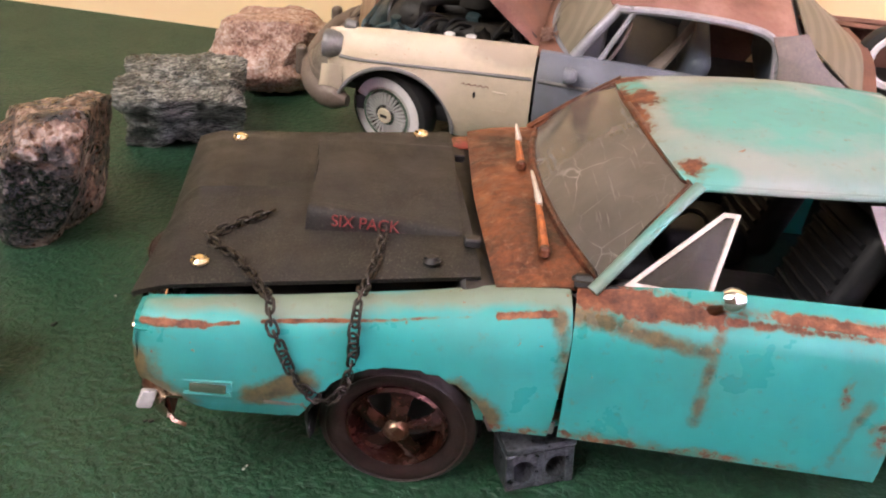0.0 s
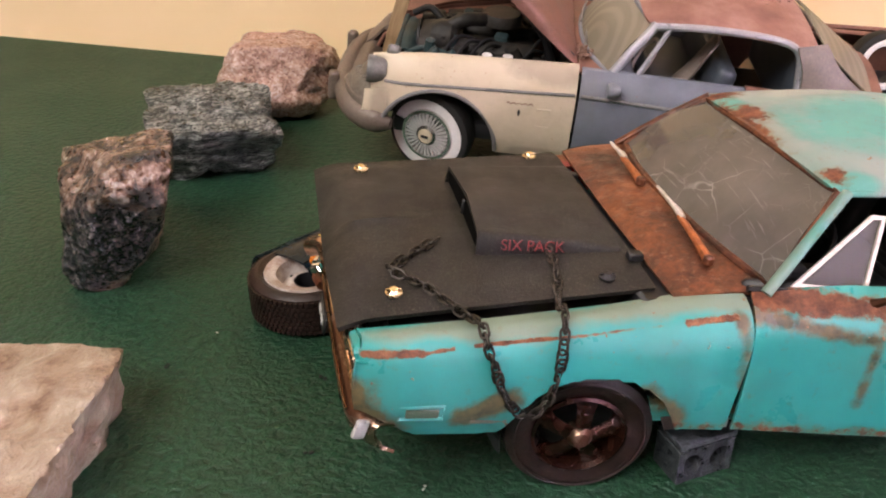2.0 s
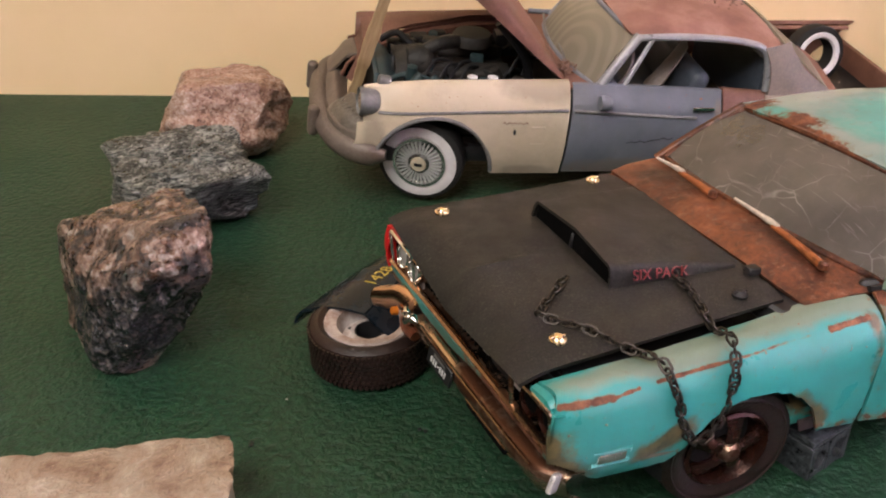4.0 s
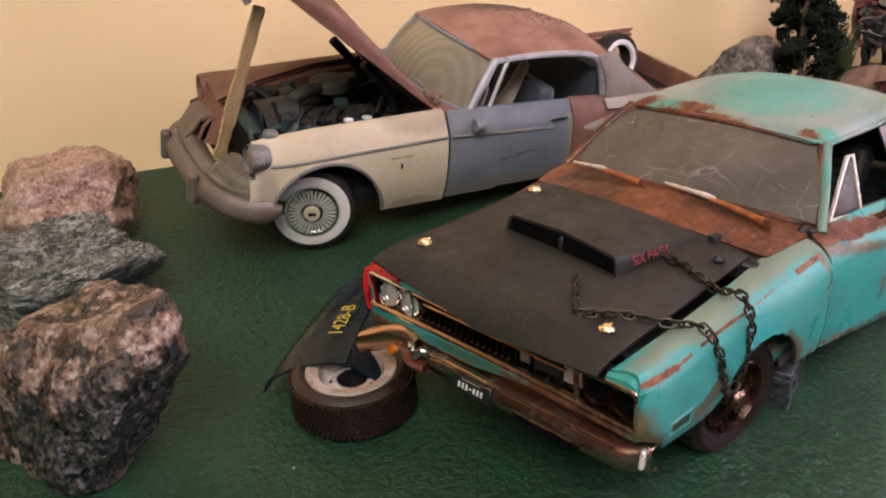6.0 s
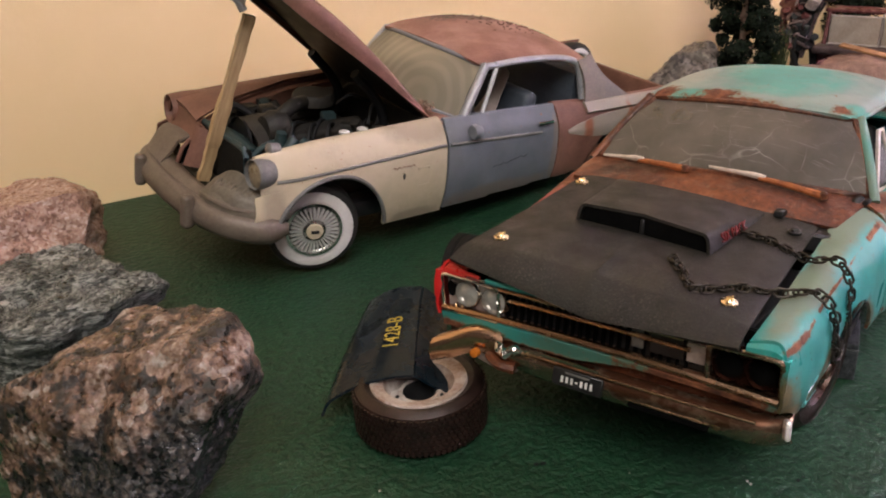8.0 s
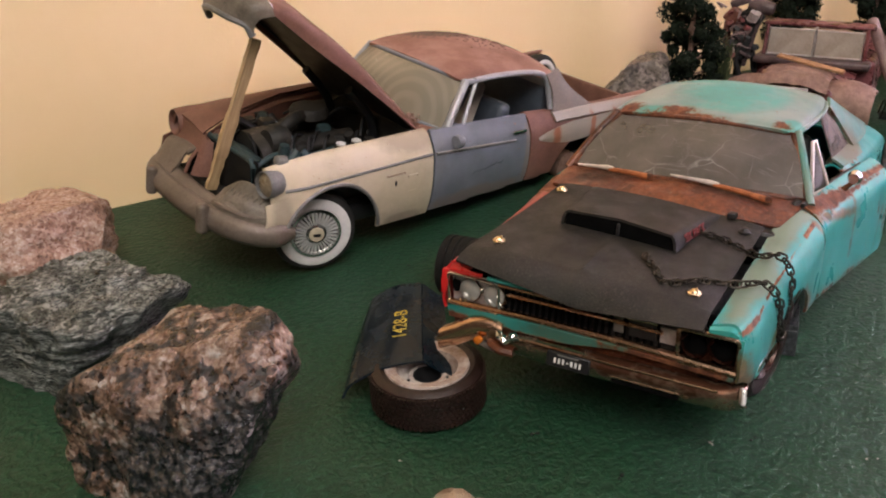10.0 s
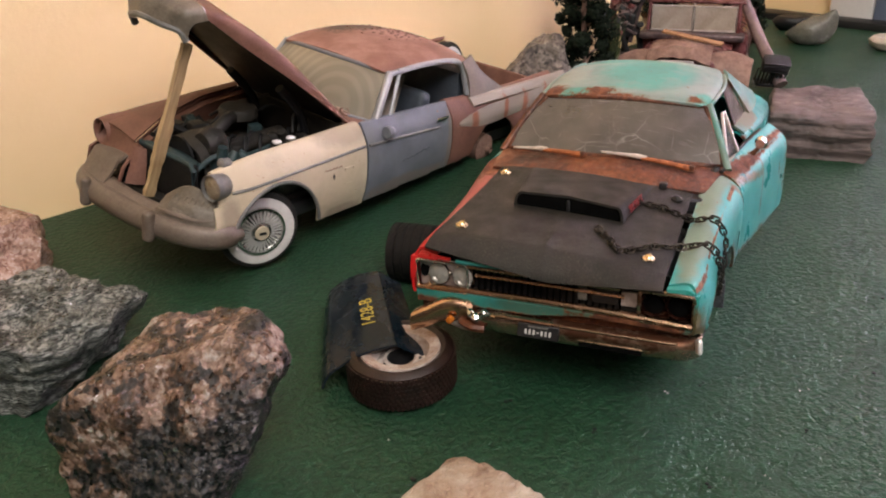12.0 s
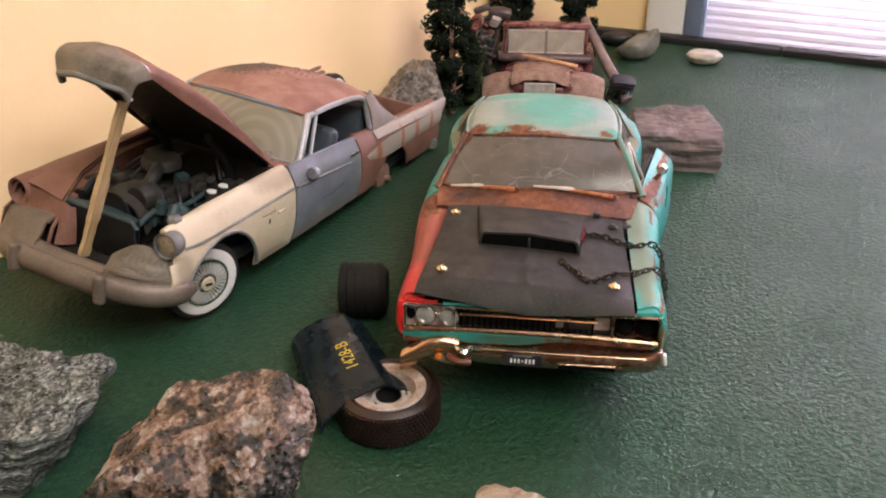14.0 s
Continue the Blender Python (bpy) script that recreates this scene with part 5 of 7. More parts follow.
for y in np.linspace(0.0262, 0.0480, 22):
    u = (y - 0.0262) / 0.0218
    z = 0.0212 + 0.0016 * math.sin(math.pi * min(u * 1.3, 1)) - 0.0048 * u ** 2.4
    x = nose_x(y, 0.022) - 0.0022 - 0.0044 * u ** 1.6
    rows.append([(x + dx * 0.9, y, z + dz * (1.04 - 0.18 * u ** 3)) for dx, dz in SECT])
part("bent_end", sheet(rows, 0.0009), MAT_COPPER, bumper, "copper-coloured bent bumper end", None, 60)
part("torn_edge", tube(catmull([(nose_x(0.027) - 0.0012, 0.0272, 0.0243), (nose_x(0.024) - 0.0022, 0.0240, 0.0222), (nose_x(0.021) - 0.0016, 0.0212, 0.0240), (nose_x(0.018) - 0.0012, 0.0188, 0.0236)], 14), [0.0006, 0.0012, 0.0016, 0.0010, 0.0013, 0.0018, 0.0014, 0.0010, 0.0011, 0.0015, 0.0013, 0.0009, 0.0007, 0.0004], 8), MAT_CHROME, bumper, "bright torn metal")
part("bracket", tube(catmull([(nose_x(0.03) + 0.001, 0.0300, 0.0190), (nose_x(0.026) - 0.0006, 0.0258, 0.0180), (nose_x(0.022) + 0.0004, 0.0215, 0.0176)], 10), 0.0022, 8, False, 0.8), MAT_RUST, bumper)
part("fog_lamp", lathe([(0, -0.0010), (0.0040, -0.0008), (0.0062, -0.0002), (0.0066, 0.0006), (0, 0.0012)], 28, "x"), MAT_TIN, bumper, "scuffed silver lamp under the bumper", pose(nose_x(0.03, 0.0165) - 0.0004, 0.0300, 0.0160, 8, -20, 0) @ Matrix.Diagonal((1, 1.15, 0.36, 1)))
part("slot", block(0.0016, 0.0210, 0.0020, 0.0004, 1, (nose_x(-0.0225, 0.0178) - 0.0026, -0.0225, 0.0178)), MAT_SHADEBLACK, bumper)
part("slot_trim", tube([(nose_x(y, 0.0190) - 0.0032, y, 0.0191) for y in np.linspace(-0.0330, -0.0120, 14)], 0.0004, 6), MAT_COPPER, bumper)
# Thin copper bar drawn for the highlight line along the bumper's upper edge.
part("crease", tube([(nose_x(y, 0.0238) - 0.0030, y, 0.0234) for y in np.linspace(-0.0440, 0.0180, 20)], 0.0004, 6), MAT_COPPER, bumper)
for y, x, z in ((-0.0348, -0.0016, 0.0192), (0.0335, -0.0050, 0.0196)):
    part("indicator", lathe([(0.0014, 0.0014), (0.0013, -0.0003), (0.0007, -0.0007), (0, -0.0008)], 18, "x"), MAT_AMBER if y > 0 else MAT_COPPER, bumper, "amber indicator lens" if y > 0 else "copper-toned round lamp", pose(nose_x(y, z) - 0.0010 + x, y, z))
part("bumper_tip", block(0.0036, 0.0016, 0.0050, 0.0007, 2), MAT_LITCHROME, bumper, "bright cut end of the bumper", pose(-0.0590, -0.0505, 0.0226, 0, 18, 24))
plate = part("licence_plate", block(0.0010, 0.0145, 0.0050, 0.0003, 1, (0, 0, 0)), MAT_PLATE, bumper, "black licence plate with white marks", pose(nose_x(0, 0.020) - 0.0044, 0.0016, 0.0204, 0, 6, 0))
for i in range(7):
    part("plate_bar", boxvf(0.0002, 0.0007, 0.0017 if i != 3 else 0.0004, (-0.0006, 0.0042 - i * 0.0014, -0.0003)), MAT_PLATEWHITE, plate)
part("plate_bar", boxvf(0.0002, 0.0070, 0.0005, (-0.0006, 0, 0.0016)), MAT_DULLTRIM, plate)

five_spoke(car, pose(-0.0018, -0.0410, 0.0172, 3, 0, -8), -1)


# ---- the chain over the hood ----


def chain_path():
    P = [(-0.0386, -0.0116), (-0.0454, -0.0170), (-0.0510, -0.0220), (-0.0480, -0.0260), (-0.0435, -0.0307), (-0.0370, -0.0400)]
    pts = [(x, y, hood_z(x, y) + 0.0009) for x, y in P]
    pts += [(-0.0340, -0.0470, 0.0492), (-0.0330, -0.0512, 0.0462), (-0.0305, -0.0526, 0.0410), (-0.0278, -0.0528, 0.0350), (-0.0240, -0.0526, 0.0298), (-0.0198, -0.0524, 0.0276),
            (-0.0165, -0.0526, 0.0310), (-0.0152, -0.0528, 0.0400), (-0.0155, -0.0524, 0.0470), (-0.0150, -0.0480, 0.0530), (-0.0135, -0.0400, hood_z(-0.0135, -0.04) + 0.0009)]
    pts += [(x, y, hood_z(x, y) + 0.0009) for x, y in ((-0.0113, -0.0300), (-0.0105, -0.0215), (-0.0125, -0.0190), (-0.0155, -0.0200))]
    return catmull(pts, 400)


chain = thing("chain", "blackened steel chain draped over the hood and fender", "chain", CAR)
p = chain_path()
d = np.concatenate([[0], np.cumsum(np.linalg.norm(np.diff(p, axis=0), axis=1))])
STEP = 0.00245
ring = [(0.0011 * math.cos(a) + (0.00075 if math.cos(a) > 0 else -0.00075), 0.0011 * math.sin(a), 0) for a in np.linspace(0, 2 * math.pi, 18, endpoint=False)]
link = as_mesh("link", tube(ring, 0.00036, 6, True), MAT_CHAIN)
for i in range(int(d[-1] / STEP)):
    s = i * STEP
    c = np.array([np.interp(s, d, p[:, k]) for k in range(3)])
    e = np.array([np.interp(s + 0.001, d, p[:, k]) for k in range(3)])
    q = Vector(e - c).to_track_quat("X", "Z").to_matrix().to_4x4()
    share("link", link, chain, Matrix.Translation(c) @ q @ Matrix.Rotation(radians(35 + 90 * (i % 2) + 25 * math.sin(i * 1.7)), 4, "X"))

# ---- things round the car ----
blockm = pose(-0.0494, -0.0462, 0.0055, 0, 0, 10) @ Matrix.Diagonal((0.88, 0.88, 0.88, 1))
cinder = thing("cinder_block", "dark grey hollow concrete block under the sill", "block", blockm)
W, D, H = 0.0195, 0.0120, 0.0125
for x in (-W / 2 + 0.0012, 0, W / 2 - 0.0012):
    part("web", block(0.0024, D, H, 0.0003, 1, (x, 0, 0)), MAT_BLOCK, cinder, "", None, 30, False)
for x in (-0.00488, 0.00488):
    V, F = [], []
    n = 20
    for y in (-D / 2 + 0.0003, D / 2 - 0.0003):
        for k in range(n):
            a = 2 * math.pi * k / n + math.pi / 4
            c, s_ = math.cos(a), math.sin(a)
            q = max(abs(c), abs(s_))
            V.append((x + 0.0033 * c, y, 0.0038 * s_))
            V.append((x + 0.0038 * c / q, y, 0.0060 * s_ / q))
    for k in range(n):
        j2 = (k + 1) % n
        F += [(2 * k, 2 * k + 1, 2 * j2 + 1, 2 * j2), (2 * n + 2 * k, 2 * n + 2 * j2, 2 * n + 2 * j2 + 1, 2 * n + 2 * k + 1), (2 * k, 2 * j2, 2 * n + 2 * j2, 2 * n + 2 * k), (2 * k + 1, 2 * n + 2 * k + 1, 2 * n + 2 * j2 + 1, 2 * j2 + 1)]
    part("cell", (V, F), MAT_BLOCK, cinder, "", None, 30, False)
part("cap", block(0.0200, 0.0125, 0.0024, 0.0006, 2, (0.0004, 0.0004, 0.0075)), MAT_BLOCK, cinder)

spare = thing("spare_wheel", "loose brown tyre with chalky white rim lying flat", "wheel", pose(-0.1440, 0.0532, 0.0082, 90, 0, 0))
part("tyre", lathe(tyre_profile(0.0200, 0.0160, 0.0140), 56), MAT_RUSTRUBBER, spare, "dark red-brown tyre with block tread")
part("tread", tread(0.0200, 0.0160), MAT_RUSTRUBBER, spare)
rim = part("rim", lathe([(0.0142, -0.006), (0.0150, 0.0068), (0.0146, 0.0076), (0.0128, 0.0070), (0.0108, 0.0064), (0.0100, 0.0040), (0.0092, 0.0012), (0.0074, 0.0020), (0.0064, 0.0032), (0.0052, 0.0030), (0.0049, -0.0040), (0.0, -0.0042)], 48), MAT_WHITERIM, spare, "chalky white rim stained with rust")
# Black cup and discs carry the shade of the hub and bolt holes.
part("hub_hole", lathe([(0.0051, 0.0031), (0.0047, 0.0030), (0.0046, -0.0036), (0.0, -0.0034)], 24), MAT_BLACK, rim)
for i in range(5):
    a = 2 * math.pi * i / 5
    part("bolt_hole", lathe([(0.0008, 0), (0.0006, 0.0003), (0, 0.0003)], 10), MAT_BLACK, rim, "", pose(0.0069 * math.cos(a), 0.0026, 0.0069 * math.sin(a)))

# navy body panel leaning on the wheel
fr = thing("car_panel", "glossy navy car panel marked 1428-B in yellow, leaning on the wheel", "panel")
A0, B0, C0, D0 = (np.array(v) for v in ((-0.1640, 0.0760, 0.0085), (-0.1400, 0.0480, 0.0168), (-0.1010, 0.0750, 0.0215), (-0.1110, 0.1030, 0.0095)))
nrm = np.cross(B0 - A0, D0 - A0)
nrm /= np.linalg.norm(nrm)
rows = []
for u in np.linspace(0, 1, 24):
    row = []
    for w in np.linspace(0, 1, 20):
        q = (A0 * (1 - w) + B0 * w) * (1 - u) + (D0 * (1 - w) + C0 * w) * u
        bulge = 0.0035 * math.sin(math.pi * min(w * 1.1, 1)) + 0.001 * math.sin(math.pi * u)
        lip = -0.0075 * max(0, (w - 0.79) / 0.21) - 0.003 * max(0, (0.10 - w) / 0.1) ** 1.5
        row.append(q + nrm * (bulge + lip) * (1 if nrm[2] > 0 else -1))
    rows.append(row)
part("panel_skin", sheet([r[:16] for r in rows], 0.0009), MAT_NAVY, fr, "", None, 45)
part("flange", sheet([r[15:] for r in rows], 0.0009), MAT_NAVY, fr, "folded edge of the panel", None, 45)
q = rows[10][11]
ex = Vector(rows[13][11] - rows[7][11]).normalized()
ey = Vector(rows[10][9] - rows[10][13]).normalized()
ez = ex.cross(ey).normalized()
ey = ez.cross(ex)
if ez.z < 0:
    ey, ez = -ey, -ez
mt = Matrix((ex, ey, ez)).transposed().to_4x4()
mt.translation = Vector(q) + ez * 0.0007
lettering("lettering", "1428-B", 0.0074, MAT_YELLOWPAINT, fr, mt, "yellow hand-painted number", 0.0002, 0.82)

# ---- rocks ----
G0 = (-0.2065, 0.0985, 0.0)
granite = [((0, 0, 0.0265), (-0.06, 0.16, 1)), ((0.014, 0.038, 0.004), (0.05, 0.62, 0.72)), ((0, -0.028, 0.0), (0.16, -0.87, -0.42)), ((0.0165, 0, 0.010), (0.94, 0.05, -0.26)), ((0.0215, -0.024, 0.020), (0.75, -0.45, 0.30)),
           ((-0.0245, 0, 0.0), (-0.97, -0.12, 0.12)), ((-0.0120, -0.01, 0.020), (-0.66, -0.22, 0.70)), ((-0.020, -0.020, 0.0), (-0.66, -0.70, -0.05)), ((0.0085, -0.01, -0.012), (0.78, -0.25, -0.58)), ((0, 0.039, 0), (-0.1, 1, -0.15)), ((0.014, -0.0355, 0.020), (0.35, -0.80, 0.45)), ((0, 0, -0.0262), (0, 0, -1)), ((0.008, 0.03, -0.010), (0.8, 0.5, -0.2))]
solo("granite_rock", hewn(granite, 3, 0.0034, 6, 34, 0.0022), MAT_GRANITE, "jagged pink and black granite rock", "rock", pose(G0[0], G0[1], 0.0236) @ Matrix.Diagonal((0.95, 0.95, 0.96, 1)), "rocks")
schist = [((0, 0, 0.0145), (0.04, -0.03, 1)), ((0.031, -0.012, 0.010), (0.92, 0.22, -0.30)), ((0, -0.031, 0.009), (0.05, -0.80, -0.60)), ((0, -0.0325, 0.006), (0.1, -1, 0.10)), ((-0.029, 0, 0), (-1, 0, 0.06)), ((0, 0.035, 0), (0.1, 1, 0.25)),
          ((-0.024, -0.024, 0), (-0.60, -0.75, -0.20)), ((0.020, 0.026, 0), (0.8, 0.6, 0.1)), ((0, 0, -0.0160), (0, 0, -1)), ((0.024, -0.01, 0.013), (0.55, -0.05, 0.83))]
bm = hewn(schist, 7, 0.0060, 6, 24, 0.0012)
for v in bm.verts:
    w = noise.noise(Vector((v.co.x * 18, v.co.y * 18, v.co.z * 420 + 1.5 * math.sin(v.co.x * 60)))) * 0.0013
    v.co += Vector((v.co.x, v.co.y, 0)).normalized() * w
solo("schist_rock", bm, MAT_SCHIST, "layered grey-green schist rock", "rock", pose(-0.1780, 0.1880, 0.0150), "rocks")
solo("feldspar_rock", rock((0.0335, 0.0300, 0.0232), [(0, 0, 1, 0.75), (1, -0.5, 0.1, 0.8), (0.2, -1, 0.4, 0.75), (-1, -0.1, 0.4, 0.8)], 11, 0.11), MAT_PINK,
     "rough salmon-pink rock near the wall", "rock", pose(-0.1465, 0.2570, -0.001, 0, 0, -20), "rocks")
quartz = [((0, 0, 0.0105), (-0.05, 0.02, 1)), ((0.0375, 0.0330, 0.010), (0.37, 0.93, -0.16)), ((0.0375, 0.0330, 0.010), (0.965, -0.25, -0.18)), ((0.0360, 0.0335, 0.012), (0.8, 0.45, 0.2)), ((0, -0.045, 0), (0.1, -1, 0.3)), ((-0.055, 0, 0), (-1, 0, 0.2)),
          ((-0.012, -0.004, 0.0108), (-0.42, -0.45, 0.80)), ((0, 0, -0.0112), (0, 0, -1))]
solo("quartz_rock", hewn(quartz, 5, 0.0036, 6, 40, 0.0022), MAT_QUARTZ, "cream-white quartz rock with a dark corner", "rock", pose(-0.2345, -0.0205, 0.0100), "rocks")
solo("mottled_rock", rock((0.0270, 0.0255, 0.0250), [(0, 0.35, 1, 0.72), (-1, 0, 0.3, 0.7), (0.2, -1, 0.2, 0.8), (0, 1, 0.9, 0.6)], 17, 0.12, 5), MAT_GREYROCK, "mottled grey-brown rock by the wall", "rock", pose(0.2030, 0.1010, -0.001, 0, 0, 10), "rocks")
log = [((0, 0, 0.0145), (-0.10, 0.03, 1)), ((0.0230, 0, 0), (1, 0.1, 0.1)), ((-0.0215, 0, 0), (-1, 0.08, 0.05)), ((0, 0.0260, 0), (0.05, 1, 0.1)), ((0, -0.0245, 0), (0.12, -1, -0.12)), ((0, 0, -0.0140), (0, 0, -1)), ((-0.016, 0, 0.0125), (-0.6, 0, 0.8))]
bm = hewn(log, 23, 0.0030, 6, 40, 0.0008)
for v in bm.verts:
    g = math.sin(v.co.z * 760 + 2.2 * noise.noise(Vector((v.co.x * 30, v.co.y * 30, 2)))) + 0.6 * noise.noise(Vector((v.co.y * 14, 5, v.co.z * 500)))
    v.co.x += math.copysign(0.0007, v.co.x) * g * min(1, abs(v.co.x) / 0.012)
    if v.co.y < -0.015:
        v.co.y += 0.0045 * noise.noise(Vector((1.5, v.co.x * 40, v.co.z * 190))) - 0.001
solo("petrified_log", bm, MAT_LOG, "grooved piece of petrified wood lying on the mat", "rock", pose(0.1440, -0.0830, 0.0132, 0, 0, 4), "rocks")
bm = rock((0.0150, 0.0200, 0.0120), [(0.3, 1, 0.8, 0.6)], 29, 0.05, 4, 0.004)
for v in bm.verts:
    k = min(max((-v.co.y - 0.002) / 0.016, 0), 1)
    v.co = Vector((v.co.x * (1 - 0.5 * k), v.co.y, v.co.z * (1 + 0.75 * k * k)))
solo("polished_stone", bm, MAT_PEBBLE, "smooth grey-green polished stone", "rock", pose(0.3850, -0.0760, 0), "rocks")
solo("white_stone", rock((0.0100, 0.0150, 0.0075), [(0, 0, 1, 0.6)], 31, 0.10, 4), MAT_WHITESTONE, "small cream-white stone on the mat", "rock", pose(0.3740, -0.1350, 0), "rocks")
solo("dark_stone", rock((0.0090, 0.0150, 0.0080), [(0, 0, 1, 0.6)], 37, 0.12, 3), MAT_BLACKRAIL, "small black stone beside the rail", "rock", pose(0.4300, -0.0600, 0), "rocks")

lt = thing("road_wheel", "wide black tyre standing beside the red fender", "wheel", pose(-0.0690, 0.0790, 0.0128, 0, 0, 6))
part("carcass", lathe(tyre_profile(0.0126, 0.0215, 0.0075), 48), MAT_MATTEBLACK, lt)
for k in range(5):
    part("tread_rib", lathe([(0.0124, -0.0085 + k * 0.0040), (0.0130, -0.0080 + k * 0.0040), (0.0130, -0.0055 + k * 0.0040), (0.0124, -0.0050 + k * 0.0040)], 48), MAT_MATTEBLACK, lt)

# crumbs of dirt and chips of paint scattered over the mat
rng = random.Random(21)
for name, lab, material, spots in (("dirt_crumb", "small dark crumbs of dirt on the mat", MAT_BLACKRAIL, ((-0.112, -0.052), (-0.150, -0.020), (-0.128, -0.088), (-0.165, -0.060), (-0.088, -0.108), (-0.030, -0.112), (-0.190, 0.030), (-0.060, 0.118), (0.060, -0.120), (-0.142, 0.012))),
                                   ("paint_chip", "tiny pale chips of paint on the mat", MAT_TIN, ((-0.135, -0.012), (-0.120, -0.040), (-0.105, -0.085), (-0.175, 0.045), (-0.155, -0.075)))):
    many = []
    for x, y in spots:
        for k in range(2):
            r = rng.uniform(0.0003, 0.0008) if material is MAT_BLACKRAIL else rng.uniform(0.00015, 0.0004)
            c = (x + rng.uniform(-0.002, 0.002), y + rng.uniform(-0.002, 0.002))
            V = [(c[0] + r * rng.uniform(0.6, 1.3) * math.cos(a), c[1] + r * rng.uniform(0.6, 1.3) * math.sin(a), z * r) for z in (-0.2, 0.7) for a in np.linspace(0, 2 * math.pi, 6, endpoint=False)]
            many.append((V, [tuple(range(6, 12))] + [(i, (i + 1) % 6, 6 + (i + 1) % 6, 6 + i) for i in range(6)]))
    solo(name, joined(*many), material, lab, "crumbs", None, "", "stuff", 30, False)


# ---- the two-tone coupe with its hood propped open ----
COUPE = pose(-0.0839, 0.1478, 0.0209, 0, 0, -16.5) @ pose(0, 0, 0, 0, 5, 0) @ pose(0, 0, 0, 6.5, 0, 0) @ pose(0, 0.046, -0.0194)
coupe = thing("coupe", "dusty cream, grey and brown coupe with its hood propped open", "car", COUPE)
CTOP = [(-0.030, 0.0515), (-0.02, 0.0530), (0.0, 0.0545), (0.06, 0.0560), (0.10, 0.0550), (0.13, 0.0540), (0.16, 0.0520), (0.20, 0.0515), (0.24, 0.0525)]


def c_top(x):
    return float(np.interp(x, [a for a, _ in CTOP], [b for _, b in CTOP]))


def c_low(x):
    z = 0.0170 + max(0, x - 0.06) * 0.04 + (max(0, -0.012 - x) * 0.35)
    for ax, w in ((0.0028, 0.0258), (0.172, 0.0215)):
        d = w ** 2 - (x - ax) ** 2
        if d > 0:
            z = max(z, 0.0180 + math.sqrt(d))
    return z


def bay_y(x):
    return float(np.interp(x, (-0.0235, 0.0, 0.030, 0.0605), (0.0175, 0.0290, 0.0378, 0.0395)))


def bay_z(x):
    return c_top(x) + 0.0012 - 0.17 * (0.0435 - bay_y(x))


def c_side(x0, x1, sign, inner, n=60):
    rows = []
    for i in range(n):
        x = x0 + (x1 - x0) * i / (n - 1)
        t = c_top(x)
        k = 0.006 * min(max((-0.008 - x) / 0.022, 0), 1) ** 2
        edge, ez = (inner, t + 0.0008) if inner else (bay_y(x), bay_z(x))
        prof = catmull([(edge, ez), ((edge + 0.0445) / 2, (ez + t + 0.0016) / 2 + 0.0004), (0.0455 - k, t - 0.0008), (0.0490 - k, t - 0.0065), (0.0502 - k, t - 0.012), (0.0508 - k, 0.034), (0.0500 - k, 0.025), (0.0475 - k, 0.016)], 60)
        keep = prof[(prof[:, 1] >= c_low(x))]
        s = np.linspace(0, len(keep) - 1, 26)
        rows.append([(x, sign * a, b) for a, b in zip(np.interp(s, range(len(keep)), keep[:, 0]), np.interp(s, range(len(keep)), keep[:, 1]))])
    return sheet(rows, 0.0010 * (1 if sign < 0 else -1))


fender = part("fender", c_side(-0.0262, 0.0605, -1, 0.0400), MAT_CREAM, coupe, "cream front fender")
part("fender", c_side(-0.0235, 0.0605, 1, 0), MAT_BROWN, coupe, "brown primer front fender")
cdoor = part("door", c_side(0.0617, 0.1290, -1, 0.0440), MAT_GREYDOOR, coupe, "grey primer door")
part("door", c_side(0.0617, 0.1290, 1, 0.0440), MAT_GREY, coupe)
tail_l = part("quarter_panel", c_side(0.1300, 0.2380, -1, 0.0405), MAT_BROWN, coupe, "brown rear quarter with a tail fin")
part("quarter_panel", c_side(0.1300, 0.2380, 1, 0.0405), MAT_BROWN, coupe, "brown rear quarter with a tail fin")
for s in (-1, 1):
    side = tail_l if s < 0 else coupe
    part("fin", ruled([[(0.150, s * 0.0440, 0.0525), (0.19, s * 0.0455, 0.0530), (0.242, s * 0.0475, 0.0535)], [(0.150, s * 0.0455, 0.0535), (0.19, s * 0.0470, 0.0538), (0.246, s * 0.0495, 0.0545)],
                       [(0.150, s * 0.0490, 0.0500), (0.19, s * 0.0495, 0.0500), (0.240, s * 0.0508, 0.0500)]], 12, 16, 0.0010 * s), MAT_FLANK if s < 0 else MAT_BROWN, side)
    part("flank", ruled([[(0.1360, s * 0.0500, 0.0440), (0.16, s * 0.0508, 0.0490), (0.20, s * 0.0510, 0.0500), (0.238, s * 0.0512, 0.0508)], [(0.1360, s * 0.0508, 0.0430), (0.16, s * 0.0518, 0.0430), (0.20, s * 0.0520, 0.0440), (0.238, s * 0.0518, 0.0455)],
                         [(0.1370, s * 0.0508, 0.0420), (0.16, s * 0.0514, 0.0380), (0.20, s * 0.0514, 0.0395), (0.238, s * 0.0512, 0.0410)]], 10, 24, 0.0006 * s), MAT_FLANK, side, "chalky flank streaked with rust")
part("underbody", block(0.255, 0.082, 0.008, 0.002, 2, (0.110, 0, 0.0215)), MAT_BLACK, coupe)
part("arch_trim", tube([(0.0028 + 0.0262 * math.cos(a), -0.0508 - 0.0004 * math.sin(a), 0.0180 + 0.0262 * math.sin(a)) for a in np.linspace(0.03, 2.95, 30)], 0.0009, 8), MAT_DULLTRIM, fender, "grey wheel-arch lip")
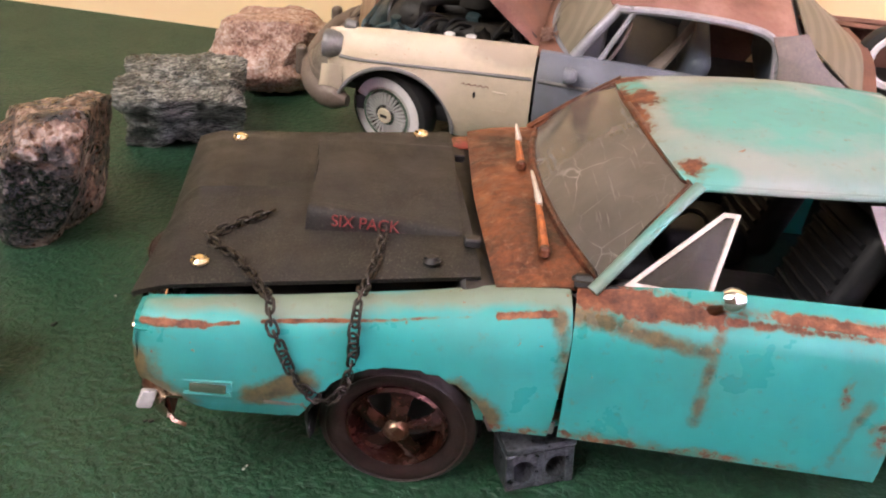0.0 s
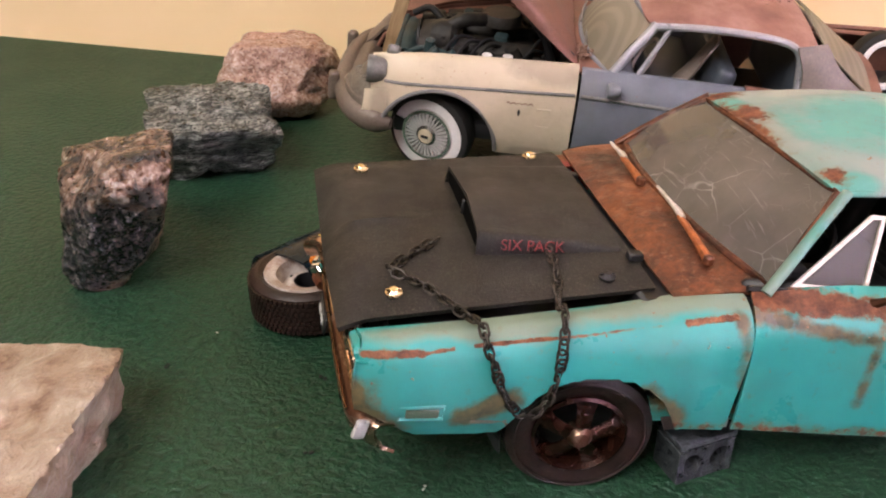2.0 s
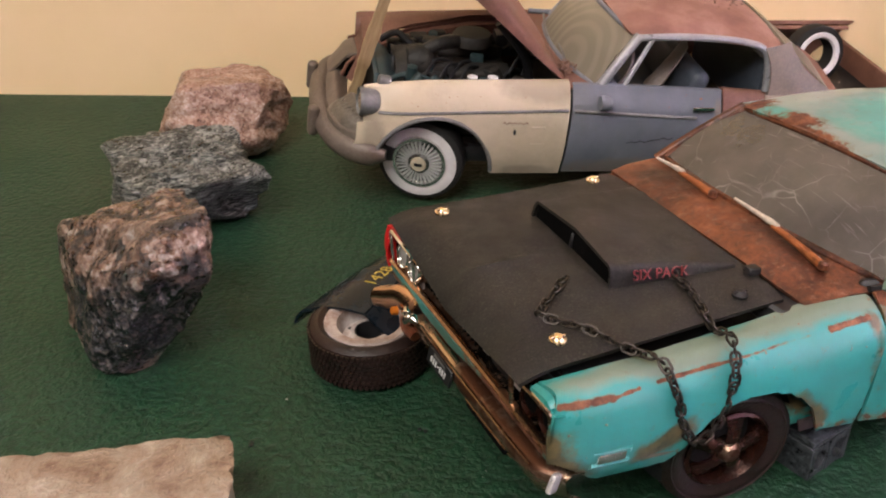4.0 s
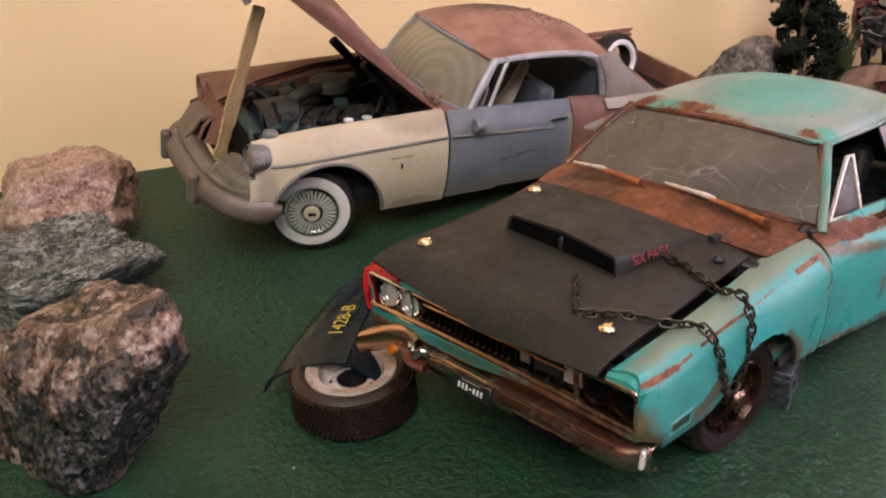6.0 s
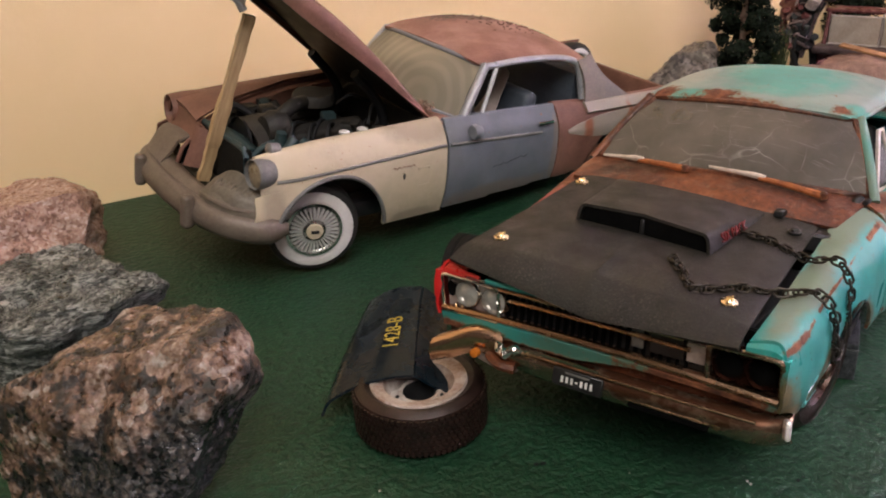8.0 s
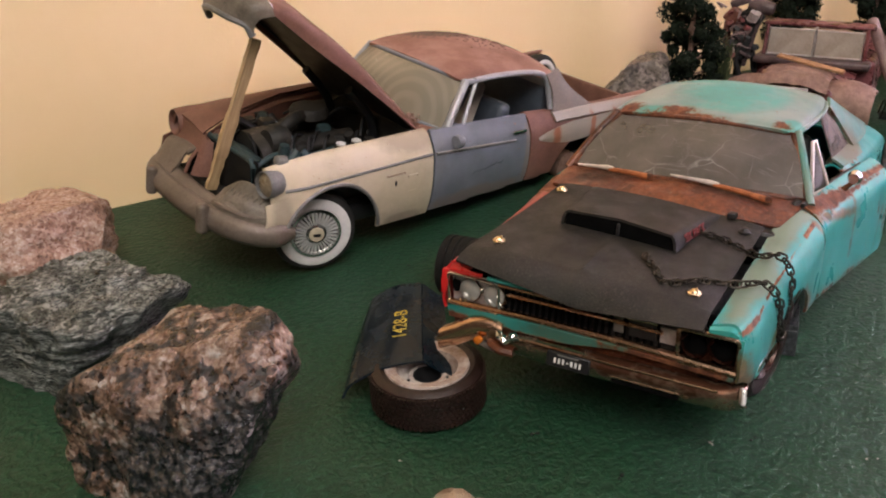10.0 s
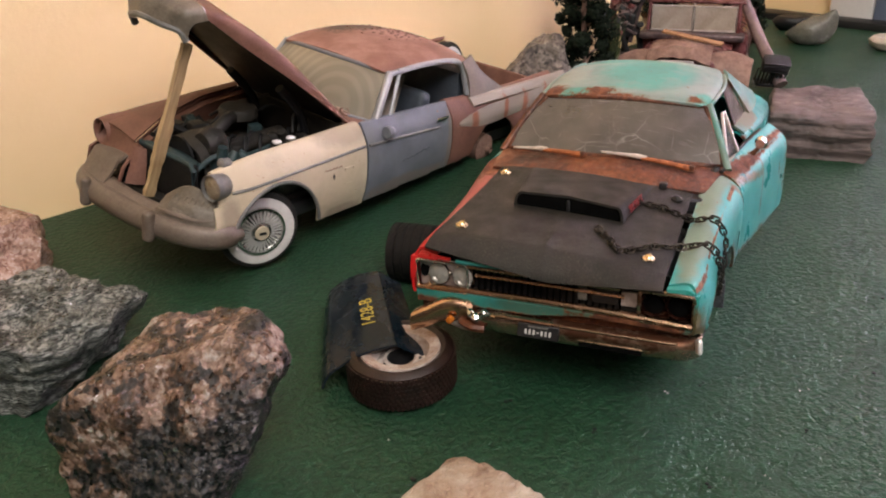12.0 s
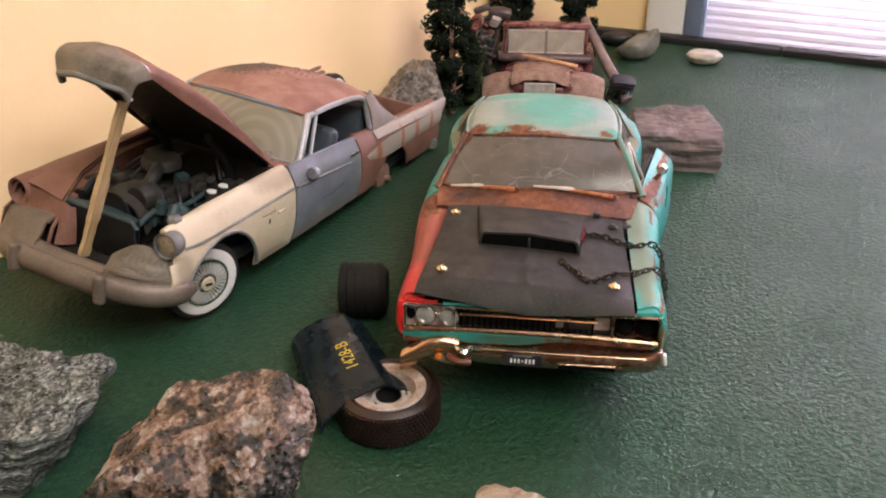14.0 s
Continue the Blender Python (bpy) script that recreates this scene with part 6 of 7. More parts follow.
part("side_trim", tube([(x, -0.0503 + 0.006 * max(0, (-0.008 - x) / 0.022) ** 2, 0.0455 + (x + 0.02) * 0.034) for x in np.linspace(-0.0205, 0.0600, 30)], 0.0009, 8, False, 0.8), MAT_DULLTRIM, fender, "dull trim strip")
part("side_trim", tube([(x, -0.0506, 0.0482 - (x - 0.062) * 0.05) for x in np.linspace(0.0625, 0.118, 20)], 0.0008, 8), MAT_DULLTRIM, cdoor)
part("script", tube([(0.0320 + i * 0.0008, -0.0512, 0.0424 + 0.0005 * math.sin(i * 2.1)) for i in range(15)], 0.00028, 5), MAT_BROWN, fender, "thin script emblem")
part("emblem", lathe([(0.0010, -0.0004), (0.0008, 0.0004), (0, 0.0004)], 10), MAT_BLACK, fender, "small dark shield emblem", pose(0.0375, -0.0514, 0.0384) @ Matrix.Diagonal((0.7, -1.2, 1.7, 1)))
part("vent_door", tube([(0.0450, -0.0513, 0.0330), (0.0506, -0.0513, 0.0330), (0.0506, -0.0512, 0.0408), (0.0450, -0.0512, 0.0408)], 0.0006, 6, True), MAT_CREAM, fender, "outline of a cream vent door")
part("scrawl", tube([(0.088 + i * 0.0021, -0.0516, 0.0335 + 0.0005 * math.sin(i * 2.6) + 0.0003 * math.sin(i * 1.1) + i * 0.00028) for i in range(11)], 0.00030, 6), MAT_BLACK, cdoor, "dark scrawled mark")
part("door_handle", block(0.0100, 0.0016, 0.0014, 0.0006, 2, (0.1200, -0.0508, 0.0500)), MAT_CHROME, cdoor, "chrome door handle")
mir = part("mirror", lathe([(0, -0.002), (0.0030, -0.002), (0.0034, 0.0), (0.0022, 0.0028), (0, 0.0034)], 18, "x"), MAT_GREY, cdoor, "grey door mirror", pose(0.0745, -0.0525, 0.0530))
part("stalk", tube([(0.001, 0.006, -0.004), (0.001, 0.003, -0.002), (0, 0, 0)], 0.0012, 8), MAT_GREY, mir)

# headlights
lamp = part("headlight", lathe([(0.0052, 0.0060), (0.0062, 0.0045), (0.0067, 0.0), (0.0067, -0.0020), (0.0064, -0.0024), (0.0062, -0.0018), (0.0060, 0.0), (0, 0.0004)], 32, "x"), MAT_DULLTRIM, coupe, "grey-rimmed round headlight", pose(-0.0262, -0.0440, 0.0484, 0, 4, 6) @ Matrix.Diagonal((1, 0.88, 0.88, 1)))
part("lens", lathe([(0.0061, -0.0006), (0.0052, -0.0013), (0.0030, -0.0021), (0, -0.0023)], 28, "x"), MAT_LAMPGLASS, lamp, "clouded amber-brown lens")
lamp = part("headlight", lathe([(0.0078, 0.0125), (0.0075, 0.0060), (0.0068, 0.0005), (0.0064, -0.0012), (0.0058, -0.0010), (0.0052, 0.0020), (0.0046, 0.0060), (0, 0.0064)], 32, "x"), MAT_BROWN, coupe, "empty brown headlight bucket", pose(-0.0245, 0.0420, 0.0478, 0, 2, -4))
part("socket", lathe([(0.0044, 0.0058), (0.0036, 0.0045), (0.0014, 0.0042), (0.0010, 0.0020), (0, 0.0018)], 20, "x"), MAT_SHADEBLACK, lamp, "black empty lamp socket")
knob = part("lamp_knob", lathe([(0.0016, 0.0030), (0.0024, 0.0022), (0.0025, -0.0018), (0.0017, -0.0026), (0, -0.0028)], 16, "x"), MAT_DULLTRIM, fender, "small grey cylinder on the fender", pose(-0.0180, -0.0405, 0.0560, 0, 8, 0))
part("stem", tube([(0.0005, 0, 0), (0.0012, 0, -0.0035)], 0.0011, 8), MAT_DULLTRIM, knob)

# nose, side grilles and bumper
BUMP = [(-0.0170, -0.0505, 0.0262), (-0.0290, -0.0470, 0.0266), (-0.0380, -0.0375, 0.0278), (-0.0430, -0.0220, 0.0290), (-0.0445, 0, 0.0295), (-0.0430, 0.0220, 0.0290), (-0.0380, 0.0375, 0.0278), (-0.0290, 0.0470, 0.0266), (-0.0195, 0.0500, 0.0262)]
bp = catmull(BUMP, 60)
cb = part("bumper", tube(bp, np.interp(np.linspace(0, 1, 60), [0, 0.06, 0.94, 1], [0.0020, 0.0044, 0.0044, 0.0024]), 14, False, 1.28), MAT_DUSTBUMPER, coupe, "dusty grey-brown front bumper")
for s in (-1, 1):
    part("bumper_guard", block(0.0048, 0.0052, 0.0138, 0.0018, 3), MAT_DUSTBUMPER, cb, "", pose(-0.0472, s * 0.0240 - 0.0016, 0.0300, 0, 4, -s * 16))
part("nose_pan", ruled([[(-0.0330, -0.040, 0.0300), (-0.0400, -0.020, 0.0325), (-0.0410, 0, 0.0330), (-0.0400, 0.020, 0.0325), (-0.0330, 0.040, 0.0300)],
                        [(-0.0300, -0.040, 0.0330), (-0.0350, -0.020, 0.0340), (-0.0360, 0, 0.0340), (-0.0350, 0.020, 0.0340), (-0.0300, 0.040, 0.0330)],
                        [(-0.0270, -0.038, 0.0300), (-0.0300, -0.020, 0.0300), (-0.0310, 0, 0.0300), (-0.0300, 0.020, 0.0300), (-0.0270, 0.038, 0.0300)]], 10, 26, 0.001), MAT_DUSTBUMPER, coupe, "dusty brown nose pan")
for s in (-1, 1):
    G = [[(-0.0325, s * 0.0205, 0.0385), (-0.0300, s * 0.0310, 0.0448), (-0.0270, s * 0.0400, 0.0430), (-0.0225, s * 0.0472, 0.0390)],
         [(-0.0362, s * 0.0212, 0.0362), (-0.0345, s * 0.0305, 0.0392), (-0.0310, s * 0.0395, 0.0380), (-0.0250, s * 0.0470, 0.0362)],
         [(-0.0390, s * 0.0220, 0.0350), (-0.0388, s * 0.0308, 0.0366), (-0.0345, s * 0.0405, 0.0352), (-0.0275, s * 0.0480, 0.0338)],
         [(-0.0405, s * 0.0225, 0.0318), (-0.0400, s * 0.0310, 0.0324), (-0.0355, s * 0.0410, 0.0318), (-0.0280, s * 0.0482, 0.0312)]]
    if s > 0:
        G = [[(-0.0262, 0.0205, 0.0422), (-0.0268, 0.0300, 0.0425), (-0.0268, 0.0390, 0.0412), (-0.0235, 0.0465, 0.0390)],
             [(-0.0300, 0.0200, 0.0408), (-0.0306, 0.0300, 0.0412), (-0.0302, 0.0395, 0.0400), (-0.0255, 0.0475, 0.0380)],
             [(-0.0345, 0.0195, 0.0360), (-0.0356, 0.0300, 0.0362), (-0.0335, 0.0405, 0.0352), (-0.0275, 0.0480, 0.0340)],
             [(-0.0392, 0.0195, 0.0318), (-0.0400, 0.0300, 0.0322), (-0.0360, 0.0410, 0.0316), (-0.0285, 0.0485, 0.0310)]]
    sg = part("side_grille", ruled(G, 16, 22, 0.0012 * s), MAT_NOSE if s < 0 else MAT_DUSTBUMPER, coupe, "dusty pressed side grille pod", None, 60)
    top, low = catmull(G[0], 20), catmull(G[2] if s < 0 else G[1], 20)
    part("rim", tube(np.vstack([low[:3][::-1], top, low[::-1][:8]]), 0.0012, 8), MAT_NOSE if s < 0 else MAT_DUSTBUMPER, sg)
    if s < 0:
        part("front_rim", tube(catmull([(-0.0392, -0.0215, 0.0345), (-0.0398, -0.0310, 0.0360), (-0.0352, -0.0410, 0.0348), (-0.0265, -0.0484, 0.0342)], 24), 0.0013, 8), MAT_DUSTBUMPER, sg)
        up = [(-0.0352, -0.0285, 0.0416), (-0.0316, -0.0385, 0.0414), (-0.0252, -0.0468, 0.0388)]
        part("insert", ruled([up, [(-0.0378, -0.0286, 0.0402), (-0.0342, -0.0398, 0.0394), (-0.0268, -0.0478, 0.0374)], [(-0.0398, -0.0288, 0.0372), (-0.0358, -0.0410, 0.0360), (-0.0277, -0.0486, 0.0348)]], 8, 16, 0.0012), MAT_NOSE, sg, "pale dusty plate with a toothed edge")
        for a in catmull(up, 9):
            a = Vector(a)
            part("tooth", tube([a + Vector((-0.0012, 0, -0.0010)), a + Vector((0.0008, 0.0002, 0.0002)), a + Vector((0.0022, 0.0004, 0.0008))], [0.0008, 0.0007, 0.0003], 6), MAT_NOSE, sg)
    else:
        part("nose_corner", ruled([[(-0.0230, 0.0150, bay_z(-0.0230) - 0.0006), (-0.0232, 0.0270, bay_z(-0.0230) + 0.0016), (-0.0236, 0.0370, 0.0520)], [(-0.0245, 0.0152, 0.0445), (-0.0250, 0.0280, 0.0455), (-0.0255, 0.0390, 0.0455)], [(-0.0268, 0.0156, 0.0398), (-0.0274, 0.0290, 0.0418), (-0.0270, 0.0410, 0.0402)]], 10, 16, -0.0010), MAT_BROWN, sg, "brown corner under the headlight")
        part("bulkhead", ruled([[(-0.0232, 0.0172, 0.0478), (-0.0262, 0.0170, 0.0400), (-0.0305, 0.0166, 0.0310)], [(-0.0222, 0.0150, 0.0474), (-0.0245, 0.0140, 0.0400), (-0.0275, 0.0132, 0.0308)], [(-0.0200, 0.0135, 0.0465), (-0.0215, 0.0120, 0.0400), (-0.0235, 0.0112, 0.0305)]], 8, 10, 0.0010), MAT_BROWN, sg)
        part("top_fold", tube(catmull(G[0], 20), 0.0010, 8), MAT_BROWN, sg)
        part("slot", ruled([[(-0.0255, 0.0192, 0.0408), (-0.0300, 0.0188, 0.0390)], [(-0.0300, 0.0184, 0.0318), (-0.0345, 0.0182, 0.0312)]], 6, 6, 0.0008), MAT_SHADEBLACK, sg, "black sheet for the open slot's shade")
        part("slot_lip", tube([(-0.0268, 0.0176, 0.0418), (-0.0305, 0.0172, 0.0385), (-0.0335, 0.0170, 0.0320)], 0.0009, 8), MAT_BROWN, sg)
    part("cheek", ruled([[(-0.0340, s * 0.046, 0.0260), (-0.0300, s * 0.0485, 0.0320), (-0.0290, s * 0.0465, 0.0400)], [(-0.0200, s * 0.0495, 0.0250), (-0.0190, s * 0.0500, 0.0330), (-0.0190, s * 0.0490, 0.0420)]], 6, 10, 0.0008 * s), MAT_CREAM if s < 0 else MAT_BROWN, coupe)

# engine bay
part("bay_floor", block(0.085, 0.074, 0.003, 0, 1, (0.016, 0, 0.0270)), MAT_ENGINE, coupe)
part("firewall", block(0.003, 0.077, 0.030, 0.0008, 1, (0.0585, 0, 0.0415)), MAT_ENGINE, coupe)
for s in (-1, 1):
    rows = []
    for x in np.linspace(-0.0230, 0.0600, 20):
        y, z = (bay_y(x), bay_z(x)) if s > 0 else (0.0400, c_top(x) + 0.0010)
        rows.append([(x, s * (y + 0.0003), z - 0.0006), (x, s * (y + 0.0006), z - 0.0030), (x, s * max(y - 0.0030, 0.0165), z - 0.0034), (x, s * max(y - 0.0034, 0.0160), z - 0.0080), (x, s * max(y - 0.0050, 0.0155), 0.0285)])
    part("inner_wing", sheet(rows, 0.0008), MAT_BROWN if s > 0 else MAT_ENGINE, coupe, "", None, 30)
rad = part("radiator", block(0.0040, 0.0420, 0.0200, 0.0015, 2), MAT_MATTEBLACK, coupe, "grimy dark radiator in a faded blue frame", pose(-0.0190, 0, 0.0385, 0, 5, 0))
part("frame", tube([(-0.0012, -0.0208, -0.010), (-0.0012, -0.0210, 0.0075), (-0.0012, -0.0185, 0.0100), (-0.0012, 0.0185, 0.0100), (-0.0012, 0.0210, 0.0075), (-0.0012, 0.0208, -0.010)], 0.0013, 8), MAT_ENGBLUE, rad, "faded blue frame")
part("tank", ruled([[(-0.0016, -0.0195, 0.0095), (-0.0020, 0, 0.0106), (-0.0016, 0.0195, 0.0095)], [(0.0030, -0.0190, 0.0100), (0.0030, 0, 0.0114), (0.0030, 0.0190, 0.0100)], [(0.0080, -0.0180, 0.0070), (0.0080, 0, 0.0092), (0.0080, 0.0180, 0.0070)]], 8, 14, 0.0010), MAT_ENGBLUE, rad)
part("shroud", ruled([[(-0.0110, -0.0195, 0.0400), (-0.0105, -0.0120, 0.0500), (-0.0105, 0.0, 0.0525), (-0.0105, 0.0120, 0.0500), (-0.0110, 0.0195, 0.0400)], [(-0.0020, -0.0165, 0.0420), (-0.0010, -0.0100, 0.0515), (-0.0010, 0.0, 0.0545), (-0.0010, 0.0100, 0.0515), (-0.0020, 0.0165, 0.0420)], [(0.0080, -0.0120, 0.0440), (0.0090, -0.0080, 0.0520), (0.0090, 0.0, 0.0540), (0.0090, 0.0080, 0.0520), (0.0080, 0.0120, 0.0440)]], 12, 20, 0.0010), MAT_GRIME, coupe, "dusty grey-brown fan shroud")
for x, y, z, a in ((-0.0036, -0.0170, 0.0450, 20), (0.0270, -0.0070, 0.0510, -10), (0.0060, -0.0235, 0.0440, 40)):
    part("blue_box", block(0.0065, 0.0050, 0.0070, 0.0012, 2), MAT_ENGBLUE, coupe, "faded blue box in the engine bay", pose(x, y, z, 10, 0, a))
eng = part("engine", block(0.050, 0.024, 0.0180, 0.003, 2, (0.0180, 0, 0.0380)), MAT_ENGINE, coupe, "grimy engine block")
for s in (-1, 1):
    part("valve_cover", block(0.044, 0.0085, 0.0060, 0.0022, 3), MAT_ENGINE, eng, "", pose(0.0200, s * 0.0115, 0.0480, s * -28, 0, 0))
    part("manifold", tube([(0.0, s * 0.0175, 0.0420), (0.015, s * 0.0190, 0.0430), (0.030, s * 0.0190, 0.0425), (0.042, s * 0.0175, 0.0400)], 0.0024, 8), MAT_ENGBLUE if s < 0 else MAT_ENGINE, eng)
part("air_cleaner", lathe([(0, 0.0028), (0.0085, 0.0026), (0.0095, 0.0010), (0.0095, -0.0022), (0, -0.0026)], 28, "z"), MAT_GRIME, eng, "dusty round air cleaner", pose(0.0260, 0.0040, 0.0580))
part("supercharger", lathe([(0, 0.006), (0.0045, 0.0058), (0.0075, 0.0030), (0.0080, -0.0020), (0.0060, -0.0060), (0, -0.0062)], 26, "x"), MAT_ENGINE, eng, "", pose(0.0010, -0.0080, 0.0510))
part("intake_pipe", tube(catmull([(0.0010, -0.0080, 0.0550), (0.0100, -0.0060, 0.0590), (0.0200, 0.0010, 0.0575)], 12), 0.0032, 10), MAT_ENGINE, eng)
part("hose", tube(catmull([(-0.0160, 0.012, 0.0530), (-0.0080, 0.013, 0.0560), (0.0, 0.009, 0.0510)], 12), 0.0017, 8), MAT_BLACK, eng)
part("hose", tube(catmull([(-0.0160, -0.018, 0.0450), (-0.0060, -0.020, 0.0500), (0.010, -0.0215, 0.0470), (0.030, -0.022, 0.0490)], 16), 0.0013, 8), MAT_ENGBLUE, eng)
part("generator", lathe([(0, 0.006), (0.0042, 0.006), (0.0045, -0.006), (0, -0.006)], 20, "x"), MAT_ENGINE, eng, "", pose(-0.0060, 0.0185, 0.0470))
part("fan", lathe([(0.0100, 0.0), (0.0100, 0.0012), (0.0020, 0.0016), (0.0, 0.0016)], 24, "x"), MAT_BLACK, eng, "", pose(-0.0120, 0, 0.0450))
rng = random.Random(4)
for i in range(42):
    x, y = rng.uniform(-0.008, 0.052), rng.choice((-1, 1)) * rng.uniform(0.012, 0.028)
    z = 0.0440 + rng.uniform(0, 0.008)
    if i % 3 == 0:
        part("fitting", lathe([(0, 0.003), (0.0022, 0.0028), (0.0026, -0.003), (0, -0.003)], 14, "z"), MAT_ENGINE if i % 2 else MAT_ENGBLUE, eng, "", pose(x, y, z, rng.uniform(-40, 40), rng.uniform(-40, 40), 0))
    elif i % 3 == 1:
        part("cable", tube(catmull([(x, y, z), (x + 0.006, y * 0.7, z + 0.006), (x + 0.014, y * 0.4, z + 0.003)], 10), 0.0008, 6), MAT_BLACK, eng)
    else:
        part("bracket", block(rng.uniform(0.004, 0.010), rng.uniform(0.004, 0.007), rng.uniform(0.004, 0.007), 0.001, 2), MAT_ENGINE, eng, "", pose(x, y, z, 0, 0, rng.uniform(0, 90)))
part("battery", block(0.0120, 0.0090, 0.0110, 0.0008, 2, (0.0470, 0.0240, 0.0480)), MAT_BLACK, coupe)
for x, y in ((0.0215, -0.0292), (0.0305, -0.0290)):
    part("reservoir_cap", lathe([(0.0026, -0.003), (0.0028, 0.0), (0.0020, 0.0010), (0, 0.0012)], 16, "z"), MAT_WHITEWALL, coupe, "white reservoir cap", pose(x, y, 0.0534) @ Matrix.Diagonal((0.85, 0.85, 0.35, 1)))
    part("reservoir", lathe([(0.0030, 0.0), (0.0030, -0.008), (0, -0.008)], 16, "z"), MAT_ENGINE, coupe, "", pose(x, y, 0.0530))
for s in (-1, 1):
    part("hinge", tube(catmull([(0.0500, s * 0.0180, 0.0480), (0.0455, s * 0.0180, 0.0600), (0.0330, s * 0.0180, 0.0740)], 10), 0.0022, 8), MAT_BLACK, coupe, "black hood hinge arm")

# the raised hood
hoodc = new("hood")
hoodc.parent = coupe
tagged(hoodc, "raised brown primer hood with a grey nose")


def hood_row(x, z, w, crown, drop):
    return [(x + drop * 0.55, -w, z - crown - drop), (x + drop * 0.10, -w * 0.93, z - crown * 0.75), (x, -w * 0.55, z - crown * 0.25), (x - 0.0006, -w * 0.16, z + crown * 0.22), (x - 0.0008, 0, z + crown * 0.3), (x - 0.0006, w * 0.16, z + crown * 0.22), (x, w * 0.55, z - crown * 0.25), (x + drop * 0.10, w * 0.93, z - crown * 0.75), (x + drop * 0.55, w, z - crown - drop)]


HR = [hood_row(0.0590, 0.0585, 0.0385, 0.0020, 0.0010), hood_row(0.0420, 0.0782, 0.0375, 0.0052, 0.0055), hood_row(0.0200, 0.1005, 0.0340, 0.0072, 0.0095), hood_row(0.0020, 0.1140, 0.0285, 0.0070, 0.0090), hood_row(-0.0120, 0.1203, 0.0225, 0.0046, 0.0034)]
part("hood_skin", ruled(HR, 30, 30, 0.0010), MAT_BROWN, hoodc, "", None, 50)
LR = [[(x - 0.0012, y * 0.93, z - 0.0020 + (0.006 if abs(y) > 0.99 * abs(r[0][1]) else 0.0)) for x, y, z in r] for r in HR]
part("hood_liner", ruled(LR, 16, 16, 0.0010), MAT_BLACK, hoodc, "black underside of the hood", None, 50)
n1 = HR[-1]
n2 = [(x - 0.0138 + 0.006 * abs(y / 0.0225) ** 2, y * 0.80, z - 0.0098 + 0.0010 * abs(y / 0.0225)) for x, y, z in n1]
nm = [tuple((np.array(a) + np.array(b)) / 2 + np.array((-0.0022, 0, 0.0028))) for a, b in zip(n1, n2)]
part("hood_nose", ruled([n1, nm, n2], 12, 30, 0.0012), MAT_NOSE, hoodc, "dull grey hood nose", None, 50)
part("nose_trim", tube(catmull(n1, 40), 0.0010, 8), MAT_CHROME, hoodc, "bright nose trim")
part("nose_lip", tube(catmull(n2, 40), 0.0016, 8), MAT_DULLTRIM, hoodc)

# cowl, windshield, roof
CWB = [(0.0730, -0.0420, 0.0555), (0.0650, -0.024, 0.0575), (0.0625, 0, 0.0580), (0.0650, 0.024, 0.0575), (0.0730, 0.0420, 0.0555)]
CWT = [(0.0880, -0.0375, 0.0768), (0.0825, -0.020, 0.0795), (0.0805, 0, 0.0802), (0.0825, 0.020, 0.0795), (0.0880, 0.0375, 0.0768)]
CWM = [tuple((np.array(a) + np.array(b)) / 2 + np.array((-0.0015, 0, 0.0012))) for a, b in zip(CWB, CWT)]
part("cowl", ruled([[(0.0590, -0.0440, 0.0560), (0.0575, 0, 0.0575), (0.0590, 0.0440, 0.0560)], [(0.0740, -0.0430, 0.0560), (0.0640, 0, 0.0582), (0.0740, 0.0430, 0.0560)]], 6, 20, 0.001), MAT_BROWN, coupe)
part("windshield", ruled([CWB, CWM, CWT], 14, 26, 0.0006), MAT_DUSTGLASS, coupe, "dusty windshield with wiped arcs")
part("windshield_frame", tube(np.vstack([catmull(CWB, 24), catmull(CWT, 24)[::-1]]), 0.0011, 8, True), MAT_GREY, coupe)
for pts in ([(0.0625, -0.030, 0.0585), (0.0640, -0.016, 0.0600), (0.0650, -0.002, 0.0605)], [(0.0625, 0.006, 0.0590), (0.0640, 0.020, 0.0600), (0.0665, 0.033, 0.0600)]):
    part("wiper", tube(catmull(pts, 10), 0.0006, 6), MAT_DULLTRIM, coupe)
for s in (-1, 1):
    part("pillar", tube(catmull([(0.0735, s * 0.0435, 0.0552), (0.0815, s * 0.0410, 0.0670), (0.0895, s * 0.0378, 0.0772)], 12), 0.0021, 10), MAT_FRAME, coupe, "pale grey windshield pillar")
    part("window_frame", tube(catmull([(0.0880, s * 0.0385, 0.0765), (0.110, s * 0.0398, 0.0780), (0.135, s * 0.0395, 0.0765), (0.147, s * 0.0395, 0.0725), (0.1500, s * 0.0415, 0.0620), (0.1500, s * 0.0435, 0.0555)], 26), 0.0016, 8), MAT_FRAME, coupe)
    part("vent_frame", tube(catmull([(0.0840, s * 0.0440, 0.0555), (0.0905, s * 0.0412, 0.0680), (0.0950, s * 0.0392, 0.0768)], 8), 0.0011, 8), MAT_FRAME, coupe)
rows = []
for x, w, e, c in ((0.0850, 0.0378, 0.0775, 0.0812), (0.096, 0.0400, 0.0785, 0.0845), (0.118, 0.0410, 0.0785, 0.0862), (0.140, 0.0405, 0.0760, 0.0838), (0.156, 0.0385, 0.0720, 0.0795)):
    rows.append([(x + 0.004, -w, e - 0.0016), (x, -w * 0.92, e + (c - e) * 0.25), (x - 0.002, -w * 0.55, e + (c - e) * 0.8), (x - 0.003, 0, c), (x - 0.002, w * 0.55, e + (c - e) * 0.8), (x, w * 0.92, e + (c - e) * 0.25), (x + 0.004, w, e - 0.0016)])
coupe_roof = part("roof", ruled(rows, 30, 36, 0.0012), MAT_ROOF, coupe, "brown roof sprinkled with dirt")
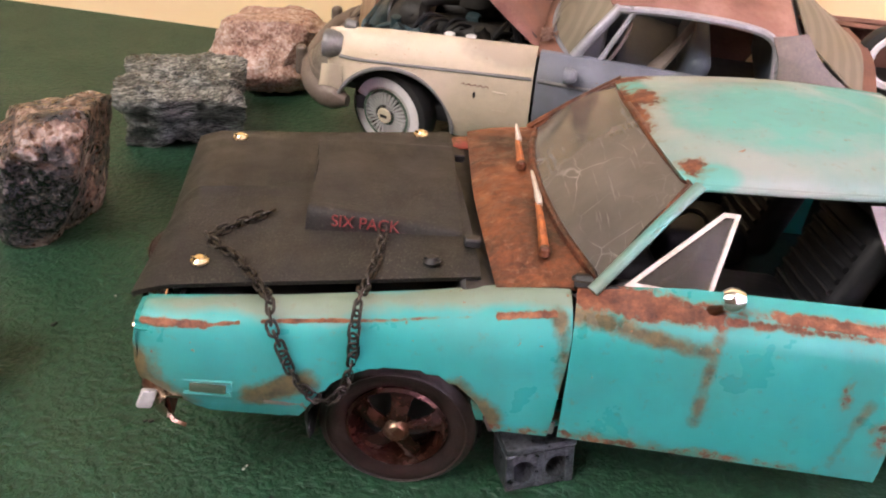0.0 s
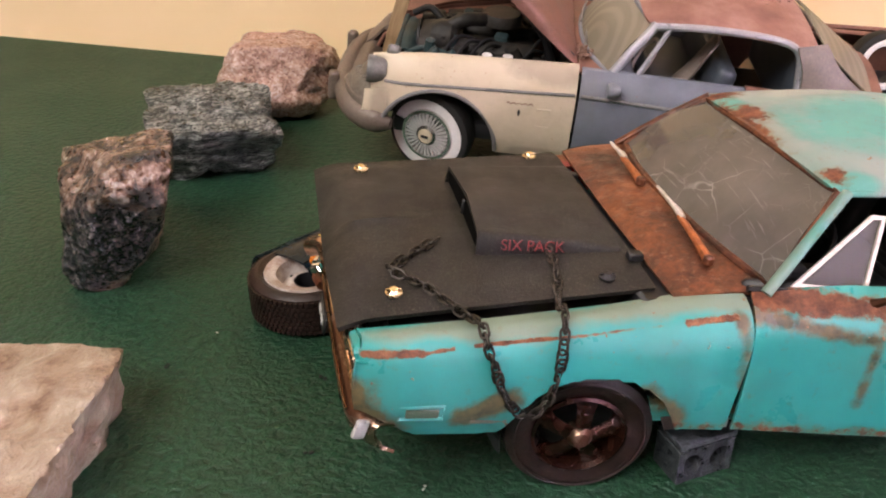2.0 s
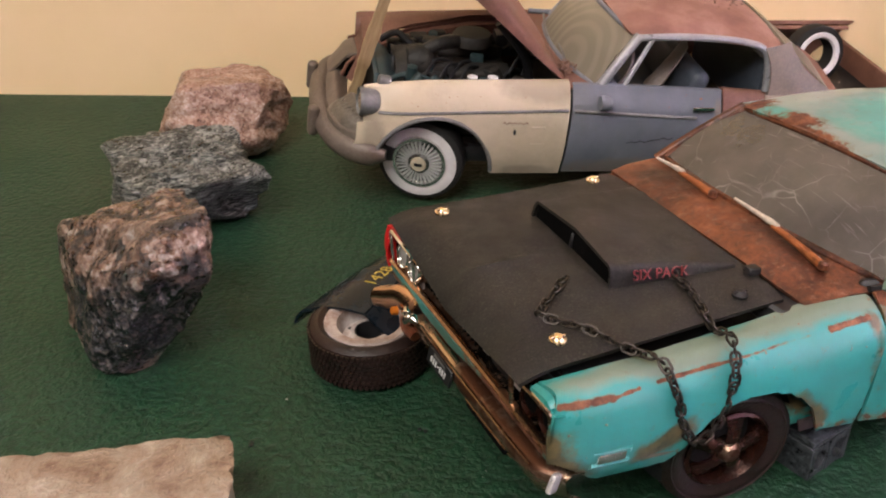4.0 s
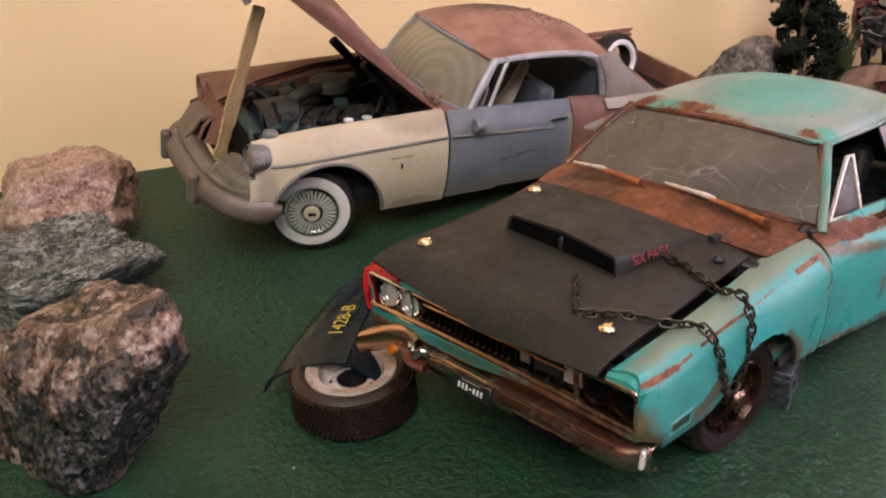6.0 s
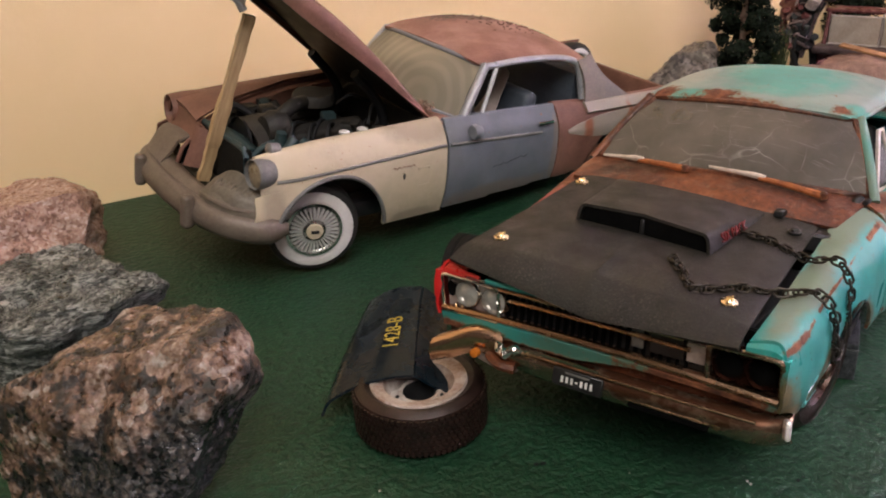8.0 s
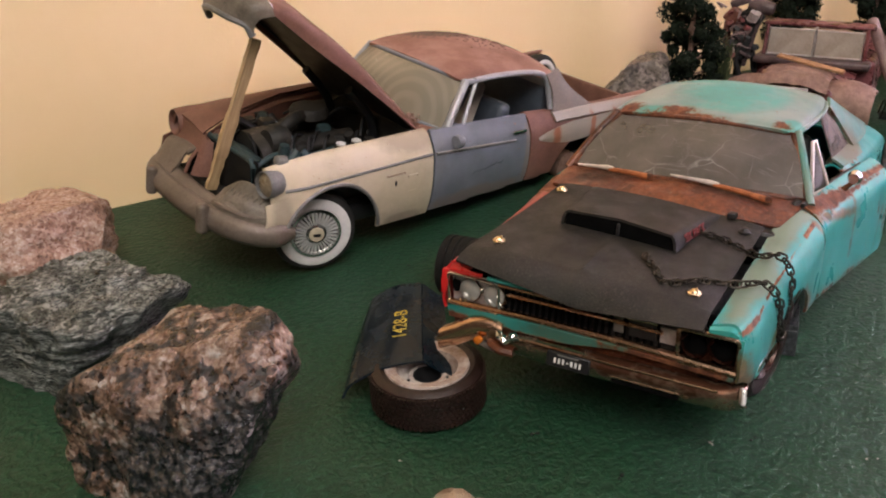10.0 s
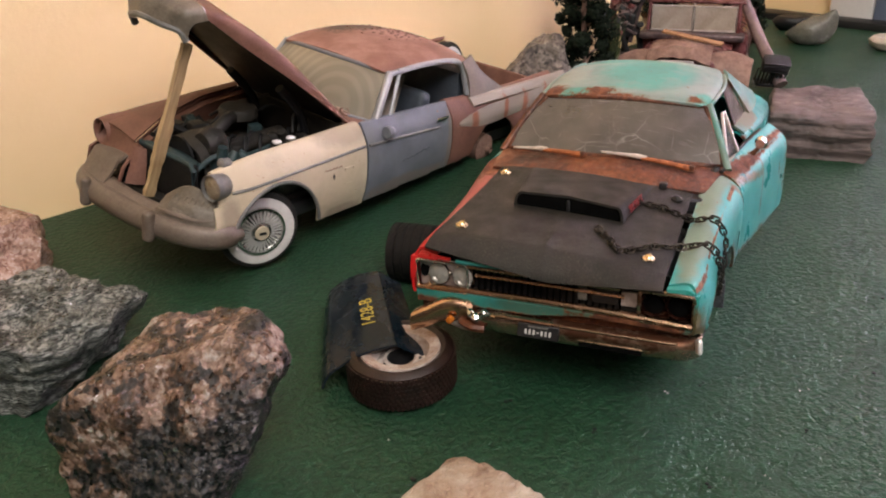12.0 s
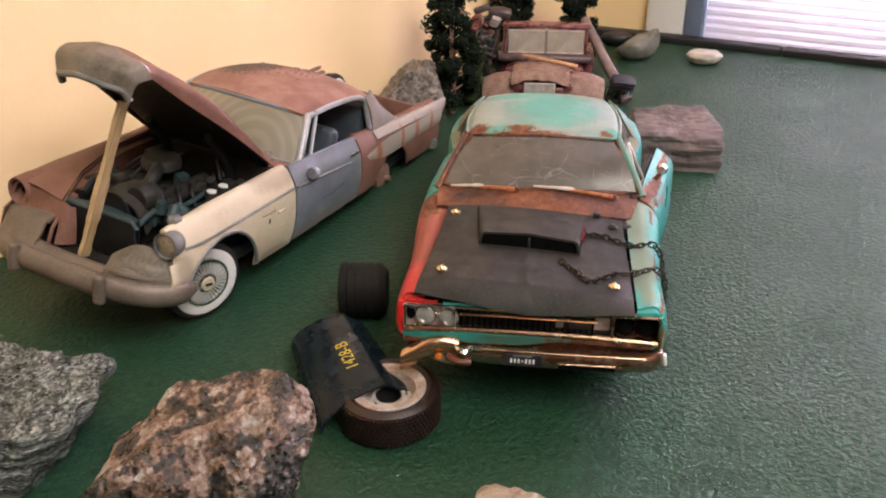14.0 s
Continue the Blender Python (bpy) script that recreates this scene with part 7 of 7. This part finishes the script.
for s in (-1, 1):
    part("rear_pillar", ruled([[(0.1460, s * 0.0400, 0.0742), (0.152, s * 0.0388, 0.0748), (0.158, s * 0.0365, 0.0755)], [(0.1505, s * 0.0425, 0.0640), (0.159, s * 0.0425, 0.0640), (0.168, s * 0.0400, 0.0640)], [(0.1510, s * 0.0450, 0.0505), (0.170, s * 0.0452, 0.0500), (0.192, s * 0.0435, 0.0495)]], 14, 14, 0.0014 * s), MAT_PILLAR, coupe, "wide dusty grey rear pillar")
part("rear_window", ruled([[(0.160, -0.037, 0.0725), (0.156, 0, 0.0790), (0.160, 0.037, 0.0725)], [(0.184, -0.0395, 0.0545), (0.188, 0, 0.0580), (0.184, 0.0395, 0.0545)]], 8, 14, 0.0006), MAT_DUSTGLASS, coupe)
part("trunk_floor", block(0.052, 0.080, 0.003, 0, 1, (0.210, 0, 0.0345)), MAT_BLACK, coupe)
part("parcel_shelf", ruled([[(0.178, -0.0415, 0.0525), (0.181, 0, 0.0575), (0.178, 0.0415, 0.0525)], [(0.190, -0.0415, 0.0520), (0.193, 0, 0.0560), (0.190, 0.0415, 0.0520)]], 5, 14, 0.001), MAT_BROWN, coupe)
part("tail_panel", block(0.003, 0.094, 0.026, 0.001, 2, (0.2375, 0, 0.0345)), MAT_BROWN, coupe)
part("rear_bumper", tube([(0.228, -0.0525, 0.0270), (0.240, -0.048, 0.0265), (0.244, 0, 0.0265), (0.240, 0.048, 0.0265), (0.228, 0.0525, 0.0270)], 0.0034, 10), MAT_DULLTRIM, coupe)
# cabin
part("cabin_floor", block(0.100, 0.080, 0.004, 0, 1, (0.110, 0, 0.0280)), MAT_BLACK, coupe)
part("dashboard", block(0.010, 0.080, 0.012, 0.003, 2, (0.0800, 0, 0.0500)), MAT_GREY, coupe)
part("steering_wheel", tube([(0.0100 + 0.0098 * math.cos(a) * 0.45 + 0.080, -0.0205 + 0.0098 * math.sin(a), 0.0550 + 0.0098 * math.cos(a) * 0.88) for a in np.linspace(0, 2 * math.pi, 26, endpoint=False)], 0.0008, 6, True), MAT_TIN, coupe, "pale steering wheel")
fs = part("seat", block(0.009, 0.074, 0.022, 0.0035, 3, (0, 0, -0.002)), MAT_SEATBLUE, coupe, "dusty blue-grey bench seat", pose(0.1220, 0, 0.0510, 0, 12, 0))
part("cushion", block(0.026, 0.074, 0.009, 0.003, 3, (-0.0160, 0, -0.0120)), MAT_SEATBLUE, fs)
part("dust_cover", ruled([[(-0.005, -0.022, 0.014), (-0.006, -0.019, 0.017), (-0.005, -0.016, 0.0135)], [(-0.009, -0.024, 0.0), (-0.010, -0.019, 0.004), (-0.009, -0.015, 0.0)], [(-0.013, -0.026, -0.010), (-0.016, -0.020, -0.009), (-0.013, -0.013, -0.010)]], 10, 12, 0.0015), MAT_DUSTPANE, fs, "pale crumpled cloth on the seat")
part("rear_seat", block(0.012, 0.074, 0.030, 0.003, 2, (0.1560, 0, 0.0520)), MAT_SEATBLUE, coupe, "blue-grey rear bench")

whitewall(coupe, pose(0.0005, -0.0385, 0.0194, 0, 0, -19), -1)
whitewall(coupe, pose(0.0005, 0.0385, 0.0194, 0, 0, -19), 1)
for s in (-1, 1):
    hub = part("brake_drum", lathe([(0.0, s * 0.003), (0.0045, s * 0.003), (0.0085, s * 0.001), (0.0088, -s * 0.006), (0, -s * 0.006)], 26), MAT_TAN, coupe, "rusty bare brake drum", pose(0.1720, s * 0.0440, 0.0185))
    part("stub", lathe([(0.0018, s * 0.006), (0.0020, s * 0.002), (0, s * 0.006)], 12), MAT_TAN, hub)
# a whitewall tyre standing on the trunk
ww = thing("loose_whitewall", "loose whitewall tyre stowed in the coupe's open trunk", "tyre", COUPE @ pose(0.2050, 0.0143, 0.0499, -12, 0, 4))
part("tyre", lathe(tyre_profile(0.0150, 0.0100, 0.0085)), MAT_RUBBER, ww, "black tyre carcass")
part("whitewall", lathe([(0.0086, -0.0042), (0.0094, -0.0053), (0.0114, -0.0054), (0.0121, -0.0046)]), MAT_WHITEWALL, ww, "white sidewall band")

# dirt on the coupe's roof and a dry clump in the corner of its cowl
rng = random.Random(12)
ups = [v.co.copy() for v in coupe_roof.data.vertices if v.normal.z > 0.5 and 0.104 < v.co.x < 0.150 and -0.026 < v.co.y < 0.026]
many = []
for i in range(230):
    c = rng.choice(ups) + Vector((rng.uniform(-0.0012, 0.0012), rng.uniform(-0.0010, 0.0010), 0))
    if (c.x - 0.128) ** 2 / 0.022 ** 2 + (c.y - 0.002) ** 2 / 0.024 ** 2 > rng.uniform(0.2, 1.0):
        continue
    r = rng.uniform(0.0003, 0.0009)
    V = [(c.x + r * rng.uniform(0.5, 1.4) * math.cos(a), c.y + r * rng.uniform(0.5, 1.4) * math.sin(a), c.z + z * r) for z in (-0.5, 0.8) for a in np.linspace(0, 2 * math.pi, 5, endpoint=False)]
    many.append((V, [tuple(range(5, 10))] + [(k, (k + 1) % 5, 5 + (k + 1) % 5, 5 + k) for k in range(5)]))
solo("dirt_crumb", joined(*many), MAT_TAN, "brown crumbs of dirt strewn over the coupe's roof", "crumbs", COUPE, "", "stuff", 30, False)
many = []
for i in range(150):
    c = Vector((rng.gauss(0.0625, 0.0016), rng.gauss(-0.030, 0.0026), 0.0582 + abs(rng.gauss(0, 0.0014))))
    d = Vector((rng.gauss(0, 1), rng.gauss(0, 1), rng.gauss(0, 0.7))).normalized() * rng.uniform(0.0003, 0.0009)
    many.append(tube([c - d, c + d * 0.2 + Vector((0, 0, 0.0004)), c + d], [0.00025, 0.0003, 0.0001], 3))
solo("moss_clump", joined(*many), MAT_TAN, "dry brown clump of moss caught below the windshield", "moss", COUPE, "", "stuff")

# the prop
st0, st1 = Vector((-0.0968, 0.1998, 0.0385)), Vector((-0.0785, 0.1765, 0.1050))
ax = (st1 - st0)
L = ax.length
bm = bmesh.new()
N = 24
for i in range(N + 1):
    z = L * i / N
    w = 0.0024 + 0.0004 * noise.noise(Vector((i * 0.6, 1, 0))) + (0.0005 if 5 < i < 13 else 0)
    for sx, sy in ((-1, -0.45), (1, -0.45), (1, 0.45), (-1, 0.45)):
        bm.verts.new((sx * w + 0.0004 * noise.noise(Vector((i * 0.5, sx, 4))), sy * w, z))
bm.verts.ensure_lookup_table()
for i in range(N):
    for k in range(4):
        a, b = i * 4 + k, i * 4 + (k + 1) % 4
        bm.faces.new((bm.verts[a], bm.verts[b], bm.verts[b + 4], bm.verts[a + 4]))
bm.faces.new([bm.verts[k] for k in range(4)])
bm.faces.new([bm.verts[N * 4 + k] for k in range(4)])
q = ax.to_track_quat("Z", "X").to_matrix().to_4x4()
solo("prop_stick", bm, MAT_STICK, "split wooden stick propping up the coupe's hood", "stick", Matrix.Translation(st0) @ q @ pose(0, 0, 0, 0, 0, 35), "", "", 30, False)

# ---- the wrecked truck ----
TR = pose(0.2250, 0.0050, 0.0, 0, 0, 0)
truck = thing("truck", "wrecked maroon pickup truck with a split windshield", "truck", TR)
part("cab", block(0.045, 0.078, 0.0340, 0.006, 4, (0.068, 0.0, 0.0170)), MAT_MAROON, truck, "maroon cab body")
part("cab_roof", block(0.014, 0.070, 0.0028, 0.0018, 3, (0.0575, 0.0, 0.0540)), MAT_MAROON, truck, "maroon cab roof")
for s in (-1, 0, 1):
    part("pillar", tube([(0.0450, s * 0.0320, 0.033), (0.0500, s * 0.0315, 0.0535)], 0.0014 if s else 0.0009, 8), MAT_TIN if s == 0 else MAT_MAROON, truck)
for s in (-1, 1):
    part("rear_pillar", tube([(0.062, s * 0.0330, 0.0540), (0.078, s * 0.0345, 0.0440), (0.088, s * 0.0350, 0.0320)], 0.0013, 8), MAT_MAROON, truck)
    pane = part("windshield_pane", block(0.0008, 0.0290, 0.0165, 0.0004, 1), MAT_DUSTPANE, truck, "dust-coated windshield pane", pose(0.0466, s * 0.0153, 0.0432, 0, 14, 0))
    part("frame", tube([(0, -0.0148, -0.0085), (0, 0.0148, -0.0085), (0, 0.0148, 0.0085), (0, -0.0148, 0.0085)], 0.0008, 6, True), MAT_TIN, pane)
part("cowl", block(0.012, 0.074, 0.0050, 0.0018, 3, (0.0420, 0, 0.0318)), MAT_PURPLE, truck)
rows = []
for x in np.linspace(0.010, 0.039, 14):
    rows.append([(x, y, 0.0262 + 0.0065 * (1 - (y / 0.031) ** 2) + 0.0008 * noise.noise(Vector((x * 160, y * 160, 2)))) for y in np.linspace(-0.0300, 0.0300, 20)])
part("hood", sheet(rows, 0.001), MAT_MAROON, truck, "dented maroon hood")
rows = []
for x in np.linspace(-0.010, 0.022, 18):
    rows.append([(x + 0.0015 * noise.noise(Vector((y * 120, 3, x * 90))), y + 0.002, 0.0310 + 0.0045 * (1 - (y / 0.022) ** 2) - max(0.0, -0.002 - x) * 0.8 + 0.0022 * noise.noise(Vector((x * 190, y * 140, 7)))) for y in np.linspace(-0.0215, 0.0215, 24)])
part("torn_panel", sheet(rows, 0.0009), MAT_TAN, truck, "crumpled rust-tan panel", None, 30)
part("grille", block(0.004, 0.034, 0.0180, 0.003, 3, (-0.0060, 0, 0.0150)), MAT_MAROON, truck)
for i in range(7):
    part("grille_bar", block(0.0012, 0.0014, 0.0140, 0.0003, 1, (-0.0086, -0.0135 + i * 0.0045, 0.0150)), MAT_MAROON, truck)
for s in (-1, 1):
    rows = []
    for a in np.linspace(-0.1, math.pi * 0.72, 14):
        r = 0.0165
        rows.append([(0.010 - r * math.cos(a), s * (0.0185 + w * 0.027), 0.0110 + (r + 0.002 * math.sin(math.pi * w)) * math.sin(a) - 0.004 * w ** 2) for w in np.linspace(0, 1, 8)])
    part("fender", sheet(rows, 0.0012), MAT_TAN, truck, "rounded rust-brown fender")
    tw = part("wheel", lathe(tyre_profile(0.0140, 0.010, 0.009), 30), MAT_RUBBER, truck, "", pose(0.013, s * 0.0300, 0.0135))
    part("rim", lathe([(0.009, -0.004), (0.0088, 0.004), (0.004, 0.002), (0, 0.002)], 20), MAT_MAROON, tw)
    part("headlight", lathe([(0.0036, 0.003), (0.0040, 0), (0.0030, -0.0016), (0, -0.0022)], 18, "x"), MAT_MAROON, truck, "", pose(-0.0060, s * 0.0185, 0.0225))
part("bumper", block(0.004, 0.078, 0.0060, 0.0015, 2, (-0.0130, 0.001, 0.0095)), MAT_MAROON, truck)
part("sign_plate", block(0.0012, 0.0230, 0.0110, 0.0004, 1, (-0.0160, 0.0020, 0.0235)), MAT_TIN, truck, "pale tin plate")
part("bed", block(0.070, 0.076, 0.026, 0.004, 3, (0.128, 0, 0.0190)), MAT_MAROON, truck)
solo("plank", block(0.005, 0.044, 0.0016, 0.0004, 1), MAT_PLANK, "weathered orange-brown strip lying across the truck's hood", "plank", pose(0.2400, 0.0010, 0.0372, 7, -8, -14))

# scrap beside the truck
scrap = thing("scrap_machine", "broken motorcycle in purple, orange and tin standing upright", "scrap", pose(0.2700, 0.0470, 0.0, 0, 0, 0) @ Matrix.Diagonal((1, 1.12, 0.97, 1)))
part("frame_tube", tube(catmull([(0.0, 0.008, 0.0), (0.002, 0.006, 0.024), (-0.002, 0.0, 0.046), (0, -0.006, 0.062)], 14), 0.0022, 8), MAT_BLACK, scrap)
part("frame_tube", tube(catmull([(0.002, -0.006, 0.0), (0.0, -0.004, 0.026), (0.002, 0.002, 0.050)], 12), 0.0020, 8), MAT_BLACK, scrap)
part("tank", lathe([(0, -0.0080), (0.0042, -0.0070), (0.0052, -0.001), (0.0048, 0.005), (0.0028, 0.008), (0, 0.0085)], 22), MAT_PURPLE, scrap, "purple-grey tank", pose(0.001, -0.0050, 0.0672, 8, 0, 0))
part("saddle", block(0.006, 0.0120, 0.0052, 0.0018, 3), MAT_PURPLE, scrap, "worn purple saddle", pose(-0.001, 0.0078, 0.0706, -22, 0, 8))
part("side_cover", block(0.007, 0.0100, 0.0110, 0.002, 3), MAT_ORANGE, scrap, "faded orange cover", pose(-0.002, 0.0105, 0.0610, 38, 0, 0))
part("engine", block(0.011, 0.0120, 0.0110, 0.002, 3), MAT_BLACK, scrap, "", pose(0.0, 0.0010, 0.0600, -18, 0, 0))
part("cylinder", joined(*[lathe([(0, z), (0.0034, z), (0.0034, z + 0.0006), (0, z + 0.0006)], 18, "z") for z in np.linspace(0, 0.006, 6)]), MAT_TIN, scrap, "finned cylinder", pose(-0.005, -0.0005, 0.0590, 24, -16, 0))
part("seat", block(0.008, 0.0120, 0.0100, 0.0018, 3), MAT_PIPE, scrap, "", pose(-0.001, 0.0055, 0.0520, 30, 0, 0))
part("mudguard", ruled([[(-0.004, 0.013, 0.0540), (0, 0.0155, 0.0570), (0.004, 0.013, 0.0540)], [(-0.004, 0.0125, 0.0440), (0, 0.016, 0.0450), (0.004, 0.0125, 0.0440)], [(-0.004, 0.0090, 0.0330), (0, 0.0125, 0.0320), (0.004, 0.0090, 0.0330)]], 8, 8, 0.001), MAT_MAROON, scrap)
part("gearbox", block(0.012, 0.0130, 0.0190, 0.0025, 3), MAT_BLACK, scrap, "", pose(0.0, 0.0060, 0.0400, 14, 0, 0))
part("fork", tube([(-0.002, -0.0060, 0.0660), (-0.003, -0.0020, 0.0450), (-0.003, 0.0020, 0.0260)], 0.0013, 8), MAT_PURPLE, scrap)
rng = random.Random(31)
for i in range(26):
    z = rng.uniform(0.030, 0.068)
    y = rng.gauss(0.004, 0.0045)
    mm = (MAT_PURPLE, MAT_BLACK, MAT_PIPE, MAT_MAROON)[i % 4]
    if i % 2:
        part("fitting", lathe([(0, 0.0018), (0.0020, 0.0016), (0.0023, -0.0016), (0, -0.0018)], 12, "x"), mm, scrap, "", pose(rng.uniform(-0.007, -0.003), y, z, 0, rng.uniform(-40, 40), rng.uniform(-60, 60)))
    else:
        part("rod", tube(catmull([(-0.004, y, z), (-0.007, y + rng.uniform(-0.004, 0.004), z + 0.004), (-0.004, y + rng.uniform(-0.007, 0.007), z + rng.uniform(-0.002, 0.011))], 8), 0.0007, 6), mm, scrap)
part("footboard", block(0.006, 0.008, 0.002, 0.0006, 2), MAT_PURPLE, scrap, "", pose(-0.004, 0.001, 0.0350, 30, 0, 0))
part("exhaust", tube(catmull([(-0.003, 0.004, 0.046), (-0.006, 0.006, 0.030), (-0.004, 0.0, 0.010)], 12), 0.0018, 8), MAT_BLACK, scrap)
part("base", block(0.020, 0.020, 0.018, 0.004, 3, (0.004, 0, 0.009)), MAT_BLACK, scrap)

solo("pipe", tube([(0.3020, -0.0250, 0.0545), (0.2760, -0.0420, 0.0290), (0.2500, -0.0605, 0.0040)], [0.0036, 0.0042, 0.0046], 14), MAT_PIPE, "mauve-brown pipe leaning against the truck", "pipe")
comb = thing("radiator_core", "blackened finned radiator core lying beside the pipe", "radiator", pose(0.2520, -0.0520, 0.0020, 8, -24, 10) @ Matrix.Diagonal((0.85, 0.8, 0.85, 1)))
part("core_base", block(0.0070, 0.0230, 0.0030, 0.0006, 1, (0.002, 0, 0.0015)), MAT_BLACK, comb)
for i in range(8):
    y = -0.0105 + i * 0.0030
    part("loop", tube([(-0.001, y, 0.001), (-0.001, y, 0.0130), (0.0, y + 0.0005, 0.0152), (0.002, y + 0.0010, 0.0158), (0.0040, y + 0.0013, 0.0150), (0.005, y + 0.0015, 0.0120), (0.005, y + 0.0015, 0.001)], 0.00065, 6), MAT_CHAIN, comb)
for i in range(4):
    part("radiator_fin", ruled([[(-0.004, -0.0110, 0), (0.002, -0.0115, 0.0008), (0.008, -0.0105, 0)], [(-0.0045, 0, 0.0009), (0.002, 0, 0.0016), (0.008, 0, 0.0008)], [(-0.004, 0.0110, 0), (0.002, 0.0112, 0.0007), (0.008, 0.0105, 0)]], 6, 6, 0.0007), MAT_BLACK, comb, "", pose(0, 0, 0.0168 + i * 0.0027, 0, 3 * math.sin(i * 2.0), 6 * math.sin(i)))
part("core_post", block(0.0030, 0.0030, 0.0250, 0.0004, 1, (0.002, 0, 0.0140)), MAT_BLACK, comb)


# ---- dark model trees ----
def tree(x, y, h, r, seed, gaps):
    rng = random.Random(seed)
    t = thing("tree", "dark green-black model conifer with a ragged crown", "tree", pose(x, y, 0), "model trees")
    pts = [(0.0008 * math.sin(i), 0.0008 * math.cos(i * 1.7), h * i / 8) for i in range(9)]
    trunk = part("trunk", tube(pts, np.linspace(0.0028, 0.0006, 9), 8), MAT_TAN, t, "brown twig trunk")
    V, F = [], []
    lumps = []
    z = h * 0.10
    while z < h * 0.98:
        f = 1 - 0.40 * (z / h) ** 1.5
        for k in range(gaps):
            a = rng.uniform(0, 2 * math.pi)
            d = r * f * rng.uniform(0.10, 1.0)
            lumps.append((d * math.cos(a), d * math.sin(a), z + rng.uniform(-0.003, 0.003), r * rng.uniform(0.17, 0.36)))
            if k % 3 == 0:
                part("limb", tube([(0, 0, z - 0.004), (d * 0.6 * math.cos(a), d * 0.6 * math.sin(a), z - 0.001), (d * math.cos(a), d * math.sin(a), z)], [0.0010, 0.0008, 0.0004], 5), MAT_TAN, trunk)
        z += h * 0.085
    for cx, cy, cz, cr in lumps:
        for _ in range(260):
            u = Vector((rng.gauss(0, 1), rng.gauss(0, 1), rng.gauss(0, 1))).normalized()
            c = Vector((cx, cy, cz)) + u * cr * rng.uniform(0.45, 1.05)
            e1 = Vector((rng.gauss(0, 1), rng.gauss(0, 1), rng.gauss(0, 1))).normalized() * rng.uniform(0.0009, 0.0019)
            e2 = u.cross(e1).normalized() * 0.0008
            o = len(V)
            V += [c - e1, c + e2, c + e1, c - e2 + u * 0.0006]
            F += [(o, o + 1, o + 3), (o + 1, o + 2, o + 3)]
    crown = part("crown", (V, F), MAT_LEAF, t, "clumped dark foliage", None, 180, False)
    crown["kind"] = "stuff"


tree(0.2200, 0.0730, 0.116, 0.0225, 1, 7)
tree(0.3600, 0.0350, 0.088, 0.0230, 2, 8)
tree(0.3800, -0.0180, 0.084, 0.0210, 3, 7)
rng = random.Random(9)
blades = []
for i in range(150):
    a, l = rng.uniform(0, 2 * math.pi), rng.uniform(0.014, 0.034)
    b = rng.uniform(0.002, 0.010)
    x0, y0 = rng.uniform(-0.006, 0.006), rng.uniform(-0.006, 0.006)
    blades.append(tube([(x0, y0, 0), (x0 + b * 0.4 * math.cos(a), y0 + b * 0.4 * math.sin(a), l * 0.6), (x0 + b * math.cos(a), y0 + b * math.sin(a), l)], [0.0003, 0.00025, 0.0001], 3))
solo("grass_tuft", joined(*blades), MAT_GRASS, "tuft of dry green moss beside the tree", "grass", pose(0.2450, 0.0600, 0.018), "", "stuff")
solo("moss_mound", rock((0.014, 0.014, 0.012), [(0, 0, 1, 0.8)], 41, 0.1, 3), MAT_GRASS, "small mossy mound under the grass", "mound", pose(0.2450, 0.0600, 0))
